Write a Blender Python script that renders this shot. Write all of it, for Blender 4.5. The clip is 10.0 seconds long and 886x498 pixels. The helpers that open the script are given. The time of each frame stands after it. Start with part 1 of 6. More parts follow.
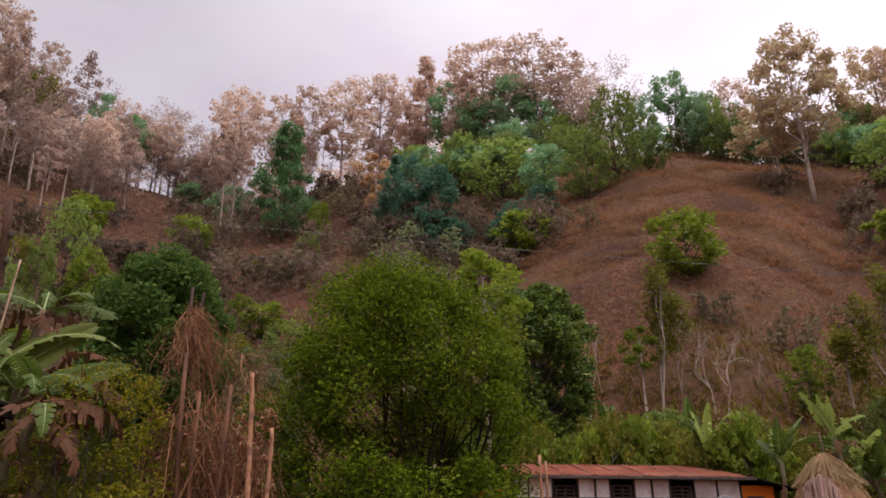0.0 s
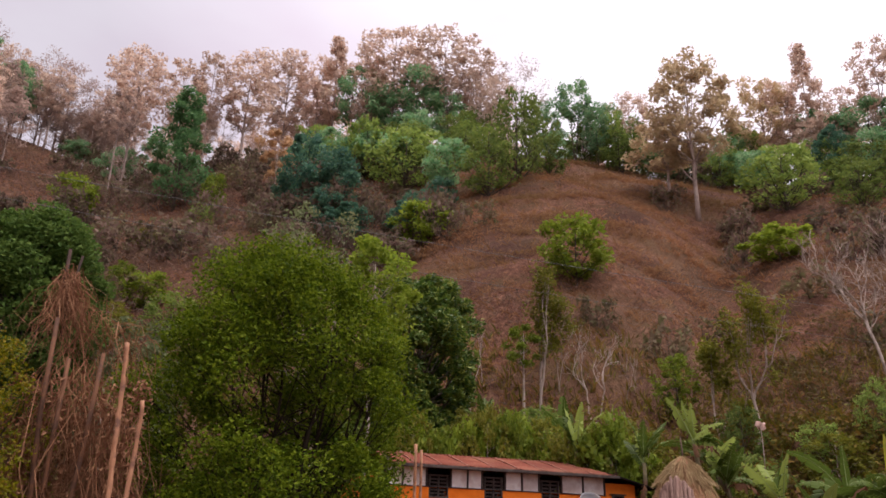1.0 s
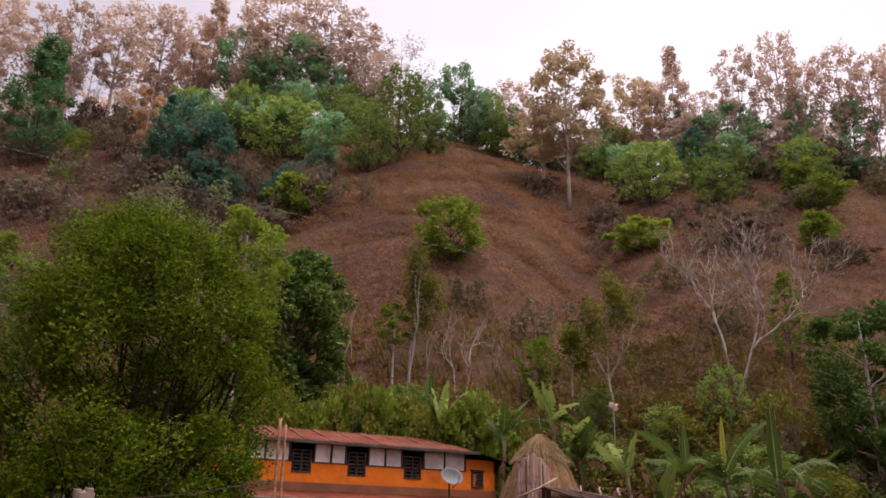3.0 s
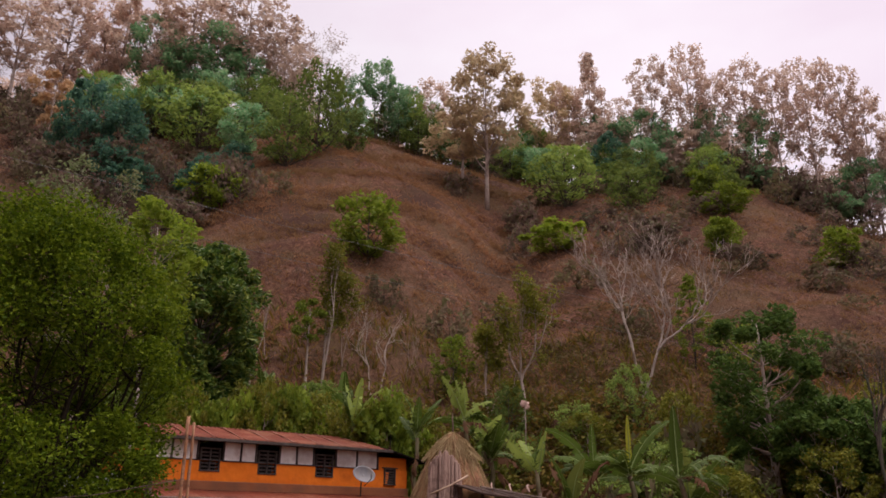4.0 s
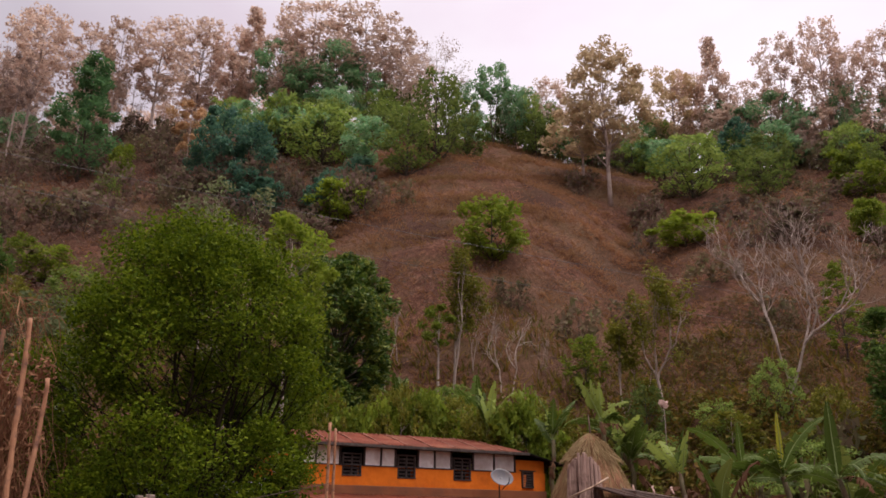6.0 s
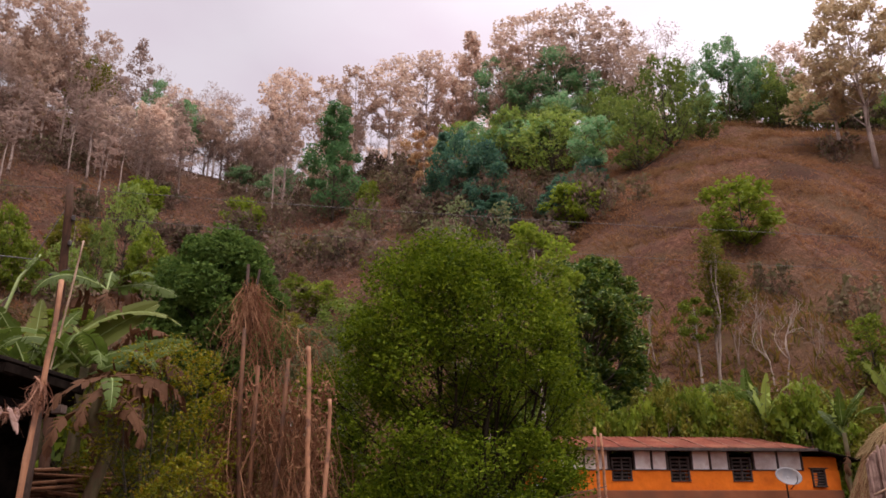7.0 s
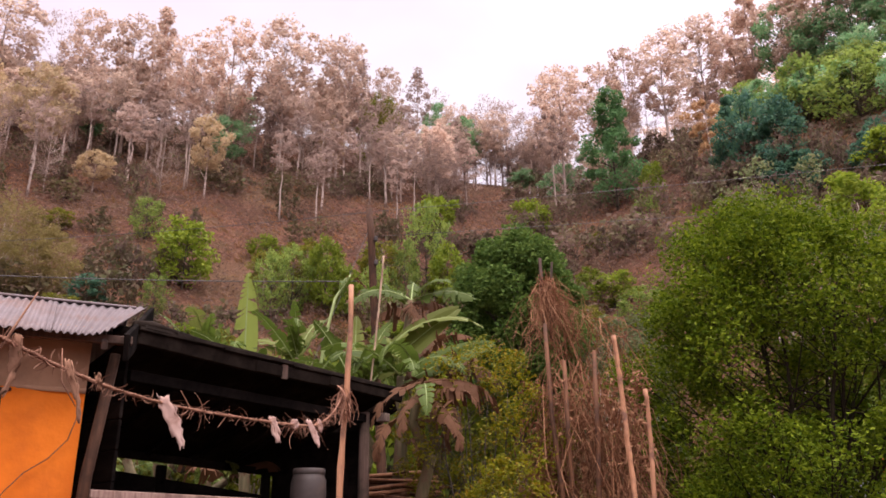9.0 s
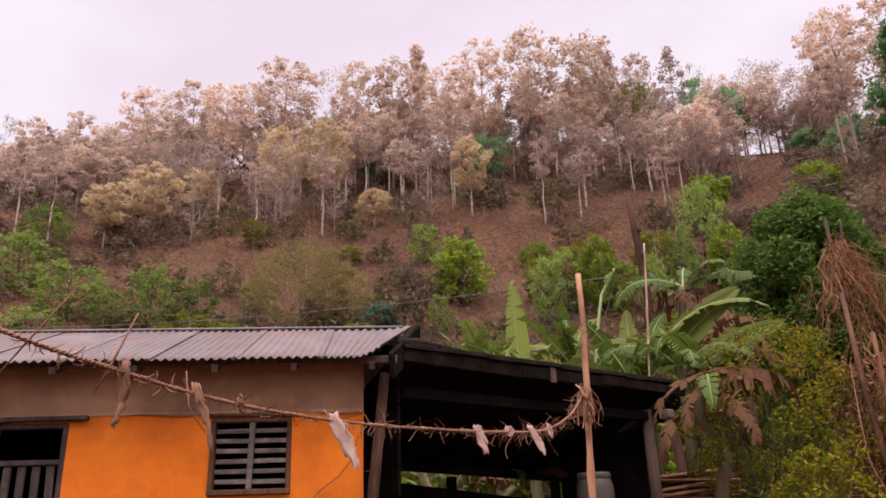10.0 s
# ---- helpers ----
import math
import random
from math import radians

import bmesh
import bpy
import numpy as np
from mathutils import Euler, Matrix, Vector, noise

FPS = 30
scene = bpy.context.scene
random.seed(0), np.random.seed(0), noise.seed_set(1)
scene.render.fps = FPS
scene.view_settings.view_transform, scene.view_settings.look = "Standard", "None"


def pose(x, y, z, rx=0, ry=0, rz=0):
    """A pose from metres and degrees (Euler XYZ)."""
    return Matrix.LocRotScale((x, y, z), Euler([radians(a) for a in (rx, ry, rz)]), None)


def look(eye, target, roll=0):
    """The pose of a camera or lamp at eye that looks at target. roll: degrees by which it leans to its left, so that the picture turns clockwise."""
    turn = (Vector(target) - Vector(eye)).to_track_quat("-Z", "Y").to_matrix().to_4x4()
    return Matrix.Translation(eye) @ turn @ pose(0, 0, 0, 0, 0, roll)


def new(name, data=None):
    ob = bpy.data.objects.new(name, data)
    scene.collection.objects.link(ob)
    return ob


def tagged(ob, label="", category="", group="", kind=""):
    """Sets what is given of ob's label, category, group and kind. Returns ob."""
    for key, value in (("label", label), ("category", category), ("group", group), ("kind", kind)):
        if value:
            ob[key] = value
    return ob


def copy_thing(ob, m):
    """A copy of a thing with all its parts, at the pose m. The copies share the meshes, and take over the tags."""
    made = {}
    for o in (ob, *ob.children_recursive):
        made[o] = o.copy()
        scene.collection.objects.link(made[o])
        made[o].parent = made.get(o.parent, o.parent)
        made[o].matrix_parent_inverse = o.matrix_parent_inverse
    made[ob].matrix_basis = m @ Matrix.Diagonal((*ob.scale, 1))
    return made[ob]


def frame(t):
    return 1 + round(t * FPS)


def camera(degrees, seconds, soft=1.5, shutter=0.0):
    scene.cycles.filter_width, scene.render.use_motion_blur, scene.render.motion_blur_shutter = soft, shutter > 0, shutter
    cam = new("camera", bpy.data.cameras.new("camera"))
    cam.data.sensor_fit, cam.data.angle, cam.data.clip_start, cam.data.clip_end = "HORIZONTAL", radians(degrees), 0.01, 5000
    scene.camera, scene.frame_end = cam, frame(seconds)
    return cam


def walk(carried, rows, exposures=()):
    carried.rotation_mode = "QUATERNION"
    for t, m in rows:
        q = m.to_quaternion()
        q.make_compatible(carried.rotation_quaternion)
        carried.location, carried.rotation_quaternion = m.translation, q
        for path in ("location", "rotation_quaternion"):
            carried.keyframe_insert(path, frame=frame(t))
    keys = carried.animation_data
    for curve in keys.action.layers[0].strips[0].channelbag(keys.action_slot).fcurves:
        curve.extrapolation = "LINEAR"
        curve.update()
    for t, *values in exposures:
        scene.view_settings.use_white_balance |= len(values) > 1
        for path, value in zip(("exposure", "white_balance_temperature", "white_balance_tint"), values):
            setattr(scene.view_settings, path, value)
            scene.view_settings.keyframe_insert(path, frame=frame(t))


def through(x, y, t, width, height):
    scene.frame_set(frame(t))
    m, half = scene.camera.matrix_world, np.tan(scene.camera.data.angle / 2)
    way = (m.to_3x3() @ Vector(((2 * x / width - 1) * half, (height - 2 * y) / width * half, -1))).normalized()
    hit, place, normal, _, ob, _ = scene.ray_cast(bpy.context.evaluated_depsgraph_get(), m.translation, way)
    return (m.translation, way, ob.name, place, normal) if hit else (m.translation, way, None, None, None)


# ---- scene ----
cam = camera(58.3, 10.0, soft=1.65)
PATH = [
    (0, pose(0.000, 0.000, 1.600, 111.75, 0.50, 0.20)),
    (0.5, pose(0.041, -0.076, 1.568, 111.34, -1.85, -5.23)),
    (1, pose(0.058, -0.085, 1.577, 110.96, -1.46, -8.52)),
    (1.5, pose(0.064, -0.106, 1.569, 110.59, -1.46, -11.19)),
    (2, pose(0.105, -0.193, 1.559, 110.10, -1.49, -13.45)),
    (2.5, pose(0.079, -0.162, 1.558, 109.69, -1.41, -15.33)),
    (4, pose(0.085, -0.207, 1.576, 109.44, -0.43, -23.91)),
    (4.5, pose(0.084, -0.150, 1.568, 109.36, -0.00, -26.23)),
    (5, pose(0.080, -0.067, 1.560, 109.35, 0.22, -27.37)),
    (5.5, pose(0.058, -0.084, 1.578, 109.44, -0.11, -25.79)),
    (6, pose(0.002, -0.111, 1.565, 109.59, -0.51, -14.59)),
    (6.2, pose(-0.037, -0.004, 1.591, 109.72, -0.32, -9.86)),
    (7.3, pose(-0.019, 0.026, 1.515, 110.21, 1.02, 6.18)),
    (7.5, pose(0.004, 0.026, 1.534, 109.91, 1.62, 6.87)),
    (8, pose(0.020, 0.148, 1.537, 109.64, 1.92, 13.12)),
    (8.5, pose(-0.072, 0.353, 1.508, 109.82, 1.28, 18.81)),
    (9, pose(-0.208, 0.641, 1.621, 109.97, 0.77, 26.09)),
    (9.5, pose(-0.234, 0.828, 1.636, 110.13, 1.86, 36.66)),
    (10, pose(-0.190, 1.100, 1.668, 110.65, 1.94, 47.36)),
]
walk(cam, PATH, [(0, 0.14, 6350, 12), (1.0, 0.29, 6350, 13), (2.5, 0.24, 6350, 14), (4.0, -0.08, 6450, 13), (5.5, -0.15, 6450, 13), (6.2, 0.11, 6450, 13), (7.3, 0.45, 6500, 15), (8.0, 1.08, 6350, 17), (8.5, 1.12, 6350, 17), (9.0, 0.86, 6400, 17), (9.5, 0.83, 6450, 16), (10.0, 0.64, 6500, 15)])

# overcast sky: a thin Nishita blue under a bright, faintly pink cloud sheet
world = bpy.data.worlds.new("overcast")
scene.world = world
world.use_nodes = True
wn, wl = world.node_tree.nodes, world.node_tree.links
wn.clear()
sky = wn.new("ShaderNodeTexSky")
sky.sky_type, sky.sun_disc = "NISHITA", False
SUN_EL, SUN_AZ = radians(75), radians(140)
sky.sun_elevation, sky.sun_rotation = SUN_EL, SUN_AZ
coord = wn.new("ShaderNodeTexCoord")
squash = wn.new("ShaderNodeMapping")
squash.inputs["Scale"].default_value = (1.0, 1.0, 2.2)
clouds = wn.new("ShaderNodeTexNoise")
clouds.inputs["Scale"].default_value, clouds.inputs["Detail"].default_value, clouds.inputs["Roughness"].default_value = 1.9, 5, 0.5
tone = wn.new("ShaderNodeValToRGB")
tone.color_ramp.elements[0].position, tone.color_ramp.elements[0].color = 0.36, (0.86, 0.725, 0.79, 1)
tone.color_ramp.elements[1].position, tone.color_ramp.elements[1].color = 0.62, (0.98, 0.91, 0.935, 1)
weak = wn.new("ShaderNodeBackground")
weak.inputs["Strength"].default_value = 0.02
bright = wn.new("ShaderNodeBackground")
bright.inputs["Strength"].default_value = 1.0
both = wn.new("ShaderNodeAddShader")
wout = wn.new("ShaderNodeOutputWorld")
wl.new(coord.outputs["Generated"], squash.inputs["Vector"])
wl.new(squash.outputs["Vector"], clouds.inputs["Vector"])
wl.new(clouds.outputs["Fac"], tone.inputs["Fac"])
wl.new(sky.outputs["Color"], weak.inputs["Color"])
# the cloud is brighter round the hidden sun, high over the eastern ridge
toward = wn.new("ShaderNodeVectorMath")
toward.operation = "DOT_PRODUCT"
toward.inputs[1].default_value = (0.51, 0.46, 0.727)
glow = wn.new("ShaderNodeMapRange")
glow.inputs["From Min"].default_value, glow.inputs["From Max"].default_value = 0.62, 0.95
glow.inputs["To Min"].default_value, glow.inputs["To Max"].default_value = 0.62, 1.10
lit = wn.new("ShaderNodeVectorMath")
lit.operation = "SCALE"
wl.new(coord.outputs["Generated"], toward.inputs[0])
wl.new(toward.outputs["Value"], glow.inputs["Value"])
wl.new(tone.outputs["Color"], lit.inputs[0])
wl.new(glow.outputs["Result"], lit.inputs["Scale"])
wl.new(lit.outputs["Vector"], bright.inputs["Color"])
wl.new(weak.outputs["Background"], both.inputs[0])
wl.new(bright.outputs["Background"], both.inputs[1])
wl.new(both.outputs["Shader"], wout.inputs["Surface"])

sun = new("sun", bpy.data.lights.new("sun", "SUN"))
sun.data.energy, sun.data.angle, sun.data.color = 3.65, radians(75), (1.0, 0.93, 0.86)
sun.matrix_world = look((math.sin(SUN_AZ) * math.cos(SUN_EL) * 50, math.cos(SUN_AZ) * math.cos(SUN_EL) * 50, math.sin(SUN_EL) * 50), (0, 0, 0))


# ---- materials ----
def material(name, rough=0.8, metal=0.0):
    mat = bpy.data.materials.new(name)
    mat.use_nodes = True
    bsdf = mat.node_tree.nodes["Principled BSDF"]
    bsdf.inputs["Roughness"].default_value, bsdf.inputs["Metallic"].default_value = rough, metal
    bsdf.inputs["Specular IOR Level"].default_value = 0.3
    return mat, mat.node_tree.nodes, mat.node_tree.links, bsdf


def ramp(nodes, stops):
    node = nodes.new("ShaderNodeValToRGB")
    cr = node.color_ramp
    cr.elements[0].position, cr.elements[0].color = stops[0][0], (*stops[0][1], 1)
    cr.elements[1].position, cr.elements[1].color = stops[-1][0], (*stops[-1][1], 1)
    for pos, col in stops[1:-1]:
        cr.elements.new(pos).color = (*col, 1)
    return node


def tex(nodes, links, scale, detail=4, rough=0.55, stretch=(1, 1, 1), space="Object"):
    tc, mp, nz = nodes.new("ShaderNodeTexCoord"), nodes.new("ShaderNodeMapping"), nodes.new("ShaderNodeTexNoise")
    mp.inputs["Scale"].default_value = stretch
    nz.inputs["Scale"].default_value, nz.inputs["Detail"].default_value, nz.inputs["Roughness"].default_value = scale, detail, rough
    links.new(tc.outputs[space], mp.inputs["Vector"])
    links.new(mp.outputs["Vector"], nz.inputs["Vector"])
    return nz


def blend(nodes, links, fac, a, b, mode="MIX"):
    """Colour b over a. Each is a socket or a colour; fac a socket or a number."""
    m = nodes.new("ShaderNodeMix")
    m.data_type, m.blend_type = "RGBA", mode
    for sock, v in ((m.inputs[0], fac), (m.inputs[6], a), (m.inputs[7], b)):
        if isinstance(v, bpy.types.NodeSocket):
            links.new(v, sock)
        else:
            sock.default_value = v if isinstance(v, (int, float)) else (*v, 1)
    return m.outputs[2]


def bumped(nodes, links, bsdf, height, strength, distance):
    b = nodes.new("ShaderNodeBump")
    b.inputs["Strength"].default_value, b.inputs["Distance"].default_value = strength, distance
    links.new(height, b.inputs["Height"])
    links.new(b.outputs["Normal"], bsdf.inputs["Normal"])


def surface(name, low, high, scale, rough=0.85, stretch=(1, 1, 1), stain=None, stain_scale=0.8, bump=0.4, depth=0.01, metal=0.0, detail=5, gloss=0.25, patch=None):
    """Two-tone grain with larger stains and a fine relief, at real-world size."""
    mat, n, l, bsdf = material(name, rough, metal)
    bsdf.inputs["Specular IOR Level"].default_value = gloss
    grain = tex(n, l, scale, detail, 0.6, stretch)
    r = ramp(n, [(0.3, low), (0.7, high)])
    l.new(grain.outputs["Fac"], r.inputs["Fac"])
    col = r.outputs["Color"]
    if stain:
        big = tex(n, l, stain_scale, 6, 0.65)
        mask = ramp(n, [(0.48, (0, 0, 0)), (0.66, (1, 1, 1))])
        l.new(big.outputs["Fac"], mask.inputs["Fac"])
        col = blend(n, l, mask.outputs["Color"], col, stain)
    if patch:
        broad = tex(n, l, 0.09, 5, 0.6)
        mask = ramp(n, [(0.42, (0, 0, 0)), (0.62, (1, 1, 1))])
        l.new(broad.outputs["Fac"], mask.inputs["Fac"])
        col = blend(n, l, mask.outputs["Color"], col, blend(n, l, 0.75, col, patch))
    info = n.new("ShaderNodeObjectInfo")
    vary = ramp(n, [(0, (0.84, 0.84, 0.84)), (1, (1.1, 1.1, 1.1))])
    l.new(info.outputs["Random"], vary.inputs["Fac"])
    col = blend(n, l, 1.0, col, vary.outputs["Color"], "MULTIPLY")
    l.new(col, bsdf.inputs["Base Color"])
    if bump:
        bumped(n, l, bsdf, grain.outputs["Fac"], bump, depth)
    return mat


def foliage(name, shades, through=0.3, rough=0.55, tree=0.3, gloss=0.18, patch=None):
    """Leaves: each one takes its own shade; each plant is a little lighter or darker; some light passes through."""
    mat, n, l, bsdf = material(name, rough)
    bsdf.inputs["Specular IOR Level"].default_value = gloss
    geo, info = n.new("ShaderNodeNewGeometry"), n.new("ShaderNodeObjectInfo")
    k = len(shades)
    r = ramp(n, [(i / (k - 1), s) for i, s in enumerate(shades)])
    l.new(geo.outputs["Random Per Island"], r.inputs["Fac"])
    vary = ramp(n, [(0, (1 - tree,) * 3), (1, (1 + tree,) * 3)])
    l.new(info.outputs["Random"], vary.inputs["Fac"])
    col = blend(n, l, 1.0, r.outputs["Color"], vary.outputs["Color"], "MULTIPLY")
    if patch:
        big = tex(n, l, 0.09, 5, 0.6)
        mask = ramp(n, [(0.42, (0, 0, 0)), (0.62, (1, 1, 1))])
        l.new(big.outputs["Fac"], mask.inputs["Fac"])
        col = blend(n, l, mask.outputs["Color"], col, blend(n, l, 0.75, col, patch))
    l.new(col, bsdf.inputs["Base Color"])
    trans, mix = n.new("ShaderNodeBsdfTranslucent"), n.new("ShaderNodeMixShader")
    l.new(col, trans.inputs["Color"])
    mix.inputs[0].default_value = through
    l.new(bsdf.outputs[0], mix.inputs[1])
    l.new(trans.outputs[0], mix.inputs[2])
    l.new(mix.outputs[0], n["Material Output"].inputs["Surface"])
    return mat


def hill_soil():
    """Earth under matted dry grass: straw-coloured tufts, olive swathes, dark gully patches."""
    mat, n, l, bsdf = material("hill_soil", 0.95)
    bsdf.inputs["Specular IOR Level"].default_value = 0.05
    fine = tex(n, l, 2.6, 9, 0.75, (1, 1, 0.6))
    r = ramp(n, [(0.3, (0.047, 0.0198, 0.0137)), (0.5, (0.138, 0.063, 0.043)), (0.7, (0.285, 0.15, 0.102))])
    l.new(fine.outputs["Fac"], r.inputs["Fac"])
    col = r.outputs["Color"]
    for scale, lo, hi, tone, share in ((0.42, 0.48, 0.66, (0.103, 0.0682, 0.0345), 0.7), (0.13, 0.46, 0.62, (0.0653, 0.0349, 0.0287), 0.7), (0.06, 0.45, 0.6, (0.164, 0.102, 0.060), 0.56)):
        nz = tex(n, l, scale, 7, 0.65)
        mask = ramp(n, [(lo, (0, 0, 0)), (hi, (share,) * 3)])
        l.new(nz.outputs["Fac"], mask.inputs["Fac"])
        col = blend(n, l, mask.outputs["Color"], col, tone)
    l.new(col, bsdf.inputs["Base Color"])
    bumped(n, l, bsdf, fine.outputs["Fac"], 0.9, 0.4)
    return mat


SOIL = hill_soil()
DRY_GRASS = foliage("dry_grass", [(0.188, 0.0788, 0.0423), (0.306, 0.146, 0.0742), (0.375, 0.195, 0.0972), (0.239, 0.108, 0.058)], 0.5, 0.8, 0.0, patch=(0.168, 0.106, 0.047))
WEEDS = foliage("weeds", [(0.0893, 0.0861, 0.0127), (0.15, 0.125, 0.017), (0.232, 0.132, 0.0298), (0.0712, 0.073, 0.0127)], 0.35, 0.7, 0.1)
TWIGS = foliage("dry_twigs", [(0.15, 0.088, 0.07), (0.23, 0.14, 0.11), (0.12, 0.078, 0.064), (0.19, 0.125, 0.085)], 0.35, 0.8, 0.0)
BARK_PALE = surface("pale_bark", (0.30, 0.22, 0.19), (0.52, 0.41, 0.36), 3, 0.9, (1, 1, 0.3), (0.22, 0.16, 0.14), 1.2)
BARK_DARK = surface("dark_bark", (0.045, 0.032, 0.026), (0.11, 0.082, 0.065), 6, 0.9, (1, 1, 0.3), (0.05, 0.06, 0.035), 1.6)
BARK_CITRUS = surface("citrus_bark", (0.018, 0.013, 0.009), (0.045, 0.032, 0.022), 6, 0.95, (1, 1, 0.3), (0.03, 0.03, 0.014), 2.0, gloss=0.05)
BARK_WHITE = surface("grey_white_bark", (0.33, 0.25, 0.215), (0.50, 0.41, 0.365), 3, 0.9, (1, 1, 0.3), (0.23, 0.17, 0.145), 1.5)
LEAF_DRY = foliage("dry_leaves", [(0.472, 0.333, 0.268), (0.603, 0.448, 0.363), (0.663, 0.511, 0.411), (0.532, 0.386, 0.313)], 0.62, 0.7, 0.16)
LEAF_YELLOW = foliage("yellowing_leaves", [(0.49, 0.355, 0.216), (0.617, 0.465, 0.296), (0.451, 0.35, 0.19), (0.568, 0.421, 0.288)], 0.55, 0.7, 0.12)
LEAF_PINE = foliage("bluish_green_leaves", [(0.0681, 0.159, 0.0663), (0.105, 0.219, 0.0841), (0.149, 0.266, 0.0972)], 0.45, 0.6, 0.1)
LEAF_AMBER = foliage("amber_leaves", [(0.557, 0.329, 0.172), (0.613, 0.411, 0.225), (0.446, 0.267, 0.162)], 0.38, 0.7, 0.1)
LEAF_GREEN = foliage("green_leaves", [(0.105, 0.161, 0.0394), (0.18, 0.245, 0.0524), (0.239, 0.294, 0.0657), (0.142, 0.197, 0.0481)], 0.5, 0.6, 0.42)
LEAF_LIME = foliage("lime_leaves", [(0.121, 0.175, 0.0174), (0.192, 0.25, 0.0248), (0.249, 0.296, 0.0336)], 0.45, 0.6, 0.25)
# these two far greens are lifted and bluish: distance haze put into leaf colour
LEAF_TEAL = foliage("grey_green_leaves", [(0.121, 0.261, 0.134), (0.18, 0.353, 0.159), (0.24, 0.391, 0.192), (0.356, 0.391, 0.238)], 0.5, 0.6, 0.2)
LEAF_DARK = foliage("dark_green_leaves", [(0.0442, 0.111, 0.0895), (0.0792, 0.176, 0.111), (0.115, 0.223, 0.123)], 0.4, 0.55, 0.15)
LEAF_CITRUS = foliage("citrus_leaves", [(0.0442, 0.0776, 0.00361), (0.0813, 0.127, 0.00568), (0.133, 0.181, 0.00932), (0.219, 0.275, 0.0187), (0.0549, 0.0957, 0.00464)], 0.4, 0.5, 0.1, 0.06)
LEAF_MANGO = foliage("glossy_green_leaves", [(0.0442, 0.0944, 0.0177), (0.0829, 0.15, 0.0221), (0.144, 0.21, 0.0331), (0.332, 0.365, 0.0663)], 0.35, 0.4, 0.15, 0.3)
LEAF_SHRUB = foliage("shrub_leaves", [(0.103, 0.114, 0.00327), (0.185, 0.185, 0.00583), (0.27, 0.235, 0.00936), (0.147, 0.15, 0.00464), (0.299, 0.185, 0.0164)], 0.4, 0.5, 0.1)
LEAF_POTATO = foliage("dull_green_leaves", [(0.108, 0.13, 0.054), (0.158, 0.187, 0.0792), (0.216, 0.223, 0.115)], 0.4, 0.6, 0.15)
LEAF_OLIVE = foliage("olive_leaves", [(0.0944, 0.102, 0.0127), (0.16, 0.161, 0.019), (0.235, 0.214, 0.0296), (0.132, 0.142, 0.0169)], 0.4, 0.6, 0.15)
LEAF_DEEP = foliage("deep_green_leaves", [(0.0512, 0.0953, 0.0229), (0.087, 0.147, 0.0322), (0.135, 0.197, 0.0422), (0.0711, 0.124, 0.0276)], 0.35, 0.5, 0.1, 0.05)
LEAF_BROWN = foliage("withered_brown_leaves", [(0.29, 0.20, 0.17), (0.41, 0.30, 0.255), (0.34, 0.24, 0.20)], 0.55, 0.7, 0.2)
# smoked planks, coloured darker still for the shade under the shed roof
CHAR_SHADE_PLANK = surface("smoked_shade_plank", (0.006, 0.004, 0.0032), (0.016, 0.0105, 0.008), 5, 0.9, (3, 0.4, 3), (0.028, 0.02, 0.016), 2.2, gloss=0.06)
WINDOW_GREY = surface("grey_window_wood", (0.075, 0.06, 0.055), (0.19, 0.155, 0.14), 11, 0.8, (0.5, 2, 2), (0.28, 0.22, 0.19), 5)
FRAME_BROWN = surface("reddish_frame_wood", (0.0744, 0.031, 0.0155), (0.174, 0.0744, 0.0372), 8, 0.8, (3, 3, 0.3), (0.0558, 0.0279, 0.0186), 3)
POLE_BROWN = surface("dark_pole_wood", (0.042, 0.022, 0.017), (0.085, 0.046, 0.036), 6, 0.9, (3, 3, 0.2), (0.03, 0.018, 0.014), 1.5)
RAG_DARK = surface("withered_leaf_rag", (0.15, 0.07, 0.042), (0.29, 0.15, 0.095), 14, 0.9, (1, 1, 0.4), (0.08, 0.035, 0.02), 9, 0.5, 0.006)
BAMBOO_LEAF = foliage("dry_bamboo_leaves", [(0.20, 0.16, 0.06), (0.29, 0.22, 0.09), (0.25, 0.21, 0.07)], 0.45, 0.7, 0.1)
STALK_PINK = surface("pinkish_dry_stalk", (0.251, 0.142, 0.115), (0.48, 0.328, 0.273), 8, 0.9, (4, 4, 0.25), (0.164, 0.0928, 0.0764), 2.5)
BAMBOO = surface("split_bamboo", (0.339, 0.153, 0.0795), (0.5, 0.252, 0.145), 5, 0.55, (4, 4, 0.5), (0.17, 0.085, 0.06), 5.0, 0.7, 0.012)
CANE = surface("pale_cane", (0.399, 0.253, 0.171), (0.551, 0.397, 0.289), 5, 0.6, (4, 4, 0.3), (0.285, 0.171, 0.117), 2.2, 0.2, 0.003)
POST_WOOD = surface("weathered_post_wood", (0.075, 0.045, 0.035), (0.16, 0.10, 0.08), 9, 0.9, (3, 3, 0.25), (0.06, 0.04, 0.03), 2.5)
# near-black wood: shade indoors and under roofs is put into its colour
SHADE_BLACK_WOOD = surface("shade_black_wood", (0.004, 0.003, 0.003), (0.013, 0.010, 0.009), 7, 0.95, (3, 0.4, 3), (0.022, 0.016, 0.014), 2.0, gloss=0.03)
DARK_WOOD = surface("dark_window_wood", (0.030, 0.022, 0.020), (0.085, 0.062, 0.055), 12, 0.8, (2, 2, 0.4), (0.11, 0.085, 0.075), 5)
BROWN_WOOD = surface("brown_door_wood", (0.08, 0.036, 0.02), (0.176, 0.08, 0.044), 8, 0.75, (3, 3, 0.3), (0.056, 0.028, 0.016), 3)
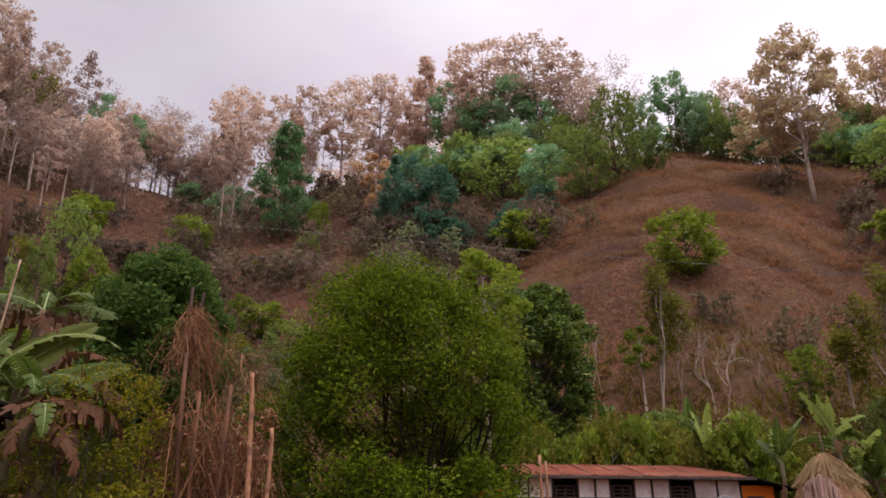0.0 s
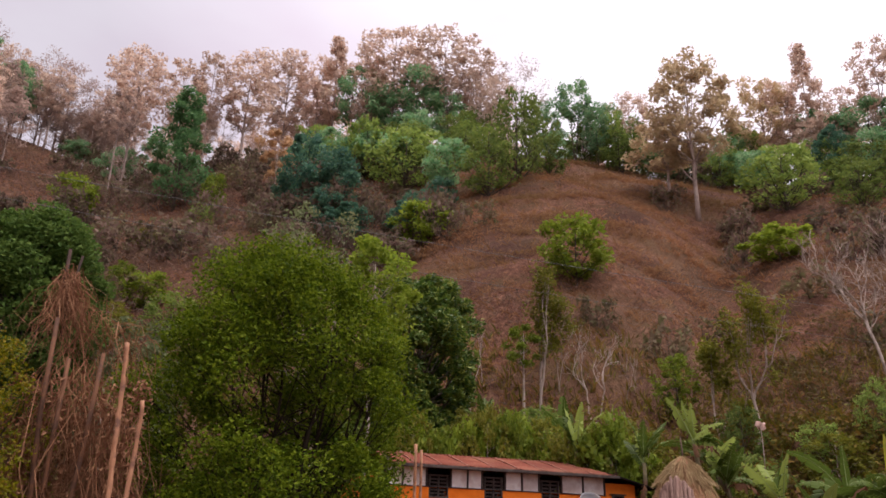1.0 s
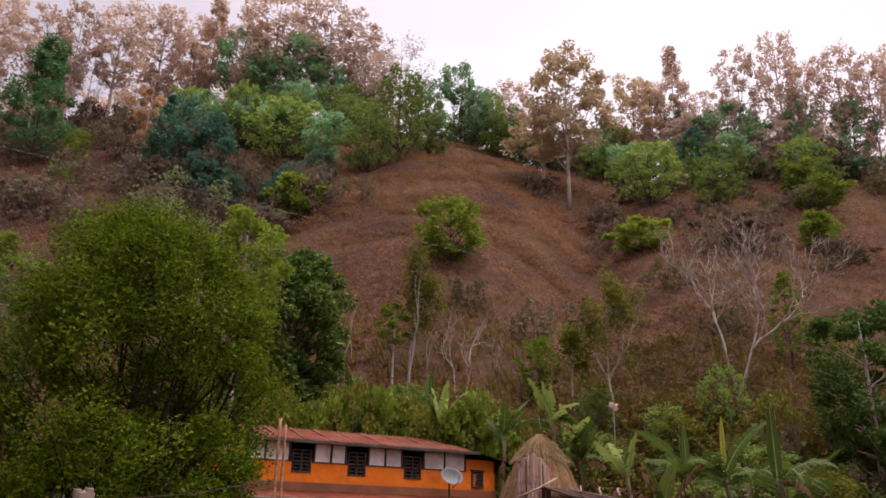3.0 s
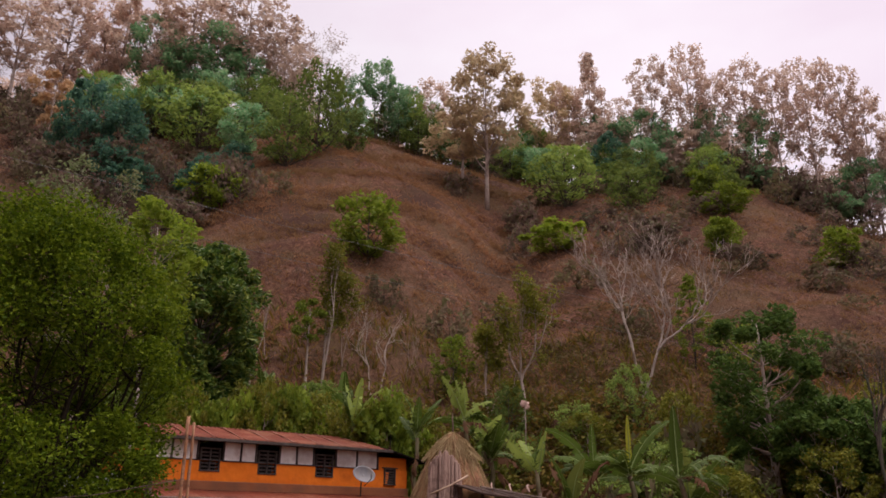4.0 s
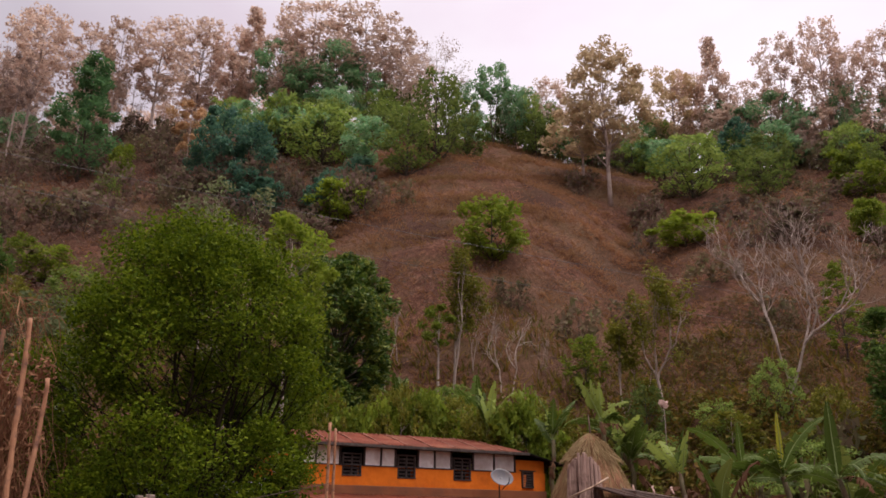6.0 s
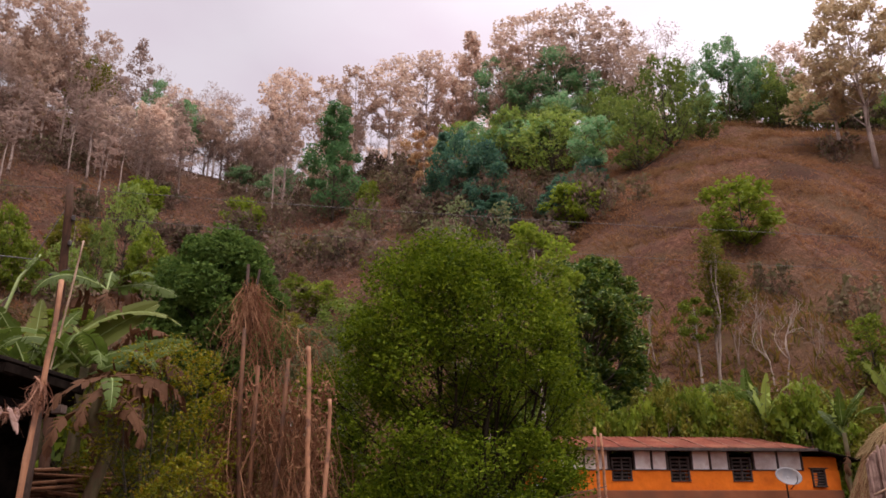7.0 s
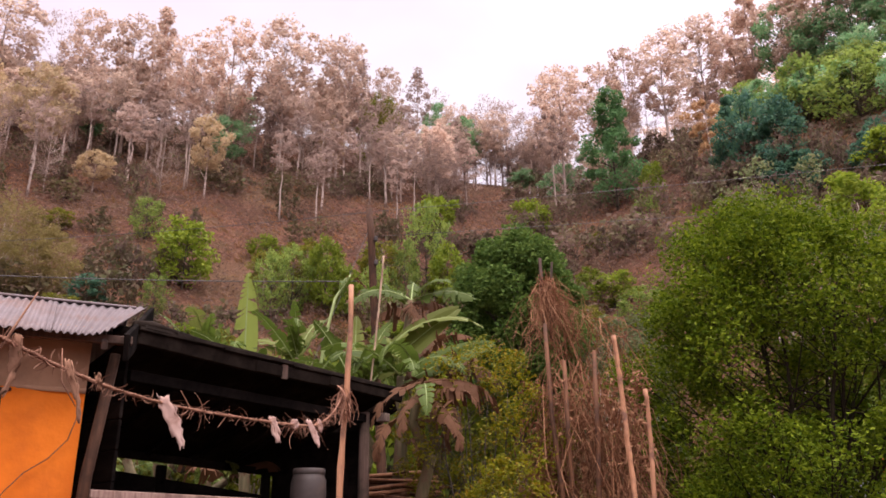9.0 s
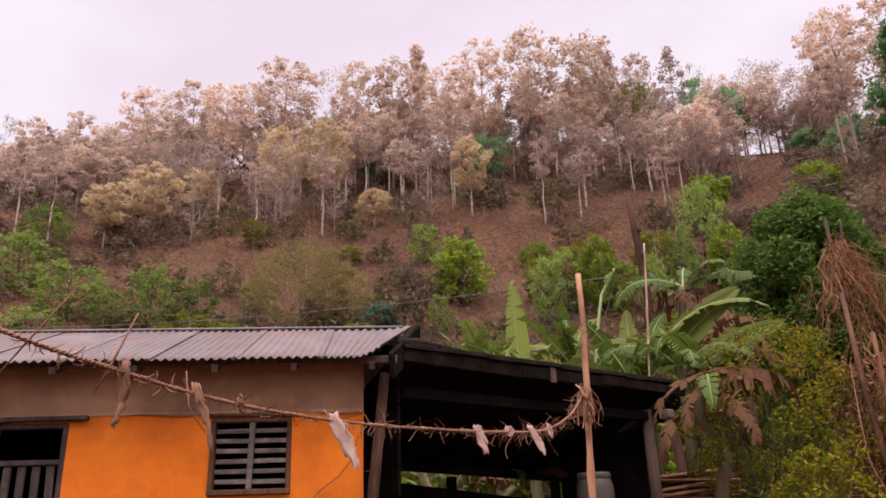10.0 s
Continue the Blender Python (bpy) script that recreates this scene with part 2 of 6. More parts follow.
CORNER_WOOD = surface("smoked_corner_wood", (0.036, 0.016, 0.009), (0.085, 0.038, 0.021), 8, 0.85, (3, 3, 0.3), (0.03, 0.014, 0.009), 3)
ORANGE = surface("orange_clay_wash", (0.78, 0.175, 0.013), (0.92, 0.235, 0.022), 2.2, 0.95, stain=(0.68, 0.155, 0.018), stain_scale=1.3, bump=0.8, depth=0.035)
RED_CLAY = surface("red_clay_band", (0.22, 0.075, 0.035), (0.30, 0.115, 0.055), 4, 0.95, stain=(0.17, 0.07, 0.04), stain_scale=1.0)
PLASTER = surface("bare_mud_plaster", (0.368, 0.203, 0.123), (0.602, 0.346, 0.214), 1.4, 0.95, (1, 1, 2.2), (0.259, 0.145, 0.092), 0.7, 0.5, 0.015)
WHITE_CLAY = surface("white_clay_panel", (0.718, 0.619, 0.587), (0.92, 0.88, 0.832), 4, 0.95, stain=(0.587, 0.473, 0.424), stain_scale=1.5)
RUST = surface("rusty_sheet", (0.129, 0.0245, 0.0117), (0.203, 0.0458, 0.0234), 3, 0.7, (1, 0.3, 1), (0.235, 0.0847, 0.0468), 0.9, 0.3, 0.006)
RUST_PALE = surface("worn_rust", (0.209, 0.088, 0.06), (0.342, 0.176, 0.128), 5, 0.7, (1, 0.3, 1), (0.19, 0.056, 0.0338), 2.0, 0.2, 0.004)
GALV = surface("galvanised_sheet", (0.135, 0.104, 0.108), (0.195, 0.156, 0.160), 4, 0.55, (1, 0.3, 1), (0.163, 0.0994, 0.0838), 1.3, 0.15, 0.004, 0.1)
THATCH = surface("old_hay", (0.199, 0.0857, 0.043), (0.398, 0.196, 0.11), 14, 0.95, (3, 3, 0.5), (0.152, 0.0656, 0.0382), 2.5, 0.9, 0.03)
GREY_PLANK = surface("grey_weathered_plank", (0.15, 0.10, 0.085), (0.33, 0.24, 0.205), 9, 0.9, (4, 4, 0.3), (0.10, 0.07, 0.06), 3.0)
ROPE = surface("straw_rope", (0.173, 0.0783, 0.0492), (0.306, 0.156, 0.103), 40, 0.95, bump=0.6, depth=0.004)
RAG = surface("dried_husk", (0.367, 0.218, 0.178), (0.569, 0.388, 0.339), 14, 0.9, (1, 1, 0.4), (0.22, 0.105, 0.0727), 9, 0.5, 0.006)
HAY_STRAW = foliage("hay_straw", [(0.238, 0.147, 0.0721), (0.347, 0.24, 0.125), (0.421, 0.313, 0.171)], 0.2, 0.85, 0.05)
STRAW = foliage("dry_stalks", [(0.154, 0.0644, 0.033), (0.263, 0.123, 0.0661), (0.324, 0.167, 0.0933), (0.202, 0.0839, 0.0441)], 0.15, 0.85, 0.05)
DEAD_LEAF = foliage("dead_banana_leaf", [(0.117, 0.0525, 0.0262), (0.168, 0.0807, 0.0426), (0.0936, 0.0404, 0.0197)], 0.25, 0.8, 0.1)
BANANA = foliage("banana_leaf", [(0.0307, 0.0657, 0.00806), (0.0558, 0.106, 0.0132), (0.0836, 0.134, 0.0203), (0.112, 0.149, 0.0275), (0.0474, 0.0857, 0.011)], 0.4, 0.42, 0.3, 0.12)
BANANA_PALE = foliage("pale_banana_leaf", [(0.0791, 0.123, 0.0228), (0.121, 0.166, 0.0334), (0.164, 0.204, 0.0469), (0.0976, 0.136, 0.0274), (0.182, 0.186, 0.0453)], 0.4, 0.45, 0.2, 0.1)
BANANA_LIGHT = foliage("light_banana_leaf", [(0.201, 0.269, 0.0439), (0.283, 0.346, 0.0731), (0.353, 0.404, 0.102), (0.231, 0.298, 0.0585)], 0.45, 0.45, 0.1, 0.1)
BANANA_YOUNG = foliage("young_banana_leaf", [(0.31, 0.32, 0.03), (0.42, 0.40, 0.045)], 0.5, 0.4, 0.1)
MIDRIB = surface("banana_midrib", (0.20, 0.26, 0.09), (0.28, 0.33, 0.13), 6, 0.5, bump=0)
BANANA_STEM = surface("banana_stem", (0.085, 0.075, 0.035), (0.17, 0.13, 0.07), 6, 0.7, (3, 3, 0.3), (0.13, 0.065, 0.04), 2.5)
PLASTIC = surface("grey_barrel_plastic", (0.0538, 0.0413, 0.0386), (0.0759, 0.0578, 0.0535), 5, 0.5, stain=(0.101, 0.0715, 0.0594), stain_scale=3, bump=0.1)
DISH = surface("grey_dish_paint", (0.17, 0.16, 0.175), (0.24, 0.225, 0.24), 6, 0.5, stain=(0.22, 0.18, 0.17), stain_scale=3, bump=0)
IRON = surface("dull_iron", (0.06, 0.05, 0.05), (0.12, 0.10, 0.095), 8, 0.6, bump=0.1, metal=0.6)
CONCRETE = surface("grey_concrete_post", (0.225, 0.16, 0.13), (0.356, 0.267, 0.221), 9, 0.95, stain=(0.16, 0.112, 0.0866), stain_scale=3)
WIRE = surface("aluminium_wire", (0.099, 0.09, 0.0945), (0.144, 0.131, 0.135), 5, 0.5, bump=0, metal=0.5)
# flat near-black that stands for an unlit room
ROOM_SHADE = surface("room_shade", (0.012, 0.009, 0.008), (0.022, 0.016, 0.015), 3, 0.95, gloss=0.0)
WHITE_WASH = surface("blue_white_wash", (0.42, 0.42, 0.46), (0.58, 0.57, 0.60), 3, 0.9, stain=(0.30, 0.26, 0.26), stain_scale=1.2)


# ---- mesh helpers ----
def mesh_of(name, verts, faces, mat, smooth=False):
    me = bpy.data.meshes.new(name)
    me.from_pydata(verts if isinstance(verts, list) else verts.tolist(), [], faces if isinstance(faces, list) else faces.tolist())
    me.materials.append(mat)
    if smooth:
        me.polygons.foreach_set("use_smooth", [True] * len(me.polygons))
    me.update()
    return me


def piece(name, verts, faces, mat, parent=None, label="", smooth=False):
    ob = new(name, mesh_of(name, verts, faces, mat, smooth))
    ob.parent = parent
    return tagged(ob, label) if label else ob


def part(name, bm, mat, parent=None, label="", smooth=False):
    me = bpy.data.meshes.new(name)
    bm.to_mesh(me)
    bm.free()
    me.materials.append(mat)
    if smooth:
        me.polygons.foreach_set("use_smooth", [True] * len(me.polygons))
    ob = new(name, me)
    ob.parent = parent
    return tagged(ob, label) if label else ob


def thing(name, m, label, category, group="", kind=""):
    ob = new(name)
    ob.empty_display_size = 0.2
    ob.matrix_world = m
    return tagged(ob, label, category, group, kind)


def block(size, at=(0, 0, 0), turn=(0, 0, 0), bevel=0.008, bm=None):
    """A box with worn, bevelled edges, centred on at."""
    bm = bm or bmesh.new()
    made = bmesh.ops.create_cube(bm, size=1.0, matrix=pose(*at, *turn) @ Matrix.Diagonal((*size, 1)))
    if bevel:
        edges = list({e for v in made["verts"] for e in v.link_edges})
        bmesh.ops.bevel(bm, geom=edges, offset=min(bevel, min(size) * 0.3), segments=1, affect="EDGES")
    return bm


def tube(V, F, pts, radii, n=6, cap=True):
    """Adds a tapered tube along pts to the lists V and F."""
    pts = [Vector(p) for p in pts]
    start, side = len(V), None
    for i, p in enumerate(pts):
        d = (pts[min(i + 1, len(pts) - 1)] - pts[max(i - 1, 0)]).normalized()
        if side is None:
            side = d.orthogonal().normalized()
        side = (side - d * side.dot(d)).normalized()
        other = d.cross(side)
        for k in range(n):
            a = 2 * math.pi * k / n
            V.append(tuple(p + (side * math.cos(a) + other * math.sin(a)) * radii[i]))
    for i in range(len(pts) - 1):
        for k in range(n):
            a, b = start + i * n + k, start + i * n + (k + 1) % n
            F.append((a, b, b + n, a + n))
    if cap:
        F.append(tuple(range(start + (len(pts) - 1) * n, start + len(pts) * n)))
        F.append(tuple(range(start + n - 1, start - 1, -1)))


def tube_part(name, pts, radii, mat, parent=None, label="", n=8):
    V, F = [], []
    tube(V, F, pts, radii, n)
    return piece(name, V, F, mat, parent, label, True)


def leaf_quads(rng, centres, length, width, up=0.35, fold=0.15, hang=0.0, far=False):
    """Folded rhombic leaves at centres, as vertex and face arrays; three-cornered ones for far crowns."""
    n = len(centres)
    a = rng.normal(size=(n, 3))
    a[:, 2] = a[:, 2] * (1 - up) - hang
    a /= np.linalg.norm(a, axis=1)[:, None] + 1e-9
    h = rng.normal(size=(n, 3)) + np.array([0, 0, up * 2.5])
    b = np.cross(a, h)
    b /= np.linalg.norm(b, axis=1)[:, None] + 1e-9
    nrm = np.cross(a, b)
    s = (length * rng.uniform(0.65, 1.3, n))[:, None]
    w = s * width / length
    if far:
        v = np.stack([centres - a * s * 0.5 + b * w * 0.5, centres - a * s * 0.4 - b * w * 0.5, centres + a * s * 0.5], 1)
        return v.reshape(-1, 3), np.arange(n * 3).reshape(-1, 3)
    v = np.stack([centres - a * s * 0.5, centres + b * w * 0.5 + nrm * s * fold, centres + a * s * 0.5, centres - b * w * 0.5 + nrm * s * fold], 1)
    return v.reshape(-1, 3), np.arange(n * 4).reshape(-1, 4)


# ---- trees ----
def envelope(shape, s):
    """Half-width of a crown at the share s of its height."""
    if shape == "cone":
        return 0.18 + 0.82 * (1 - s) ** 0.8 * min(1, s * 6 + 0.35)
    if shape == "dome":
        return math.sqrt(max(0.05, 1 - s ** 2.8 * 0.95)) * min(1, 0.46 + s * 1.15)
    if shape == "crown":
        return math.sqrt(max(0.05, 1 - s ** 2.7 * 0.95)) * min(1, 0.6 + s * 0.85)
    if shape == "spire":
        return (0.35 + 0.65 * math.sin(math.pi * min(1, s * 0.9 + 0.1))) * (1 - 0.75 * s * s)
    if shape == "vase":
        return (0.4 + 0.6 * s ** 0.6) * math.sqrt(max(0.05, 1 - max(0, (s - 0.6) / 0.42) ** 2))
    return math.sqrt(max(0.06, 1 - (2 * s - 1) ** 2 * 0.92))


def grow(rng, height, width, clear, shape, clumps, leaves, leaf, girth, spread=0.16, stems=1, twigs=3, flat=0.75, lean=0.04, hang=0.0, sides=6, far=False, gap=None, core=0.0, splay=(0.10, 0.24)):
    """A tree: trunk and limbs as one tube mesh, and a crown of leaves in uneven clumps. clear: the height at which the crown begins."""
    V, F = [], []
    paths = []
    for k in range(stems):
        a = rng.uniform(0, 6.28)
        off = 0.0 if stems == 1 else width * rng.uniform(*splay)
        pts, rad = [], []
        for i in range(9):
            s = i / 8
            z = height * 0.93 * s * (1 if stems == 1 else rng.uniform(0.8, 0.9))
            w = off * s ** 0.8
            pts.append(Vector((math.cos(a) * w + rng.normal(0, lean) * height * 0.1 * s, math.sin(a) * w + rng.normal(0, lean) * height * 0.1 * s, z)))
            rad.append(girth * (1.15 if i == 0 else 1) * (1 - s) ** 0.85 / (stems ** 0.5) + 0.012 * height / 10)
        pts = sorted(pts, key=lambda p: p.z)
        tube(V, F, pts, rad, sides)
        paths.append((pts, rad))
    leaf_at = []
    tall = height - clear
    for i in range(clumps):
        s = (i + rng.uniform(0.1, 0.9)) / clumps
        a = i * 2.39996 + rng.uniform(-0.5, 0.5)
        if shape == "dome":
            s = s ** 1.25
        if gap and gap[1] < s < gap[2] and math.cos(a - radians(gap[0])) > 0.62 and rng.uniform() < 0.8:
            continue
        reach = envelope(shape, s) * width / 2
        rr = reach * (rng.uniform(0.35, 1.0) ** 0.5) * (rng.uniform(0.7, 1.25) if far else 1.0)
        if core and i % 10 < core * 10:
            rr = reach * rng.uniform(0.05, 0.6)
        c = Vector((math.cos(a) * rr, math.sin(a) * rr, clear + tall * (0.03 + 0.94 * s)))
        pts, rad = paths[i % stems]
        want = max(clear * 0.55, c.z - rr * rng.uniform(0.5, 1.1))
        j = min(range(len(pts)), key=lambda q: abs(pts[q].z - want))
        j = min(j, len(pts) - 2)
        root, r0 = pts[j], max(rad[j] * 0.5, 0.008 * height / 10)
        mid = root.lerp(c, 0.5) + Vector((rng.normal() * 0.08, rng.normal() * 0.08, -0.10 * (c - root).length + rng.normal() * 0.05)) * 1.0
        tube(V, F, [root, mid, c], [r0, r0 * 0.65, r0 * 0.3], max(3, sides - 2), False)
        size = spread * width * rng.uniform(0.65, 1.35)
        for q in range(twigs):
            d = Vector(rng.normal(size=3)).normalized()
            d.z = abs(d.z) * 0.7 - hang
            tube(V, F, [mid.lerp(c, rng.uniform(0.4, 1)), c + d * size * 1.1], [r0 * 0.3, r0 * 0.10], 3, False)
        m = int(leaves / clumps * rng.uniform(0.6, 1.4))
        if m:
            g = rng.normal(size=(m, 3))
            g /= np.linalg.norm(g, axis=1)[:, None]
            g *= (rng.uniform(0, 1, m) ** 0.45)[:, None] * size * np.array([1, 1, flat])
            g[:, 2] -= hang * size * rng.uniform(0, 1, m)
            leaf_at.append(g + np.array(c))
    LV, LF = (leaf_quads(rng, np.concatenate(leaf_at), leaf[0], leaf[1], hang=hang, far=far) if leaf_at else (None, None))
    return V, F, LV, LF


def forked(rng, height, width, girth, stems=2, levels=5, crook=0.22, tuft=0, leaf=(0.18, 0.08), size=0.35, sides=6, wide=(0.45, 0.95), lift=0.10, splay=(0.25, 0.45), taper=0.62):
    """A crooked tree that forks again and again; tuft: leaves at each twig's end."""
    limbs, ends = [], []

    def limb(p, d, length, level):
        pts = [p]
        for i in range(5):
            d = (d + Vector(rng.normal(size=3)) * crook + Vector((0, 0, lift))).normalized()
            p = p + d * (length / 5)
            pts.append(p)
        limbs.append((pts, level))
        if level == levels:
            ends.append(pts[-1])
            ends.append(pts[3])
            return
        for k in range(2 if rng.uniform() < 0.65 else 3):
            side = d.cross(Vector(rng.normal(size=3))).normalized()
            limb(p, (d + side * rng.uniform(*wide)).normalized(), length * rng.uniform(0.62, 0.84), level + 1)
        if level > 0:
            side = d.cross(Vector(rng.normal(size=3))).normalized()
            limb(pts[rng.integers(2, 5)], (d * 0.6 + side).normalized(), length * rng.uniform(0.4, 0.6), min(levels, level + 2))

    for k in range(stems):
        a = 6.283 * k / stems + rng.uniform(-0.4, 0.4)
        s = 0.0 if stems == 1 else rng.uniform(*splay)
        limb(Vector((0, 0, 0)), Vector((math.cos(a) * s, math.sin(a) * s, 1)).normalized(), 1.0, 0)
    top = max(p.z for pts, _ in limbs for p in pts)
    span = 2 * float(np.quantile([math.hypot(p.x, p.y) for p in ends], 0.93))
    fit = lambda p: Vector((p.x * width / span, p.y * width / span, p.z * height / top))
    V, F, TV, TF = [], [], [], []
    for pts, level in limbs:
        r0 = girth * taper ** level
        tube(*((TV, TF) if not tuft and level > 1 else (V, F)), [fit(p) for p in pts], [r0 * (1 - 0.35 * i / 5) for i in range(6)], max(3, sides - level), False)
    if not tuft:
        return V, F, TV, TF
    at = np.repeat(np.array([tuple(fit(p)) for p in ends]), tuft, 0)
    keep = rng.uniform(size=len(ends)) < 0.8
    at = at[np.repeat(keep, tuft)]
    LV, LF = leaf_quads(rng, at + rng.normal(size=at.shape) * size * 0.5, leaf[0], leaf[1])
    return V, F, LV, LF


def tree_thing(name, built, bark, leaf_mat, label, category="tree", group=""):
    V, F, LV, LF = built
    ob = thing(name, Matrix(), label, category, group)
    piece("trunk", V, F, bark, ob, "", True)
    if LV is not None:
        piece("crown", LV, LF, leaf_mat, ob)
    return ob


class Kind:
    """A kind of tree: a few grown specimens, that are copied at other sizes."""

    def __init__(self, name, count, seed, bark, leaf_mat, label, group, **how):
        self.size, self.made, self.used = (how["height"], how["width"]), [], 0
        self.rng = np.random.default_rng(seed + 500)
        for i in range(count):
            self.made.append((name, grow(np.random.default_rng(seed + i), **how), bark, leaf_mat, label, group))
        self.first = [None] * count


def plant(kind, x, y, height, width, sink=0.15, z=None):
    """One tree of that kind, at its height and crown width."""
    i = kind.used % len(kind.made)
    kind.used += 1
    name, built, bark, leaf_mat, label, group = kind.made[i]
    m = pose(x, y, (float(ground_z(x, y)) if z is None else z) - sink, 0, 0, kind.rng.uniform(0, 360)) @ Matrix.Diagonal((width / kind.size[1], width / kind.size[1], height * 1.05 / kind.size[0], 1))
    if kind.first[i] is None:
        kind.first[i] = tree_thing(name, built, bark, leaf_mat, label, "tree", group)
        kind.first[i].matrix_basis = m
        return kind.first[i]
    plain = kind.first[i].matrix_basis.copy()
    kind.first[i].matrix_basis = Matrix()
    ob = copy_thing(kind.first[i], m)
    kind.first[i].matrix_basis = plain
    return ob


# ---- lie of the land ----
# crest of the hills: azimuth (degrees, to the right of +y), elevation of the ground there, distance
CREST_AZ = (-180, -125, -100, -78, -67, -55, -44, -34, -28, -22, -17, -10, -1, 8, 15, 25, 36, 47, 51, 56, 66, 90, 125, 180)
CREST_EL = (2, 6, 17, 22.5, 25, 26.6, 27.8, 27.2, 25.8, 23.8, 22.9, 25, 27, 28.2, 27.2, 25.6, 24.2, 22.4, 20.2, 17.2, 12.5, 7, 3, 2)
CREST_R = (150, 130, 116, 112, 112, 114, 116, 118, 118, 116, 112, 104, 97, 92, 92, 92, 92, 94, 95, 97, 102, 120, 150, 150)


def lump(x, y, s, k):
    return np.sin(x / s + k) * np.cos(y / (s * 1.17) - 1.7 * k) + 0.5 * np.sin((x + 0.6 * y) / (s * 0.43) + 2.1 * k)


def ground_z(x, y):
    """Height of the ground: a yard, raised on the west side, and wooded hills behind it."""
    x, y = np.asarray(x, float), np.asarray(y, float)
    r, az = np.hypot(x, y) + 1e-6, np.degrees(np.arctan2(x, y))
    el, rc = np.interp(az, CREST_AZ, CREST_EL), np.interp(az, CREST_AZ, CREST_R)
    top = 1.6 + rc * np.tan(np.radians(el))
    foot = 29.0
    s = np.clip((r - foot) / (rc - foot), 0, 1)
    rise = (top - 0.6) * (0.9 * s + 0.1 * np.sin(s * np.pi / 2))
    over = np.clip(r - rc, 0, None)
    fall = (top - 0.6) * (1 - np.exp(-((over / 70) ** 2)))
    side = np.clip((-x - 3.0) / 4.0, 0, 1) * np.clip((14 - np.abs(y - 9)) / 4, 0, 1)
    z = 0.9 * side * side * (3 - 2 * side) + 0.6 * np.clip((r - 20) / 9, 0, 1) + rise - fall
    wild = np.clip((r - 28) / 10, 0, 1)
    # a grassy spur between two gullies, stepped by cattle tracks
    body = np.clip((r - 36) / 14, 0, 1) * np.clip((84 - r) / 16, 0, 1)
    z = z + body * (2.4 * np.exp(-(((az - 18) / 6.5) ** 2)) - 2.8 * np.exp(-(((az - 4.5) / 4.5) ** 2)) - 2.6 * np.exp(-(((az - 28.5) / 2.6) ** 2)) - 1.5 * np.exp(-(((az - 47) / 4) ** 2)))
    z = z + body * 0.26 * np.sin(r * 1.45 + 1.6 * lump(x, y, 9.0, 0.5)) * np.clip((az - 6) / 4, 0, 1)
    return z + wild * (0.7 * lump(x, y, 7.3, 0.4) + 0.32 * lump(x, y, 2.9, 1.3) + 0.9 * lump(x, y, 17.0, 2.0)) + 0.02 * lump(x, y, 1.7, 0.9)


# ---- ground ----
def build_ground():
    rings = np.concatenate([np.linspace(0.6, 28, 40), np.linspace(29, 122, 130), np.geomspace(126, 3500, 26)])
    spokes = np.radians(np.concatenate([np.linspace(-100, 75, 330), np.linspace(77, 258, 50)]))
    R, A = np.meshgrid(rings, spokes, indexing="ij")
    X, Y = R * np.sin(A), R * np.cos(A)
    V = np.stack([X, Y, ground_z(X, Y)], -1).reshape(-1, 3)
    n, m = len(rings), len(spokes)
    i, j = np.meshgrid(np.arange(n - 1), np.arange(m), indexing="ij")
    a, b = i * m + j, i * m + (j + 1) % m
    F = np.stack([a, b, b + m, a + m], -1).reshape(-1, 4).tolist()
    V = V.tolist() + [[0, 0, 0]]
    F += [(n * m, (k + 1) % m, k) for k in range(m)]
    return tagged(piece("ground", V, F, SOIL, None, "", True), "dry reddish-brown earth rising into steep hillsides", "ground", "", "structure")


build_ground()


def tufts(rng, x, y, tall, lean, blades, wide):
    """Grass tufts at the places x, y: arrays of narrow blades."""
    n = len(x)
    x, y = np.repeat(x, blades), np.repeat(y, blades)
    h = np.repeat(tall * rng.uniform(0.5, 1.3, n), blades) * rng.uniform(0.6, 1.1, n * blades)
    a = rng.uniform(0, 6.283, n * blades)
    x, y = x + rng.normal(0, 0.10, len(x)), y + rng.normal(0, 0.10, len(x))
    z = ground_z(x, y) - 0.04
    d = np.stack([np.cos(a), np.sin(a), 0 * a], 1)
    s = np.stack([-np.sin(a), np.cos(a), 0 * a], 1)
    base = np.stack([x, y, z], 1)
    w, l = (wide * rng.uniform(0.6, 1.4, len(x)))[:, None], (lean * rng.uniform(0.2, 1.2, len(x)) * h)[:, None]
    up = np.stack([0 * a, 0 * a, h], 1)
    v = np.stack([base - s * w, base + s * w, base + up * 0.6 + d * l * 0.4 + s * w * 0.6, base + up + d * l], 1)
    return v.reshape(-1, 3), np.arange(len(x) * 4).reshape(-1, 4)


def polar(rng, n, az0, az1, r0, r1):
    a, r = np.radians(rng.uniform(az0, az1, n)), np.sqrt(rng.uniform(r0 * r0, r1 * r1, n))
    return r * np.sin(a), r * np.cos(a)


rng = np.random.default_rng(11)
ga, gr = np.radians(rng.uniform(-88, 64, 36000)), rng.uniform(30, 108, 36000)
gx, gy = gr * np.sin(ga), gr * np.cos(ga)
keep = lump(gx, gy, 3.1, 0.7) + rng.normal(0, 0.6, len(gx)) > -0.9
v, f = tufts(rng, gx[keep], gy[keep], 0.34, 2.2, 3, 0.035)
tagged(piece("dry_grass", v, f, DRY_GRASS), "tall dry reddish grass covering the hillsides", "grass", "", "stuff")
gx, gy = polar(rng, 9000, -75, 62, 27, 44)
v, f = tufts(rng, gx, gy, 0.6, 0.8, 3, 0.045)
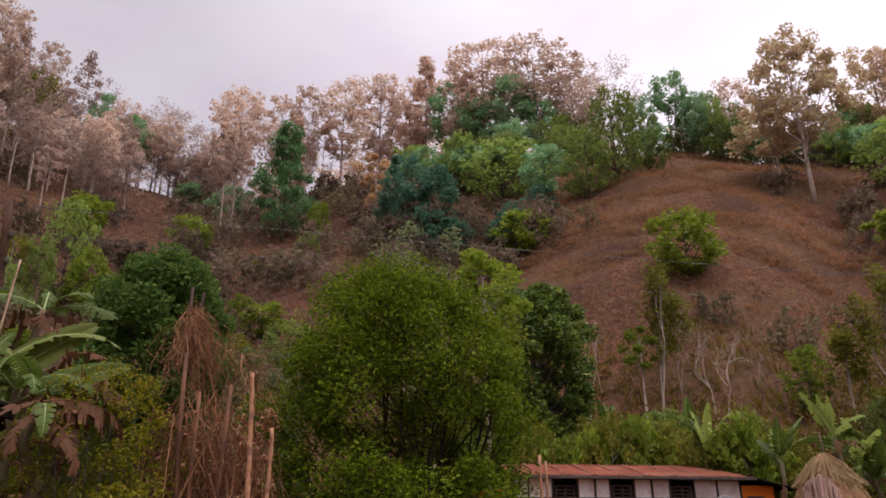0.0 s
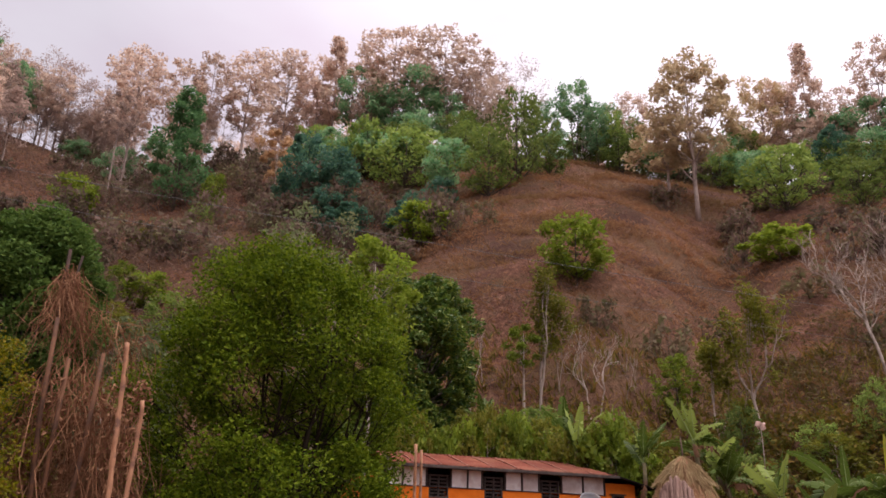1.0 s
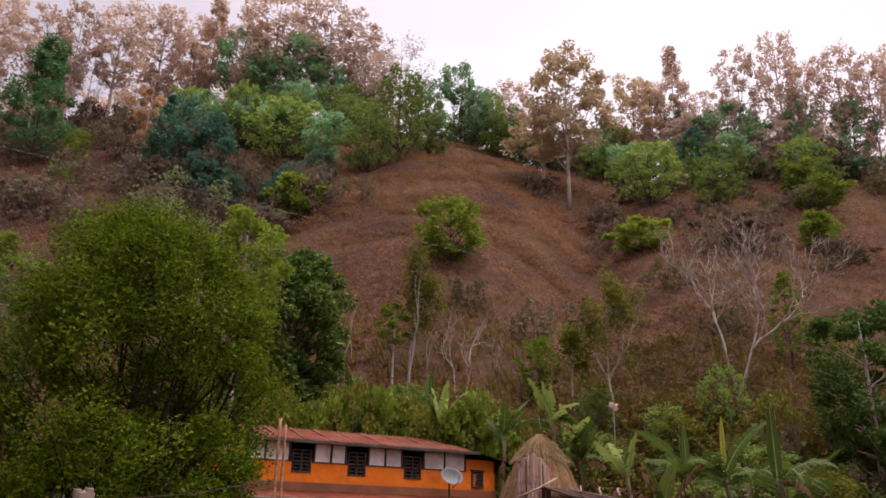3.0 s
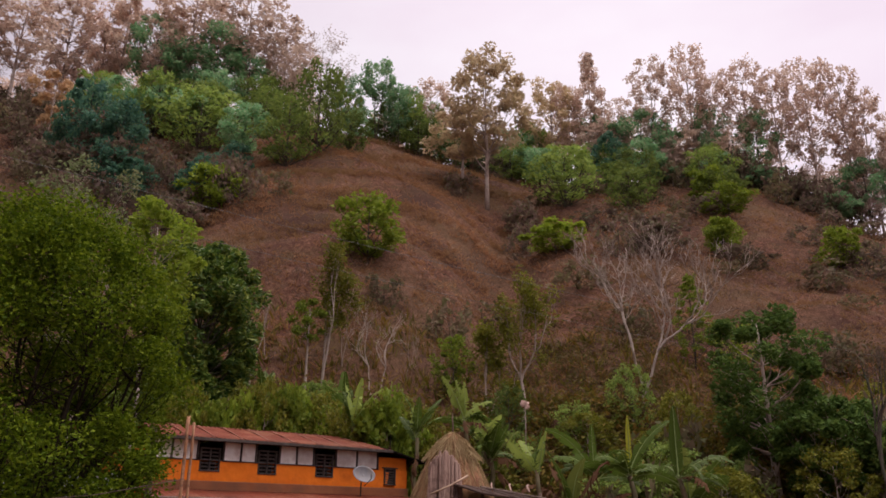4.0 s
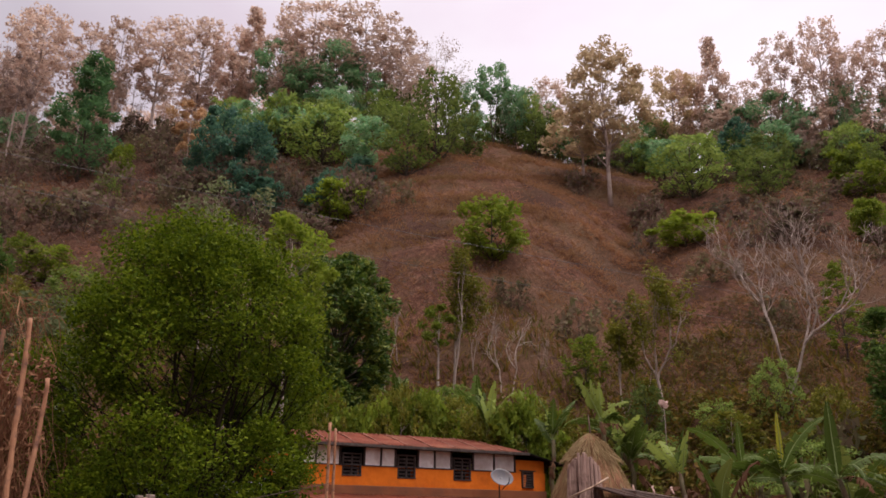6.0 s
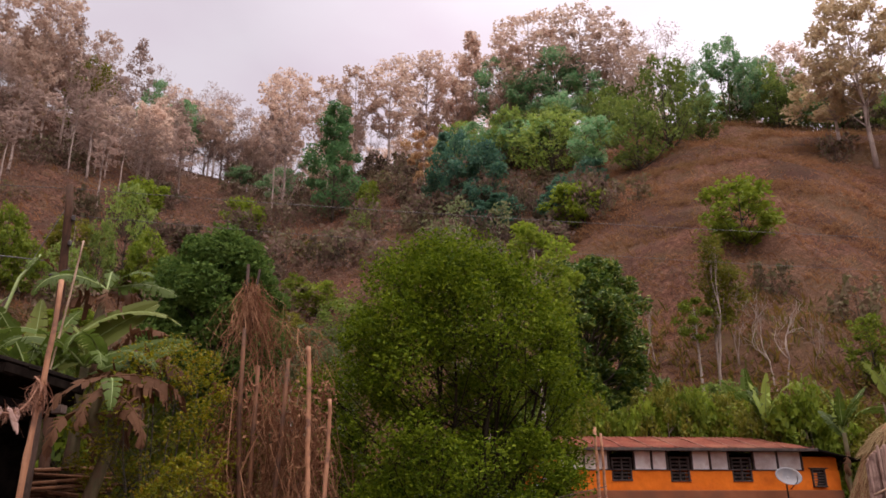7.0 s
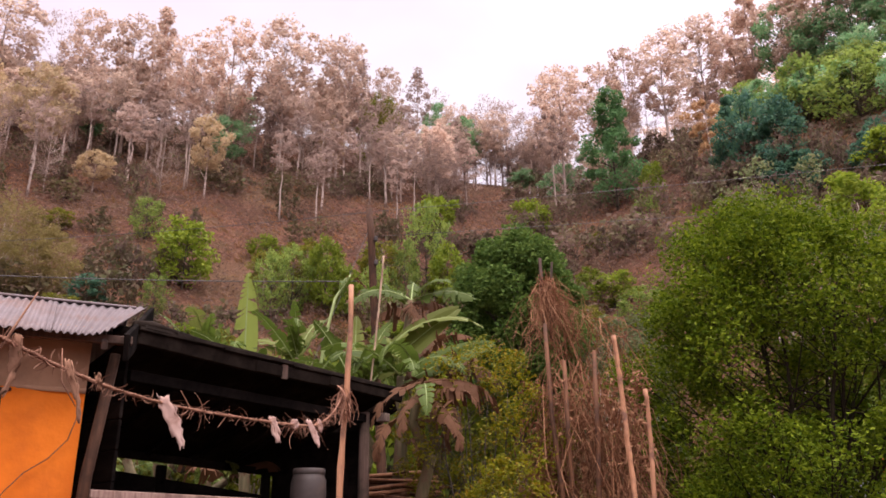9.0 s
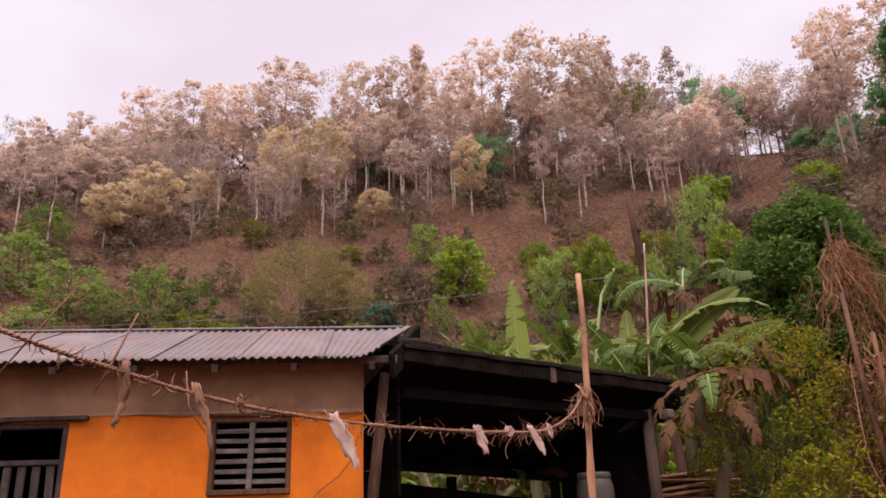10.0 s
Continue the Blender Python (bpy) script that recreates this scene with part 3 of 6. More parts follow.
tagged(piece("green_weeds", v, f, WEEDS), "low green weeds at the foot of the hills", "weeds", "", "stuff")
gx, gy = polar(rng, 5000, -50, 45, 9, 28)
v, f = tufts(rng, gx, gy, 0.3, 0.8, 4, 0.014)
tagged(piece("yard_grass", v, f, WEEDS), "short rough grass and weeds round the yard", "grass", "", "stuff")

# tussocks of matted grass in rough steps across the open slope
gx, gy = polar(rng, 5200, 2, 62, 36, 96)
kx, ky = polar(rng, 5200, 6, 30, 52, 94)
gx, gy = np.concatenate([gx, kx]), np.concatenate([gy, ky])
step = np.sin(np.hypot(gx, gy) * 1.15 + 2.2 * lump(gx, gy, 9.0, 0.5))
keep = step + rng.normal(0, 0.35, len(gx)) > 0.45
gx, gy = gx[keep], gy[keep]
size = rng.uniform(0.25, 0.6, len(gx))
c = np.repeat(np.stack([gx, gy, ground_z(gx, gy) + size * 0.25], 1), 30, 0)
c = c + rng.normal(size=c.shape) * np.repeat(size, 30)[:, None] * np.array([0.8, 0.8, 0.3])
v, f = leaf_quads(rng, c, 0.34, 0.06, hang=0.4, far=True)
tagged(piece("grass_tussock", v, f, DRY_GRASS), "matted tussocks of dry grass on the open slope", "grass", "", "stuff")

# brown undergrowth: low leafless scrub on both hillsides
gx, gy = polar(rng, 3800, -88, 64, 34, 110)
keep = (lump(gx, gy, 5.0, 2.2) > 0.1) | (np.degrees(np.arctan2(gx, gy)) > 27)
gx, gy = gx[keep], gy[keep]
size = rng.uniform(0.4, 1.1, len(gx))
c = np.repeat(np.stack([gx, gy, ground_z(gx, gy) + size * 0.35], 1), 26, 0)
c = c + rng.normal(size=c.shape) * np.repeat(size, 26)[:, None] * np.array([0.75, 0.75, 0.45])
ax, ay = polar(rng, 5200, -84, -8, 42, 112)
size = rng.uniform(0.5, 1.5, len(ax))
c2 = np.repeat(np.stack([ax, ay, ground_z(ax, ay) + size * 0.6], 1), 26, 0)
c = np.concatenate([c, c2 + rng.normal(size=c2.shape) * np.repeat(size, 26)[:, None] * np.array([0.8, 0.8, 0.5])])
v, f = leaf_quads(rng, c, 0.36, 0.08, far=True)
tagged(piece("dry_scrub", v, f, TWIGS), "low brown leafless scrub on the hillsides", "scrub", "", "stuff")

# ---- trees of the hills ----
OLIVE_SCRUB = foliage("olive_scrub", [(0.10, 0.075, 0.045), (0.16, 0.11, 0.07), (0.12, 0.12, 0.05), (0.20, 0.125, 0.085)], 0.35, 0.7, 0.35)
HILL = "trees on the hills"
DRY = Kind("dry_tree", 7, 100, BARK_PALE, LEAF_DRY, "tall pale-trunked tree with thin pinkish-beige dry leaves", HILL, height=17, width=7, clear=6.6, shape="vase", clumps=60, leaves=3000, leaf=(0.36, 0.28), girth=0.16, spread=0.12, twigs=1, sides=4, far=True)
BARE = Kind("bare_tree", 3, 140, BARK_PALE, LEAF_BROWN, "leafless pale tree with a fan of fine twigs", HILL, height=14, width=8, clear=3, shape="round", clumps=34, leaves=1700, leaf=(0.28, 0.15), girth=0.15, spread=0.14, twigs=4, sides=4, far=True)
SPIRE = Kind("narrow_dry_tree", 2, 160, BARK_PALE, LEAF_DRY, "tall narrow tree with dry beige leaves", HILL, height=18, width=5, clear=6, shape="spire", clumps=30, leaves=3600, leaf=(0.36, 0.30), girth=0.16, spread=0.18, twigs=2, sides=5, far=True)
YELLOW = Kind("yellowing_tree", 3, 180, BARK_PALE, LEAF_YELLOW, "tall tree with yellowish-beige withering leaves", HILL, height=14, width=7, clear=5.2, shape="round", clumps=44, leaves=4400, leaf=(0.34, 0.27), girth=0.18, spread=0.13, twigs=2, sides=5, far=True)
AMBER = Kind("amber_tree", 2, 200, BARK_PALE, LEAF_AMBER, "slim tree with orange-brown withered leaves", HILL, height=9, width=4.5, clear=2.5, shape="round", clumps=20, leaves=2600, leaf=(0.32, 0.26), girth=0.10, spread=0.15, twigs=2, sides=5, far=True)
GREEN = Kind("green_tree", 5, 220, BARK_DARK, LEAF_GREEN, "bushy tree with fresh green leaves on the hillside", HILL, height=7, width=6, clear=0.7, shape="round", clumps=46, leaves=2300, leaf=(0.33, 0.24), girth=0.13, spread=0.13, twigs=1, sides=5, far=True)
LIME = Kind("young_green_tree", 3, 240, BARK_DARK, LEAF_LIME, "small tree with bright yellow-green leaves", HILL, height=4.5, width=3.6, clear=0.7, shape="round", clumps=30, leaves=2300, leaf=(0.28, 0.21), girth=0.07, spread=0.16, twigs=1, sides=5, far=True)
TEAL = Kind("grey_green_tree", 4, 260, BARK_DARK, LEAF_TEAL, "tree with dull grey-green leaves on the ridge", HILL, height=12, width=7, clear=4, shape="round", clumps=28, leaves=4200, leaf=(0.36, 0.28), girth=0.15, spread=0.16, twigs=2, sides=5, far=True)
DARK = Kind("dark_tree", 3, 280, BARK_DARK, LEAF_DARK, "dense dark green tree on the hillside", HILL, height=7, width=5, clear=0.5, shape="round", clumps=26, leaves=4200, leaf=(0.33, 0.24), girth=0.12, spread=0.17, twigs=1, sides=5, far=True)
CONE = Kind("conical_tree", 1, 300, BARK_DARK, LEAF_PINE, "cone-shaped green tree beside the saddle of the hills", HILL, height=14, width=8, clear=1.5, shape="cone", clumps=44, leaves=7600, leaf=(0.32, 0.25), girth=0.16, spread=0.13, twigs=1, sides=5, far=True)

SCRUB = Kind("hill_bush", 4, 320, BARK_DARK, OLIVE_SCRUB, "low dull brown-green bush on the hillside", "bushes on the hills", height=1.6, width=3.2, clear=0.05, shape="round", clumps=14, leaves=330, leaf=(0.36, 0.22), girth=0.04, spread=0.17, twigs=2, sides=4, far=True)
UNDER_LEAF = foliage("undergrowth_leaves", [(0.115, 0.073, 0.062), (0.175, 0.112, 0.09), (0.12, 0.115, 0.055), (0.21, 0.135, 0.11)], 0.4, 0.7, 0.35)
UNDER = Kind("undergrowth_bush", 4, 340, BARK_DARK, UNDER_LEAF, "loose dark brown undergrowth bush below the trees", "bushes on the hills", height=2.0, width=3.6, clear=0.05, shape="round", clumps=16, leaves=480, leaf=(0.34, 0.20), girth=0.04, spread=0.15, twigs=2, sides=3, far=True)
SLIM = Kind("slim_tree", 4, 360, BARK_PALE, LEAF_BROWN, "tall slim pale-stemmed tree with a thin withered top", HILL, height=13, width=3.4, clear=7.5, shape="round", clumps=20, leaves=620, leaf=(0.32, 0.24), girth=0.12, spread=0.17, twigs=3, sides=5, lean=0.12, far=True)
THIN = Kind("thin_tree", 5, 400, BARK_PALE, LEAF_BROWN, "slender upright tree with thin withered brown leaves", HILL, height=14, width=4.4, clear=5, shape="spire", clumps=38, leaves=1500, leaf=(0.30, 0.22), girth=0.12, spread=0.15, twigs=2, sides=4, lean=0.08, far=True)
UMBRELLA = Kind("flat_topped_tree", 1, 380, BARK_DARK, LEAF_TEAL, "tree with a flat grey-green top on bare stems", HILL, height=10, width=6, clear=5.6, shape="dome", clumps=30, leaves=3000, leaf=(0.32, 0.24), girth=0.12, spread=0.13, stems=2, twigs=2, sides=5, far=True)
OLIVE_TREE = Kind("olive_green_tree", 3, 390, BARK_PALE, LEAF_OLIVE, "loose tree with yellowish olive leaves on the slope", HILL, height=8, width=6, clear=1.4, shape="round", clumps=44, leaves=3600, leaf=(0.32, 0.22), girth=0.10, spread=0.12, twigs=3, sides=5, far=True)


def on_slope(az, base):
    """The place at that azimuth where the hillside rises to the elevation base over the yard, at most a little behind the crest."""
    far_edge = float(np.interp(az, CREST_AZ, CREST_R)) + 3
    r = np.arange(30, far_edge, 0.5)
    x, y = r * math.sin(radians(az)), r * math.cos(radians(az))
    el = np.degrees(np.arctan2(ground_z(x, y) - 1.6, r))
    k = int(np.argmax(el >= base)) if (el >= base).any() else len(r) - 1
    return float(r[k]), float(x[k]), float(y[k])


def stand(kind, az, base, top, wide):
    """A tree whose foot and top rise to those elevations over the yard; wide: its crown, in degrees of azimuth."""
    r, x, y = on_slope(az, base)
    plant(kind, x, y, 1.6 + r * math.tan(radians(top)) - float(ground_z(x, y)), r * radians(wide) * (1.2 if kind in (DRY, BARE, CONE) else 1.0))


stand(DRY, -16.2, 22.1, 31.5, 4.1)
stand(SLIM, -17, 21.5, 28.7, 2.3)
stand(DRY, -12.9, 23.2, 31.5, 3.7)
stand(DRY, -10.9, 24.1, 32.5, 2.9)
stand(DRY, -8.1, 25, 32.8, 4.4)
stand(DRY, -5.1, 25.9, 33.5, 4.4)
stand(DRY, -2.6, 26.9, 33.3, 3.4)
stand(SPIRE, -1.3, 27.1, 35, 3.3)
stand(DRY, 3.5, 28.6, 35.7, 5.5)
stand(DRY, 7.7, 29, 35.8, 5.6)
stand(DRY, 10.8, 29.1, 34.4, 4.2)
stand(BARE, 13.7, 29.3, 33.9, 4.2)
stand(DRY, 1.4, 27.9, 33.8, 3.6)
stand(TEAL, 1, 28, 33.2, 4)
stand(TEAL, 5.5, 28.6, 33, 5.5)
stand(TEAL, 8.1, 28.9, 31.7, 3.7)
stand(TEAL, 3.6, 28.4, 31.4, 4)
stand(CONE, -12.4, 21.8, 29.8, 4.4)
stand(LIME, -9.7, 21.7, 24.7, 1.8)
stand(GREEN, -10.2, 20.9, 22.7, 1.8)
stand(AMBER, -5.3, 23.6, 28.3, 3)
stand(DARK, -2.9, 22.4, 28.3, 3.9)
stand(DARK, -0.5, 22.5, 27.1, 3.8)
stand(DARK, 0.5, 21, 23.7, 3.3)
stand(DARK, -4.1, 22.4, 25.2, 2.2)
stand(DARK, -1.1, 21.5, 24.6, 2.9)
stand(GREEN, 4.8, 24.9, 29, 6)
stand(LIME, 6.3, 21, 24.2, 3.8)
stand(GREEN, 11.5, 24.8, 29.3, 5.2)
stand(GREEN, 13.8, 25.8, 31.8, 5.1)
stand(GREEN, 1.6, 25.4, 29.8, 3.7)
stand(TEAL, 8.2, 24.5, 28.5, 4)
stand(GREEN, 16.3, 26.1, 28.9, 3.2)
stand(UMBRELLA, 18.4, 27, 32.4, 3.3)
stand(TEAL, 16.1, 27.5, 31.1, 2.8)
stand(TEAL, 20.2, 27.1, 30.8, 2.8)
stand(DRY, 22.8, 27, 31.1, 3.2)
stand(TEAL, 21.4, 27, 30.6, 2.7)
stand(GREEN, 19.1, 27, 29.5, 3.2)
stand(GREEN, 21.8, 26.1, 28.9, 3.6)
stand(YELLOW, 27.3, 22.3, 32.8, 6.8)
stand(YELLOW, 25.4, 24, 29.2, 5.2)
stand(YELLOW, 32.5, 25.6, 30.6, 4.7)
stand(SPIRE, 35.6, 25.1, 32.6, 2.6)
stand(DRY, 33.9, 25.5, 30.4, 2.9)
stand(GREEN, 30.6, 24.6, 27.9, 3.6)
stand(GREEN, 33.4, 22.3, 26.4, 5.3)
stand(TEAL, 39.4, 23.6, 28.1, 5)
stand(GREEN, 38.2, 21.8, 24.5, 3.5)
stand(DARK, 36.7, 23.2, 27, 2.4)
stand(LIME, 32.5, 18.8, 21.1, 4.2)
stand(LIME, 18.2, 18.3, 23, 4.9)
stand(GREEN, 44.9, 21.1, 23.6, 3.9)
stand(LIME, 44.6, 17.9, 20.5, 2.2)
stand(DRY, 40.4, 24.3, 31.5, 3.3)
stand(DRY, 43.2, 24, 32, 3.2)
stand(DRY, 44.8, 23.8, 29.8, 2.9)
stand(DRY, 47.1, 23.1, 30.5, 3.1)
stand(DRY, 49, 22, 29.3, 3)
stand(DRY, 51.2, 21, 29.5, 3.7)
stand(DRY, 53.4, 19.7, 28.8, 2.8)
stand(DRY, 54.6, 18.9, 26.8, 2.9)
stand(DRY, 56.1, 18.1, 24.4, 2.6)
stand(SLIM, 57.1, 17.3, 21.8, 2)
stand(SLIM, 58, 16.6, 21, 1.6)
stand(DRY, 37.8, 24.7, 29.2, 2.7)
stand(TEAL, 54, 18.6, 22.7, 3.6)
stand(TEAL, 47.6, 22.7, 27.2, 3)
stand(TEAL, 44.2, 23.9, 28.1, 2.5)
stand(LIME, 44, 21.3, 23.9, 2.9)
stand(LIME, 45.1, 20.5, 22.8, 3.2)
stand(LIME, 44.5, 17.8, 20.5, 2.3)
stand(LIME, 51.9, 16.1, 18.8, 2.9)
stand(LIME, 56.7, 14.7, 16.9, 2.9)
stand(SLIM, 56.4, 17.4, 21, 1.9)
stand(BARE, 55.1, 18.3, 23.4, 2.8)
stand(BARE, 57.4, 16.5, 20.1, 2)
stand(DRY, -76.2, 22.8, 27.1, 2.6)
stand(DRY, -73.3, 22.9, 28, 2.5)
stand(DRY, -71.3, 23.2, 27.5, 2.6)
stand(DRY, -68.8, 23.8, 30, 3.7)
stand(DRY, -65.5, 24.2, 31, 3.5)
stand(DRY, -63, 24.4, 31.2, 3.4)
stand(DRY, -61, 24.5, 31.2, 3)
stand(DRY, -58.5, 24.6, 33.1, 4.6)
stand(BARE, -54.9, 24.8, 32.8, 3.2)
stand(DRY, -52.9, 24.6, 33.1, 3.6)
stand(DRY, -49.9, 24.6, 33.3, 3.9)
stand(SPIRE, -47.8, 24.8, 34.5, 2.9)
stand(DRY, -45.3, 24.7, 33, 3.4)
stand(DRY, -42.5, 24.6, 34.3, 3.9)
stand(DRY, -38.4, 24.3, 34.7, 5)
stand(DRY, -34.1, 24.1, 33.9, 4.2)
stand(DRY, -33.5, 24.4, 33.8, 3)
stand(THIN, -32.2, 24.2, 32.7, 3)
stand(DRY, -30.1, 24.7, 32.3, 2.4)
stand(BARE, -31, 24.4, 31.5, 3)
stand(THIN, -27.7, 25.8, 32.4, 2.8)
stand(BARE, -26.4, 25.8, 31, 2.4)
stand(TEAL, -26.2, 25.7, 29.9, 2.5)
stand(TEAL, -24, 24.5, 28.9, 2.9)
stand(BARE, -20.6, 24.1, 29.6, 4.1)
stand(BARE, -18.8, 23.8, 27.3, 2.7)
stand(BARE, -17.2, 23.4, 25.9, 2)
stand(DRY, -16.6, 23.6, 31.7, 3.3)
stand(YELLOW, -58.8, 22.1, 28.6, 3.4)
stand(YELLOW, -55.3, 22.6, 29.2, 4.2)
stand(YELLOW, -43.7, 22.6, 28, 3.2)
stand(YELLOW, -34.6, 24.1, 28.8, 2.2)
stand(OLIVE_TREE, -30.8, 24.8, 30.4, 3.7)
stand(YELLOW, -67.6, 20.5, 25.2, 4.2)
stand(YELLOW, -70.5, 19.5, 23.8, 3.3)
stand(YELLOW, -64.3, 21.6, 25.4, 3)
stand(YELLOW, -51.3, 22, 24.7, 2.4)
stand(YELLOW, -72.2, 21.7, 25.6, 3.3)
stand(TEAL, -68.4, 23.9, 27.1, 2.4)
stand(TEAL, -52.2, 24.8, 28.6, 3.1)
stand(TEAL, -71.9, 22.9, 25.8, 2.2)
stand(GREEN, -47.4, 19.2, 22.1, 2.5)
stand(LIME, -44.5, 16.2, 20.8, 4)
stand(DARK, -50.5, 14.2, 16.7, 2.3)
stand(GREEN, -46.2, 14.1, 17.1, 2.1)
stand(LIME, -26.3, 20.2, 23.3, 3.5)
stand(LIME, -19, 20, 22.9, 2.6)
stand(OLIVE_TREE, -35.8, 15.8, 20, 4.5)
stand(OLIVE_TREE, -38.9, 15.9, 19.1, 2.9)
stand(OLIVE_TREE, -30.3, 16.1, 20.1, 4.3)
stand(GREEN, -75.3, 15.9, 19.9, 5)
stand(GREEN, -71.9, 14.7, 18.2, 5.2)
stand(GREEN, -74.1, 13.1, 15.3, 3.9)
stand(GREEN, -66.6, 14.1, 18.6, 3.4)
stand(GREEN, -64.2, 14.2, 18, 4.2)
stand(GREEN, -74.1, 19.1, 21.9, 3.3)
stand(GREEN, -69.1, 14.2, 16.8, 3.2)

for kind, az, base, top, wide in ((GREEN, 21.3, 26.4, 30.2, 2.6), (TEAL, 20.2, 26.6, 30.6, 2.2), (DRY, 12.2, 27.2, 32.6, 3.0), (GREEN, 14.8, 27.2, 31.2, 2.8), (GREEN, 23.0, 26.0, 29.6, 2.4), (GREEN, -36.8, 15.0, 19.6, 3.2), (LIME, -34.4, 14.8, 20.2, 2.8), (GREEN, -38.3, 14.5, 19.2, 2.4), (LIME, -33.0, 14.5, 18.4, 2.4), (GREEN, -27.0, 15.5, 22.8, 3.4), (LIME, -25.4, 15.0, 19.8, 2.8), (GREEN, -28.6, 15.0, 20.3, 2.4), (GREEN, -30.8, 14.5, 18.6, 2.6)):
    stand(kind, az, base, top, wide)

# more of the same wood, standing behind the first rows and down the slopes
fill = np.random.default_rng(77)


def beside(a, r):
    return r * math.sin(radians(a)), r * math.cos(radians(a))


def up_hill(a, q):
    return 29 + (float(np.interp(a, CREST_AZ, CREST_R)) - 29) * q


for k in range(60):
    a = fill.uniform(-19, 62)
    r = float(np.interp(a, CREST_AZ, CREST_R)) + fill.uniform(2, 12)
    plant(DRY if fill.uniform() < 0.85 else TEAL, *beside(a, r), fill.uniform(9, 13) * (0.72 if 13 < a < 30 else 0.8 if a > 45 else 1), fill.uniform(5, 7))
for k in range(165):
    a = fill.uniform(-86, -23)
    q, u = fill.uniform(0.60, 1.04), fill.uniform()
    plant(DRY if u < 0.35 else THIN if u < 0.8 else BARE, *beside(a, up_hill(a, q)), fill.uniform(8.5, 12) * float(np.interp(a, [-80, -60, -50], [0.6, 0.8, 1.0])), fill.uniform(3.8, 5.4))
for k in range(66):
    a, q = fill.uniform(-84, -24), fill.uniform(0.40, 0.85)
    plant(SLIM if k % 4 else BARE, *beside(a, up_hill(a, q)), fill.uniform(6, 9.5), fill.uniform(2.2, 3.8))
for k in range(22):
    a, r = fill.uniform(-62, -8), fill.uniform(31, 46)
    plant((GREEN, OLIVE_TREE, LIME)[k % 3], *beside(a, r), fill.uniform(1.8, 3.4), fill.uniform(2.2, 3.8))
# a green belt behind the houses, thickest behind the long one
for k in range(70):
    a, r = fill.uniform(-2, 60), fill.uniform(28.5, 35)
    u = fill.uniform()
    plant(GREEN if u < 0.4 else LIME if a < 20 else OLIVE_TREE if u < 0.75 else SCRUB, *beside(a, r), fill.uniform(1.6, 3.2), fill.uniform(1.8, 3.2))
for k in range(26):
    a, r = 6 + 0.66 * k + fill.uniform(-0.4, 0.4), fill.uniform(29.5, 32)
    x, y = beside(a, r)
    plant((LIME, OLIVE_TREE, LIME, OLIVE_TREE)[k % 4], x, y, 1.6 + r * math.tan(radians(fill.uniform(7.2, 9.6))) - float(ground_z(x, y)), fill.uniform(1.6, 2.6))
for k in range(150):
    a = fill.uniform(-86, 62)
    r = 31 + (float(np.interp(a, CREST_AZ, CREST_R)) - 33) * fill.uniform(0, 1) ** 0.8
    x, y = beside(a, r)
    if (lump(x, y, 6.0, 0.3) > 0.1 and 8 < a < 27 and r > 40) or (a > 0 and r < 38):
        continue
    plant(SCRUB, x, y, fill.uniform(0.9, 2.4), fill.uniform(2.0, 4.6))
for k in range(22):
    a = fill.uniform(-3, 15) if k < 14 else fill.uniform(30, 50)
    u = fill.uniform()
    plant(GREEN if u < 0.5 else TEAL, *beside(a, fill.uniform(80, 91)), fill.uniform(4, 6.5), fill.uniform(4.5, 6.5))
for k in range(30):
    a = fill.uniform(-20, 60)
    r = float(np.interp(a, CREST_AZ, CREST_R)) + fill.uniform(-3, 5)
    plant(SCRUB if k % 3 else TEAL, *beside(a, r), fill.uniform(2.0, 4.2), fill.uniform(3.0, 5.0))
for k in range(15):
    a, q = fill.uniform(-44, -7), fill.uniform(0.6, 1.0)
    plant(BARE if k % 3 else TEAL, *beside(a, up_hill(a, q)), fill.uniform(6, 10), fill.uniform(3.5, 5))
for k in range(16):
    a = -24.5 + 0.52 * k + fill.uniform(-0.2, 0.2)
    plant(BARE if k % 3 else DRY, *beside(a, fill.uniform(112, 121)), fill.uniform(11, 15) * (0.7 if 7 < k < 11 else 1), fill.uniform(5, 8))
for k in range(13):
    a, r = -45 + 1.75 * k + fill.uniform(-0.8, 0.8), fill.uniform(25, 31)
    plant((OLIVE_TREE, GREEN, OLIVE_TREE, LIME)[k % 4], *beside(a, r), fill.uniform(5.2, 7.0), fill.uniform(3.2, 4.6))
for k in range(16):
    a = fill.uniform(-2, 9)
    r, x, y = on_slope(a, fill.uniform(20.5, 23) + 0.1 * a)
    plant((UNDER, DARK, UNDER, UNDER)[k % 4], x, y, fill.uniform(2.6, 3.8), fill.uniform(2.6, 3.8))
for k in range(20):
    a = 38 + 1.1 * k + fill.uniform(-0.5, 0.5)
    r = float(np.interp(a, CREST_AZ, CREST_R)) + fill.uniform(-1, 4)
    plant((UNDER, TEAL, UNDER, THIN)[k % 4], *beside(a, r), fill.uniform(2.6, 4.2) * (1.7 if k % 4 == 3 else 1), fill.uniform(3.2, 4.8))
for k in range(12):
    a = 22.5 + 0.75 * k + fill.uniform(-0.3, 0.3)
    r = float(np.interp(a, CREST_AZ, CREST_R)) + fill.uniform(-2, 3)
    plant((GREEN, UNDER, TEAL)[k % 3], *beside(a, r), fill.uniform(3.6, 5.4), fill.uniform(3.4, 4.8))
for k in range(58):
    a, r = fill.uniform(-64, -12), fill.uniform(38, 66)
    plant((UNDER, SCRUB, OLIVE_TREE, UNDER, LIME, SCRUB)[k % 6], *beside(a, r), fill.uniform(1.2, 2.6), fill.uniform(1.8, 3.4))
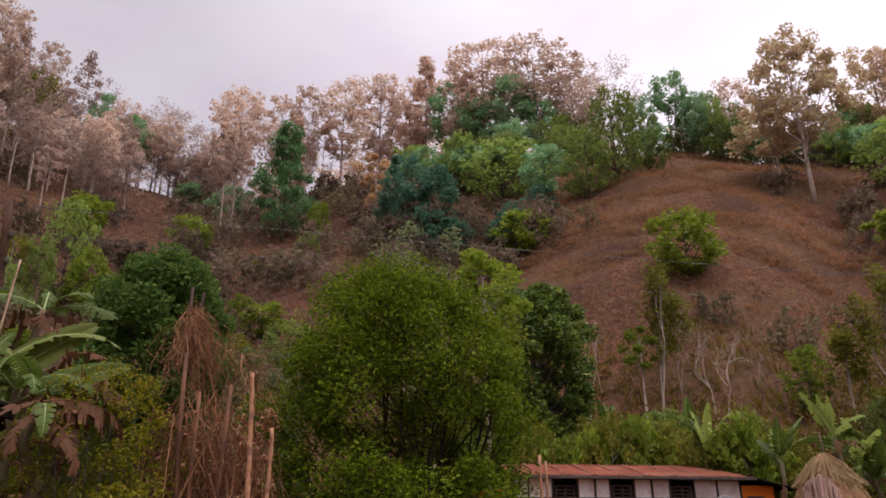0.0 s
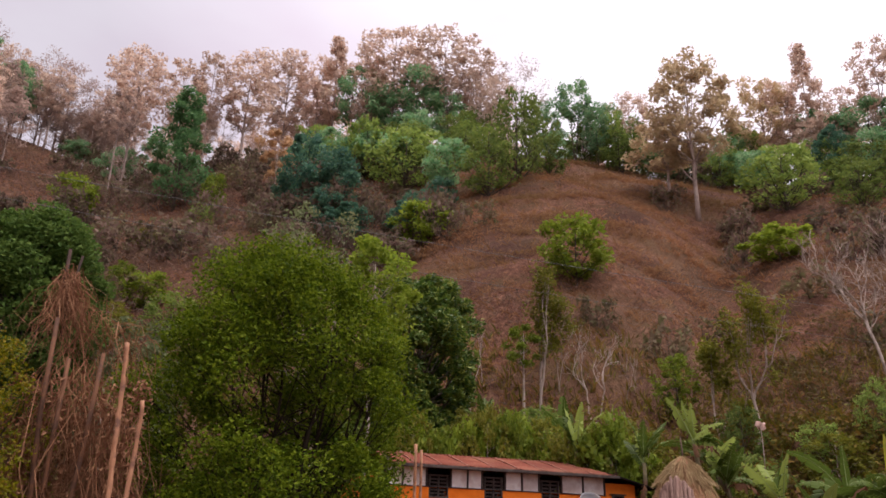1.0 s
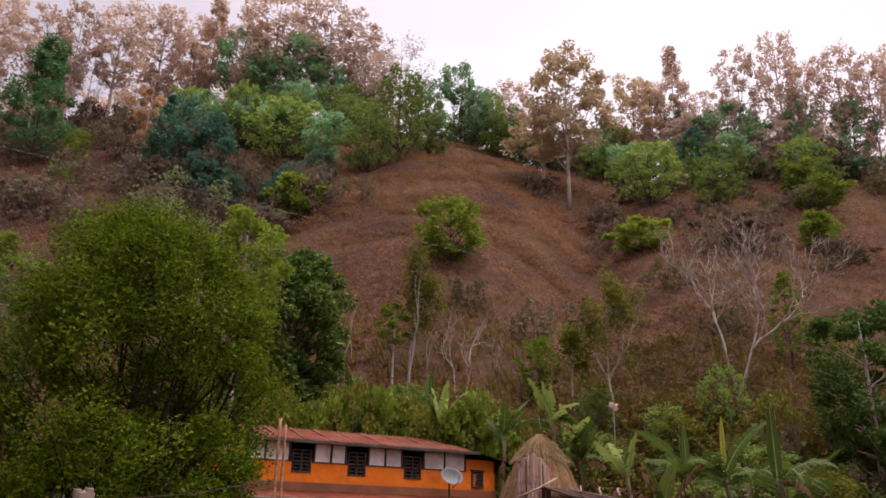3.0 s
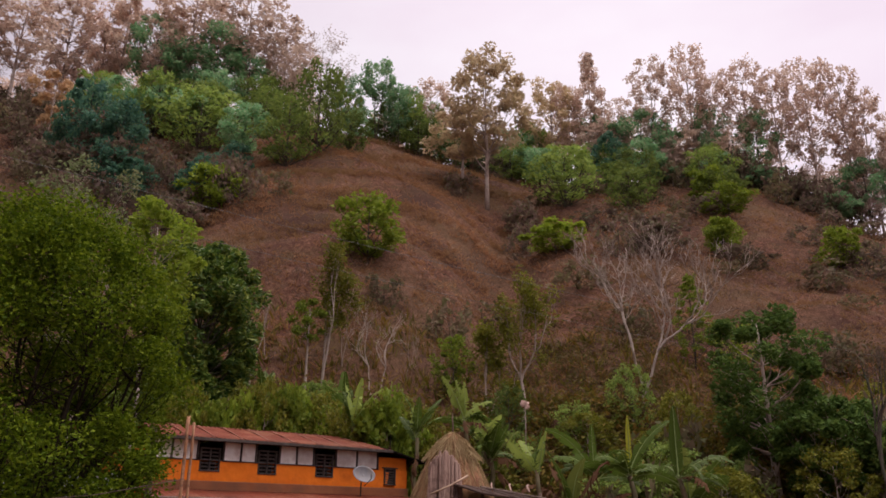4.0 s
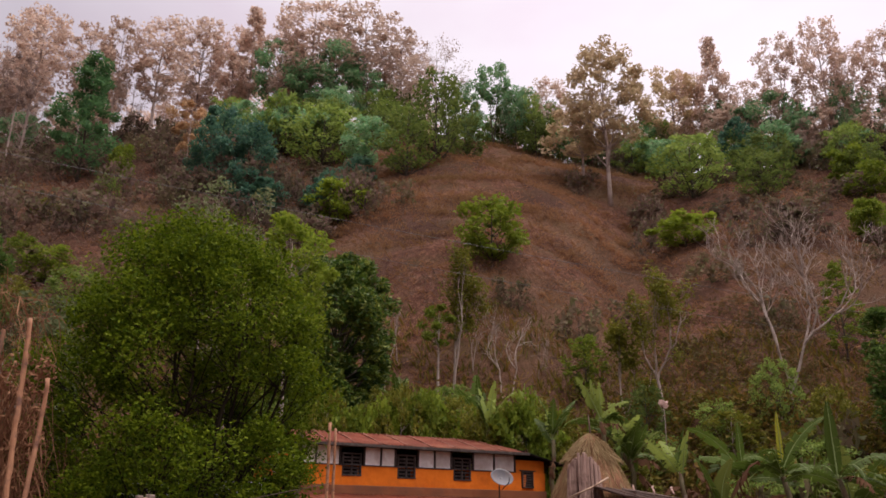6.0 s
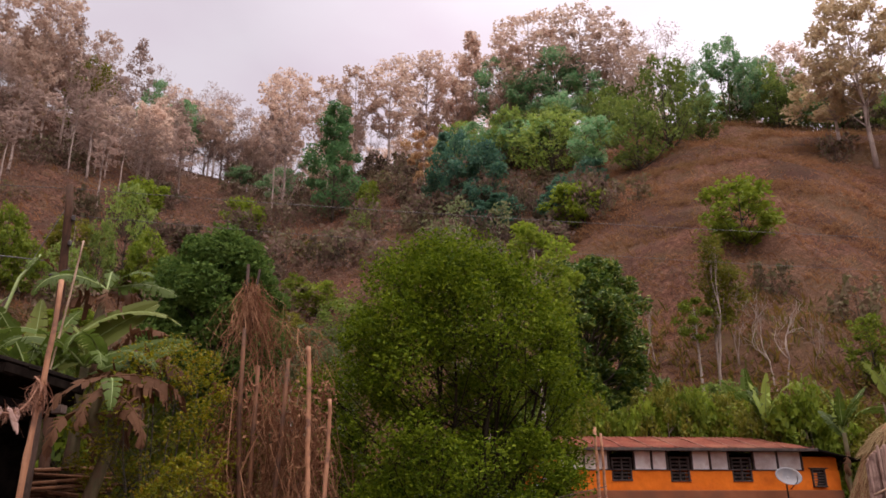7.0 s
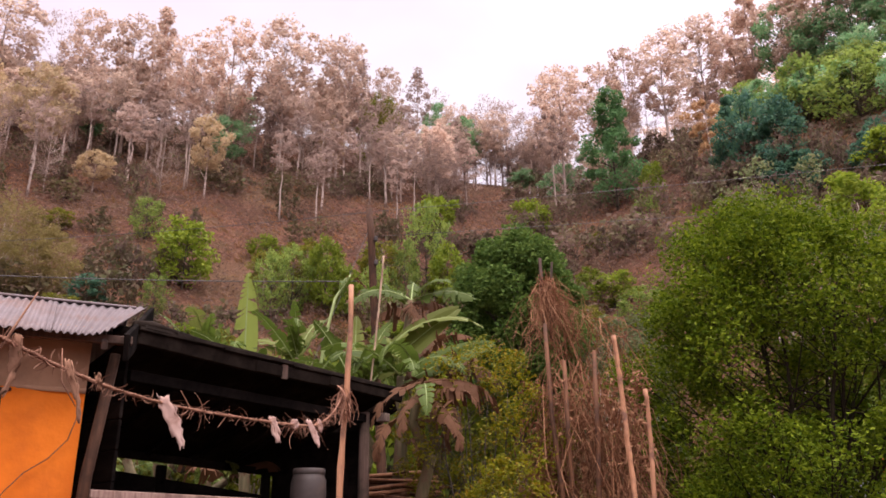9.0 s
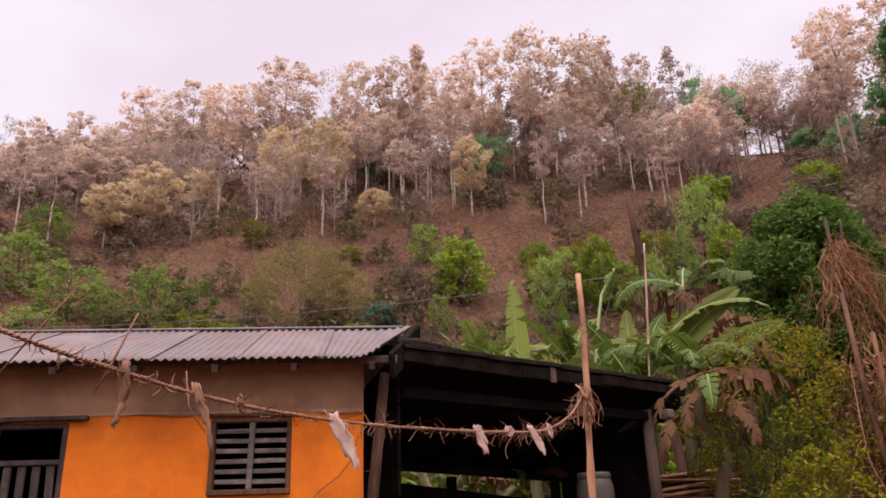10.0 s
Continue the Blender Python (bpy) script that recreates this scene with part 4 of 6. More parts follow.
for k in range(16):
    a = 43.5 + 0.6 * k + fill.uniform(-0.3, 0.3)
    r = float(np.interp(a, CREST_AZ, CREST_R)) + fill.uniform(-3, 1)
    plant((UNDER, UNDER, TEAL, UNDER)[k % 4], *beside(a, r), fill.uniform(3.2, 4.8), fill.uniform(3.8, 5.4))
# undergrowth in the gullies, under the wood and along the crest
for k in range(210):
    a, q = (fill.uniform(-27, 6), fill.uniform(0.35, 1.0)) if k < 100 else (fill.uniform(24, 56), fill.uniform(0.4, 1.02)) if k < 124 else (fill.uniform(-86, -27), fill.uniform(0.45, 1.0))
    plant(UNDER, *beside(a, up_hill(a, q)), fill.uniform(1.4, 3.2), fill.uniform(2.8, 5.0))

# ---- single trees nearer by ----
def single(name, x, y, seed, bark, leaf_mat, label, category="tree", z=None, **how):
    ob = tree_thing(name, grow(np.random.default_rng(seed), **how), bark, leaf_mat, label, category)
    ob.matrix_basis = pose(x, y, (float(ground_z(x, y)) if z is None else z) - 0.05, 0, 0, seed * 37 % 360)
    return ob


def branchy(name, x, y, seed, bark, leaf_mat, label, **how):
    ob = tree_thing(name, forked(np.random.default_rng(seed), **how), bark, leaf_mat if how.get("tuft") else bark, label)
    ob.matrix_basis = pose(x, y, float(ground_z(x, y)) - 0.1, 0, 0, seed * 37 % 360)
    return ob


single("citrus_tree", -0.95, 14.5, 901, BARK_CITRUS, LEAF_CITRUS, "dense round citrus tree with small glossy leaves and dark forked stems", height=6.95, width=5.7, clear=-0.1, shape="crown", clumps=340, leaves=120000, leaf=(0.078, 0.044), girth=0.17, spread=0.085, gap=(53, 0.46, 0.66), core=0.2, stems=11, splay=(0.10, 0.40), twigs=4, flat=0.8, sides=7)
single("mango_tree", 3.8, 33.0, 902, BARK_DARK, LEAF_MANGO, "tall tree with dark glossy leaves behind the orange house", height=8.8, width=5.1, clear=1.2, shape="round", clumps=86, leaves=24000, leaf=(0.28, 0.12), girth=0.16, spread=0.125, twigs=3, sides=7)
single("leafy_sapling", -0.7, 24.0, 903, BARK_PALE, LEAF_POTATO, "tall thin sapling with sparse dull green leaves", height=11.8, width=4.0, clear=5.5, shape="vase", clumps=34, leaves=1900, leaf=(0.17, 0.085), girth=0.06, spread=0.12, stems=5, twigs=5)
single("round_tree", -8.35, 22.6, 904, BARK_DARK, LEAF_DEEP, "dense round dark green tree beyond the thicket", height=10.2, width=3.95, clear=4.4, shape="round", clumps=130, leaves=44000, leaf=(0.16, 0.09), girth=0.15, spread=0.15, twigs=2)
single("dull_green_tree", -5.6, 24.3, 905, BARK_DARK, LEAF_POTATO, "small tree with dull green leaves", height=7.6, width=3.4, clear=2.5, shape="round", clumps=30, leaves=4200, leaf=(0.17, 0.09), girth=0.08, spread=0.15, twigs=3)
single("thicket_shrub", -5.1, 11.9, 906, BARK_DARK, LEAF_SHRUB, "twiggy shrub with small yellow-green leaves", "shrub", height=4.05, width=2.7, clear=0.2, shape="round", clumps=100, leaves=11000, leaf=(0.062, 0.034), girth=0.05, spread=0.12, stems=8, twigs=7)
single("thicket_shrub", -4.25, 10.9, 907, BARK_DARK, LEAF_SHRUB, "twiggy shrub with small yellow-green leaves", "shrub", height=2.5, width=1.3, clear=0.1, shape="round", clumps=60, leaves=4500, leaf=(0.065, 0.035), girth=0.04, spread=0.12, stems=6, twigs=5)
single("vine_covered_tree", 23.1, 22.1, 908, BARK_PALE, LEAF_DEEP, "dark green tree hung with climbers", height=7.0, width=4.6, clear=1.2, shape="vase", clumps=40, leaves=9500, leaf=(0.21, 0.12), girth=0.16, spread=0.13, twigs=3)
single("vine_covered_tree", 24.4, 20.6, 909, BARK_PALE, LEAF_DEEP, "dark green bush hung with climbers", height=3.6, width=4.0, clear=0.2, shape="round", clumps=50, leaves=11000, leaf=(0.21, 0.12), girth=0.10, spread=0.13, twigs=3)
_, bx, by = on_slope(38.2, 7.6)
branchy("bare_white_tree", bx, by, 947, BARK_WHITE, LEAF_POTATO, "spreading leafless tree with crooked pale grey limbs", height=1.7 + math.hypot(bx, by) * math.tan(radians(21)) - float(ground_z(bx, by)), width=8.0, girth=0.08, stems=2, levels=6, crook=0.15, wide=(0.4, 0.85), lift=0.12, splay=(0.02, 0.06), taper=0.70)
branchy("sparse_tree", 17.7, 31.0, 911, BARK_PALE, LEAF_OLIVE, "slim pale-stemmed tree with leaves in loose tufts", height=7.2, width=2.8, girth=0.09, stems=1, levels=4, crook=0.2, tuft=16, leaf=(0.20, 0.10), size=0.36)
branchy("sparse_tree", 10.0, 36.5, 912, BARK_PALE, LEAF_OLIVE, "slim pale-stemmed tree with leaves in loose tufts", height=7.6, width=2.9, girth=0.08, stems=2, levels=4, crook=0.2, tuft=14, leaf=(0.20, 0.10), size=0.40)
single("sparse_tree", 9.2, 36.4, 913, BARK_WHITE, LEAF_LIME, "slim white-stemmed tree with a small leafy top", height=4.6, width=1.8, clear=2.6, shape="round", clumps=14, leaves=900, leaf=(0.20, 0.10), girth=0.07, spread=0.18, twigs=3)
branchy("bare_white_tree", 12.5, 36.0, 914, BARK_WHITE, LEAF_POTATO, "small leafless tree with pale forked limbs", height=5.2, width=3.4, girth=0.042, stems=2, levels=4, crook=0.22, wide=(0.6, 1.1))
branchy("bare_white_tree", 6.6, 36.5, 915, BARK_WHITE, LEAF_POTATO, "small leafless tree with pale forked limbs", height=5.0, width=2.9, girth=0.038, stems=1, levels=4, crook=0.22, wide=(0.6, 1.1))
for k, (bx, by, bh) in enumerate(((4.2, 37.8, 3.6), (5.6, 36.4, 2.8), (7.7, 39.0, 3.4), (11.4, 37.9, 4.6), (14.2, 36.2, 3.2))):
    branchy("leafless_tree", bx, by, 930 + k, BARK_PALE, LEAF_POTATO, "thin leafless sapling with pale forked stems", height=bh, width=bh * 0.65, girth=0.024, stems=1 + k % 2, levels=4, crook=0.2, wide=(0.4, 0.9), sides=5)
branchy("leafless_tree", 23.9, 18.4, 916, BARK_DARK, LEAF_POTATO, "thin dark leafless tree with crooked twigs", height=6.6, width=2.2, girth=0.08, stems=1, levels=4, crook=0.22)
single("young_leafy_tree", 16.0, 34.6, 917, BARK_DARK, LEAF_LIME, "young tree with bright yellow-green leaves", height=3.2, width=2.1, clear=0.5, shape="round", clumps=40, leaves=1700, leaf=(0.17, 0.10), girth=0.05, spread=0.125)
single("young_leafy_tree", 28.2, 31.4, 918, BARK_DARK, LEAF_LIME, "young tree with bright yellow-green leaves", height=5.2, width=2.2, clear=0.8, shape="spire", clumps=40, leaves=1700, leaf=(0.17, 0.10), girth=0.05, spread=0.125)
single("young_leafy_tree", 30.0, 30.3, 919, BARK_DARK, LEAF_LIME, "young tree with bright yellow-green leaves", height=2.8, width=2.3, clear=0.4, shape="round", clumps=40, leaves=1500, leaf=(0.17, 0.10), girth=0.05, spread=0.125)
branchy("sparse_tree", 17.0, 32.7, 920, BARK_PALE, LEAF_OLIVE, "slim pale-stemmed tree with leaves in loose tufts", height=4.4, width=2.2, girth=0.06, stems=2, levels=3, crook=0.22, tuft=40, leaf=(0.19, 0.10), size=0.45)
branchy("leafless_tree", -7.6, 31.0, 921, BARK_WHITE, LEAF_POTATO, "small leafless tree with pale forked limbs", height=6.6, width=2.6, girth=0.055, stems=2, levels=4, crook=0.2)


single("bamboo_clump", -39.6, 26.3, 922, BARK_PALE, BAMBOO_LEAF, "soft feathery clump of yellowish bamboo on the slope", "bamboo", height=5.5, width=6.7, clear=0.3, shape="round", clumps=60, leaves=9000, leaf=(0.22, 0.06), girth=0.05, spread=0.13, stems=9, twigs=4)
single("bamboo_clump", -38.1, 28.1, 923, BARK_PALE, BAMBOO_LEAF, "soft feathery clump of yellowish bamboo on the slope", "bamboo", height=4.2, width=4.2, clear=0.3, shape="round", clumps=44, leaves=6000, leaf=(0.22, 0.06), girth=0.05, spread=0.13, stems=7, twigs=4)
single("light_leaved_tree", 1.1, 20.4, 924, BARK_PALE, LEAF_LIME, "tall tree with light yellow-green new leaves behind the citrus tree", height=9.6, width=2.2, clear=6.3, shape="round", clumps=26, leaves=4200, leaf=(0.16, 0.08), girth=0.08, spread=0.17, twigs=4)

# ---- banana plants ----
def banana_leaf(rng, parent, root, az, el, length, width, droop, mat, torn=0.5, hang=0.25, roll=0.0):
    """One blade: an arching midrib and strips on both sides, torn here and there."""
    n = 26 if torn >= 0.9 else 18
    a, e = radians(az), radians(el)
    p, pts, dirs = Vector(root), [], []
    for i in range(n + 1):
        d = Vector((math.sin(a) * math.cos(e), math.cos(a) * math.cos(e), math.sin(e)))
        pts.append(p.copy())
        dirs.append(d)
        p = p + d * (length / n)
        e -= radians(droop) / n * (0.4 + 1.2 * i / n)
    V, F = [], []
    tube(V, F, pts, [0.022 * (1 - 0.85 * i / n) * length / 1.8 for i in range(n + 1)], 5)
    blade = piece("leaf", V, F, mat if mat is DEAD_LEAF else MIDRIB, parent, "", True)
    level = Vector((math.cos(a), -math.sin(a), 0))
    V, F = [tuple(p) for p in pts], []
    for sgn in (-1, 1):
        last, sag = None, -hang
        for i in range(2, n):
            s0, s1 = (i - 1.4) / (n - 1.4), (i - 0.4) / (n - 1.4)
            w0, w1 = [width / 2 * max(0.02, math.sin(math.pi * min(1, max(0, s)) ** 0.75)) ** 0.55 for s in (s0, s1)]
            u = pts[i + 1] - pts[i]
            side = Matrix.Rotation(radians(roll), 3, dirs[i]) @ level
            up = side.cross(dirs[i]).normalized()
            if up.z < 0:
                up = -up
            split = last is not None and rng.uniform() < torn * 0.6
            if last is None or split:
                if split:
                    sag = -hang * (1 + rng.normal() * 0.8) - (rng.uniform(0, 0.35) if torn >= 0.9 else 0)
                o = (side * sgn + up * 0.25 + Vector((0, 0, sag))) * w0
                nick = u * (rng.uniform(0.2, 0.5) * (1.7 if torn >= 0.9 else 1) if split else 0.0)
                last = len(V)
                V += [tuple(pts[i] + o * 0.55 + up * w0 * 0.08 + u * 0.15 + nick * 0.25), tuple(pts[i] + o + u * 0.4 + nick)]
            sag += rng.normal() * 0.03
            o = (side * sgn + up * 0.25 + Vector((0, 0, sag))) * w1
            b = len(V)
            V += [tuple(pts[i + 1] + o * 0.55 + up * w1 * 0.08 + u * 0.15), tuple(pts[i + 1] + o + u * 0.4)]
            F += [(i, i + 1, b, last), (last, b, b + 1, last + 1)]
            last = b
    piece("blade", V, F, mat, blade)
    return blade


def banana_plant(name, x, y, top, seed, leaves, label, group="banana plants", stem=None, z=None):
    """leaves: (azimuth, elevation, length, width, droop, material), and at will the roll and how torn it is."""
    rng = np.random.default_rng(seed)
    z0 = float(ground_z(x, y)) if z is None else z
    ob = thing(name, pose(x, y, z0), label, "banana plant", group)
    h = stem or top * 0.6
    pts = [Vector((rng.normal() * 0.02 * i, rng.normal() * 0.02 * i, h * i / 6)) for i in range(7)]
    tube_part("stem", pts, [0.13 - 0.011 * i for i in range(7)], BANANA_STEM, ob, "", 10)
    lush = 1.1 if 15 < y < 22 else 0.92
    for az, el, length, width, droop, mat, *turn in leaves:
        root = pts[-1] + Vector((rng.normal() * 0.03, rng.normal() * 0.03, rng.uniform(-0.25, 0.1)))
        banana_leaf(rng, ob, root, az, el, length, width * lush, droop, mat, turn[1] if len(turn) > 1 else (0.6 if el > 84 and mat is not BANANA_LIGHT else 0.95) if mat is not DEAD_LEAF else 1.0, 0.9 if mat is DEAD_LEAF else 0.45 if mat is BANANA_LIGHT else 0.05 if len(turn) > 1 else 0.15, turn[0] if turn else rng.uniform(-35, 35))
    for k in range(4 if top >= 4.4 else 0):
        banana_leaf(rng, ob, pts[-1], rng.uniform(0, 360), rng.uniform(15, 60), rng.uniform(1.1, 1.6), 0.30, rng.uniform(60, 130), BANANA, 1.0, 0.4, rng.uniform(-50, 50))
    for k in range(2):
        banana_leaf(rng, ob, pts[-2], rng.uniform(0, 360), rng.uniform(-20, 20), rng.uniform(0.9, 1.3), 0.22, 130, DEAD_LEAF, 0.8, 0.9)
    return ob


def fan(seed, n, length, droop=(50, 120), mats=(BANANA,), el=(30, 75)):
    rng = np.random.default_rng(seed)
    return [(k * 137.5 + rng.uniform(-25, 25), rng.uniform(*el), length * rng.uniform(0.75, 1.15), length * rng.uniform(0.20, 0.27), rng.uniform(*droop), mats[rng.integers(len(mats))]) for k in range(n)]


def broad(seed, n, length, droop=(25, 80), mats=(BANANA,), el=(40, 82)):
    return [(a, e, l, w * 1.25, d, m) for a, e, l, w, d, m in fan(seed, n, length, droop, mats, el)]


def erect(seed, n, length, mats=(BANANA,)):
    """Stiff, upright, narrow leaves."""
    return [(a, e, l, w * 1.2, d, m) for a, e, l, w, d, m in fan(seed, n, length, (8, 55), mats, (52, 86))]


GREENISH = (BANANA, BANANA, BANANA_PALE)
CLUMP = "green banana plant with torn leaves behind the shed"
banana_plant("banana_plant", -9.50, 12.00, 5.0, 21, [(153, 87, 2.05, 0.48, 4, BANANA_LIGHT, 0), (243, 70, 1.5, 0.42, 60, BANANA, 60), (250, 42, 1.6, 0.45, 70, BANANA_PALE, 25), (230, 40, 1.19, 0.40, 60, BANANA, 30), (330, 60, 1.32, 0.40, 60, BANANA, 0)], "banana plant with one upright bright torn leaf behind the shed", stem=4.42 - float(ground_z(-9.50, 12.00)))
banana_plant("banana_plant", -7.81, 12.11, 5.0, 22, [(243, 66, 1.45, 0.44, 20, BANANA, 68), (240, 50, 1.51, 0.44, 100, BANANA, 10), (330, 80, 1.33, 0.36, 20, BANANA_PALE, 0), (80, 72, 1.09, 0.32, 30, BANANA_PALE, 50)], CLUMP, stem=4.11 - float(ground_z(-7.81, 12.11)))
banana_plant("banana_plant", -7.43, 12.24, 5.0, 25, [(66, 46, 2.1, 0.72, 16, BANANA_PALE, 62, 0.12), (70, 63, 2.56, 0.44, 105, BANANA_PALE, 20), (10, 75, 1.40, 0.35, 40, BANANA, 40)], "banana plant with long arching leaves beside the pole", stem=4.08 - float(ground_z(-7.43, 12.24)))
banana_plant("banana_plant", -6.47, 11.87, 5.0, 24, [(66, 30, 1.6, 0.50, 20, BANANA, 58, 0.12), (100, 20, 1.08, 0.32, 60, DEAD_LEAF, 0), (300, 70, 1.08, 0.32, 40, BANANA_PALE, 20)], CLUMP, stem=4.08 - float(ground_z(-6.47, 11.87)))
banana_plant("banana_plant", -7.10, 13.12, 5.0, 26, [(60, 20, 0.77, 0.33, 90, DEAD_LEAF, 0), (240, 10, 0.77, 0.33, 80, DEAD_LEAF, 0), (150, 5, 0.88, 0.37, 90, DEAD_LEAF, 0), (90, 60, 0.99, 0.33, 110, BANANA, 30), (250, 55, 1.10, 0.33, 120, BANANA, 30)], "banana plant with a crown of dead brown leaves", stem=5.77 - float(ground_z(-7.10, 13.12)))
banana_plant("banana_plant", -9.46, 13.04, 5.0, 23, fan(33, 5, 1.4, (15, 90), (BANANA_PALE, BANANA, BANANA), (45, 85)), CLUMP, stem=4.96 - float(ground_z(-9.46, 13.04)))
banana_plant("banana_plant", -10.93, 12.49, 5.0, 130, fan(34, 6, 1.7, (40, 100), GREENISH, (35, 75)), CLUMP, stem=4.78 - float(ground_z(-10.93, 12.49)))
stalk = thing("broken_banana_stalk", pose(-8.50, 12.49, float(ground_z(-8.50, 12.49))), "pale leafless banana stalk with a withered tip", "banana plant")
tube_part("stem", [(0, 0, 0), (0.05, 0.02, 3.55), (0.12, 0.05, 4.25), (0.14, 0.28, 5.00), (0.29, 0.56, 5.54)], [0.06, 0.05, 0.032, 0.028, 0.015], MIDRIB, stalk)
for k in range(3):
    banana_leaf(np.random.default_rng(300 + k), stalk, (0.29, 0.56, 5.49), 60 + 120 * k, -20, 0.5, 0.14, 70, BANANA if k else DEAD_LEAF, 0.7, 0.6)
banana_plant("banana_plant", -12.2, 12.6, 4.8, 27, fan(37, 7, 1.4, mats=GREENISH), CLUMP, stem=3.5)
banana_plant("banana_plant", -7.2, 13.2, 4.0, 28, fan(38, 6, 1.3, (70, 140), (BANANA, DEAD_LEAF, BANANA_PALE)), CLUMP, stem=2.8)
banana_plant("banana_plant", -6.2, 12.6, 4.0, 29, [(70, 15, 1.6, 0.4, 70, DEAD_LEAF), (60, 30, 1.5, 0.4, 110, DEAD_LEAF)] + fan(39, 5, 1.5, (90, 150), (BANANA, DEAD_LEAF)), "banana plant with hanging dead brown leaves", stem=3.4)
banana_plant("banana_plant", -5.62, 11.0, 4.0, 33, [(66, 12, 1.4, 0.34, 105, DEAD_LEAF, 15), (80, 28, 1.1, 0.28, 120, DEAD_LEAF, 0), (150, 5, 1.3, 0.30, 85, BANANA, 10), (170, -10, 1.2, 0.24, 75, DEAD_LEAF, 10), (215, -15, 1.1, 0.22, 75, DEAD_LEAF, 0), (120, -10, 1.3, 0.26, 80, DEAD_LEAF, 20)], "banana plant with hanging dead brown leaves at the thicket", stem=3.70 - float(ground_z(-5.62, 11.0)))
for k, (bx, by, bh) in enumerate(((-9.6, 9.6, 1.9), (-9.3, 8.4, 1.7), (-9.9, 10.6, 2.0), (-8.9, 10.2, 1.6))):
    banana_plant("banana_plant", bx, by, 3.5, 130 + k, fan(140 + k, 5, 1.1, (70, 140), (BANANA, DEAD_LEAF, BANANA_PALE)), "low banana plant with dead leaves behind the shed", stem=bh)
FARB = "banana plant with stiff torn leaves near the haystack"
DARKER = (BANANA, BANANA, BANANA, BANANA_PALE)
banana_plant("banana_plant", 13.20, 19.23, 4.4, 41, [(304, 64, 1.85, 0.36, 55, BANANA, 50), (214, 88, 1.35, 0.2, 3, BANANA, 0), (124, 12, 1.3, 0.34, 50, BANANA, 45), (330, 50, 1.3, 0.32, 60, BANANA, 30), (80, 45, 1.2, 0.32, 70, BANANA, 40), (250, 30, 1.1, 0.3, 70, BANANA, 20)], FARB, stem=3.02 - float(ground_z(13.20, 19.23)))
banana_plant("banana_plant", 13.90, 18.24, 4.4, 42, [(214, 86, 1.7, 0.15, 8, BANANA_YOUNG, 25), (124, 66, 1.9, 0.36, 45, BANANA, 50), (304, 44, 1.5, 0.36, 85, BANANA, 40), (100, 30, 1.4, 0.36, 80, BANANA, 30), (20, 55, 1.3, 0.32, 70, BANANA_PALE, 30), (260, 35, 1.2, 0.32, 80, BANANA, 30)], "banana plant with one young yellow leaf", stem=2.98 - float(ground_z(13.90, 18.24)))
banana_plant("banana_plant", 14.62, 17.16, 4.4, 43, [(214, 89, 2.0, 0.30, 2, BANANA, 0), (124, 48, 1.6, 0.36, 90, BANANA, 30), (110, 20, 1.4, 0.32, 80, BANANA, 30), (304, 38, 1.4, 0.34, 85, BANANA, 40), (170, 10, 1.0, 0.26, 90, DEAD_LEAF, 0), (40, 50, 1.4, 0.34, 70, BANANA, 30)], FARB, stem=2.89 - float(ground_z(14.62, 17.16)))
banana_plant("banana_plant", 16.4, 18.8, 3.6, 44, erect(54, 8, 1.9, DARKER), FARB, stem=2.0)
banana_plant("banana_plant", 12.2, 18.6, 3.4, 50, erect(60, 7, 1.8, (BANANA, BANANA_PALE, DEAD_LEAF)), FARB, stem=1.8)
banana_plant("banana_plant", 12.38, 25.56, 4.4, 45, [(304, 72, 1.75, 0.40, 25, BANANA_LIGHT, 60), (304, 84, 1.7, 0.40, 10, BANANA_LIGHT, 60), (214, 86, 1.35, 0.34, 8, BANANA_LIGHT, 0), (124, 52, 1.2, 0.32, 60, BANANA_LIGHT, 40), (300, 25, 1.1, 0.3, 50, BANANA, 40), (124, 10, 1.0, 0.28, 90, DEAD_LEAF, 0), (200, 0, 0.9, 0.28, 90, DEAD_LEAF, 0)], "tall banana plant with pale striped leaves behind the haystack", stem=5.20 - float(ground_z(12.38, 25.56)))
banana_plant("banana_plant", 13.4, 25.6, 5.2, 46, erect(56, 7, 1.5, DARKER) + [(120, 20, 1.2, 0.3, 100, DEAD_LEAF, 0)], FARB, stem=3.4)
banana_plant("banana_plant", 6.3, 31.5, 4.6, 47, erect(57, 6, 1.5, DARKER), "banana plant standing behind the orange house", stem=3.4)
banana_plant("banana_plant", 13.6, 26.8, 4.4, 48, broad(58, 6, 1.4, (70, 150), (DEAD_LEAF, BANANA)), "banana plant with many hanging dead leaves", stem=3.4)
banana_plant("banana_plant", 9.2, 30.6, 4.4, 49, erect(59, 6, 1.6, DARKER), "banana plant standing behind the orange house", stem=3.2)

for k, (az, el, r) in enumerate(((7.5, 8.6, 31), (10.5, 8.8, 30.5), (13.5, 9.0, 31.5), (17.8, 9.6, 29.5), (20.2, 9.2, 30), (22.5, 9.0, 28.5), (27.5, 8.0, 29), (31.0, 7.0, 27))):
    bx, by = beside(az, r)
    hb = 1.6 + r * math.tan(radians(el)) - float(ground_z(bx, by))
    banana_plant("banana_plant", bx, by, 4.2, 160 + k, erect(170 + k, 6, 1.7, (BANANA, BANANA_LIGHT)), "banana plant in the green belt below the hill", stem=max(0.8, hb - 1.5))

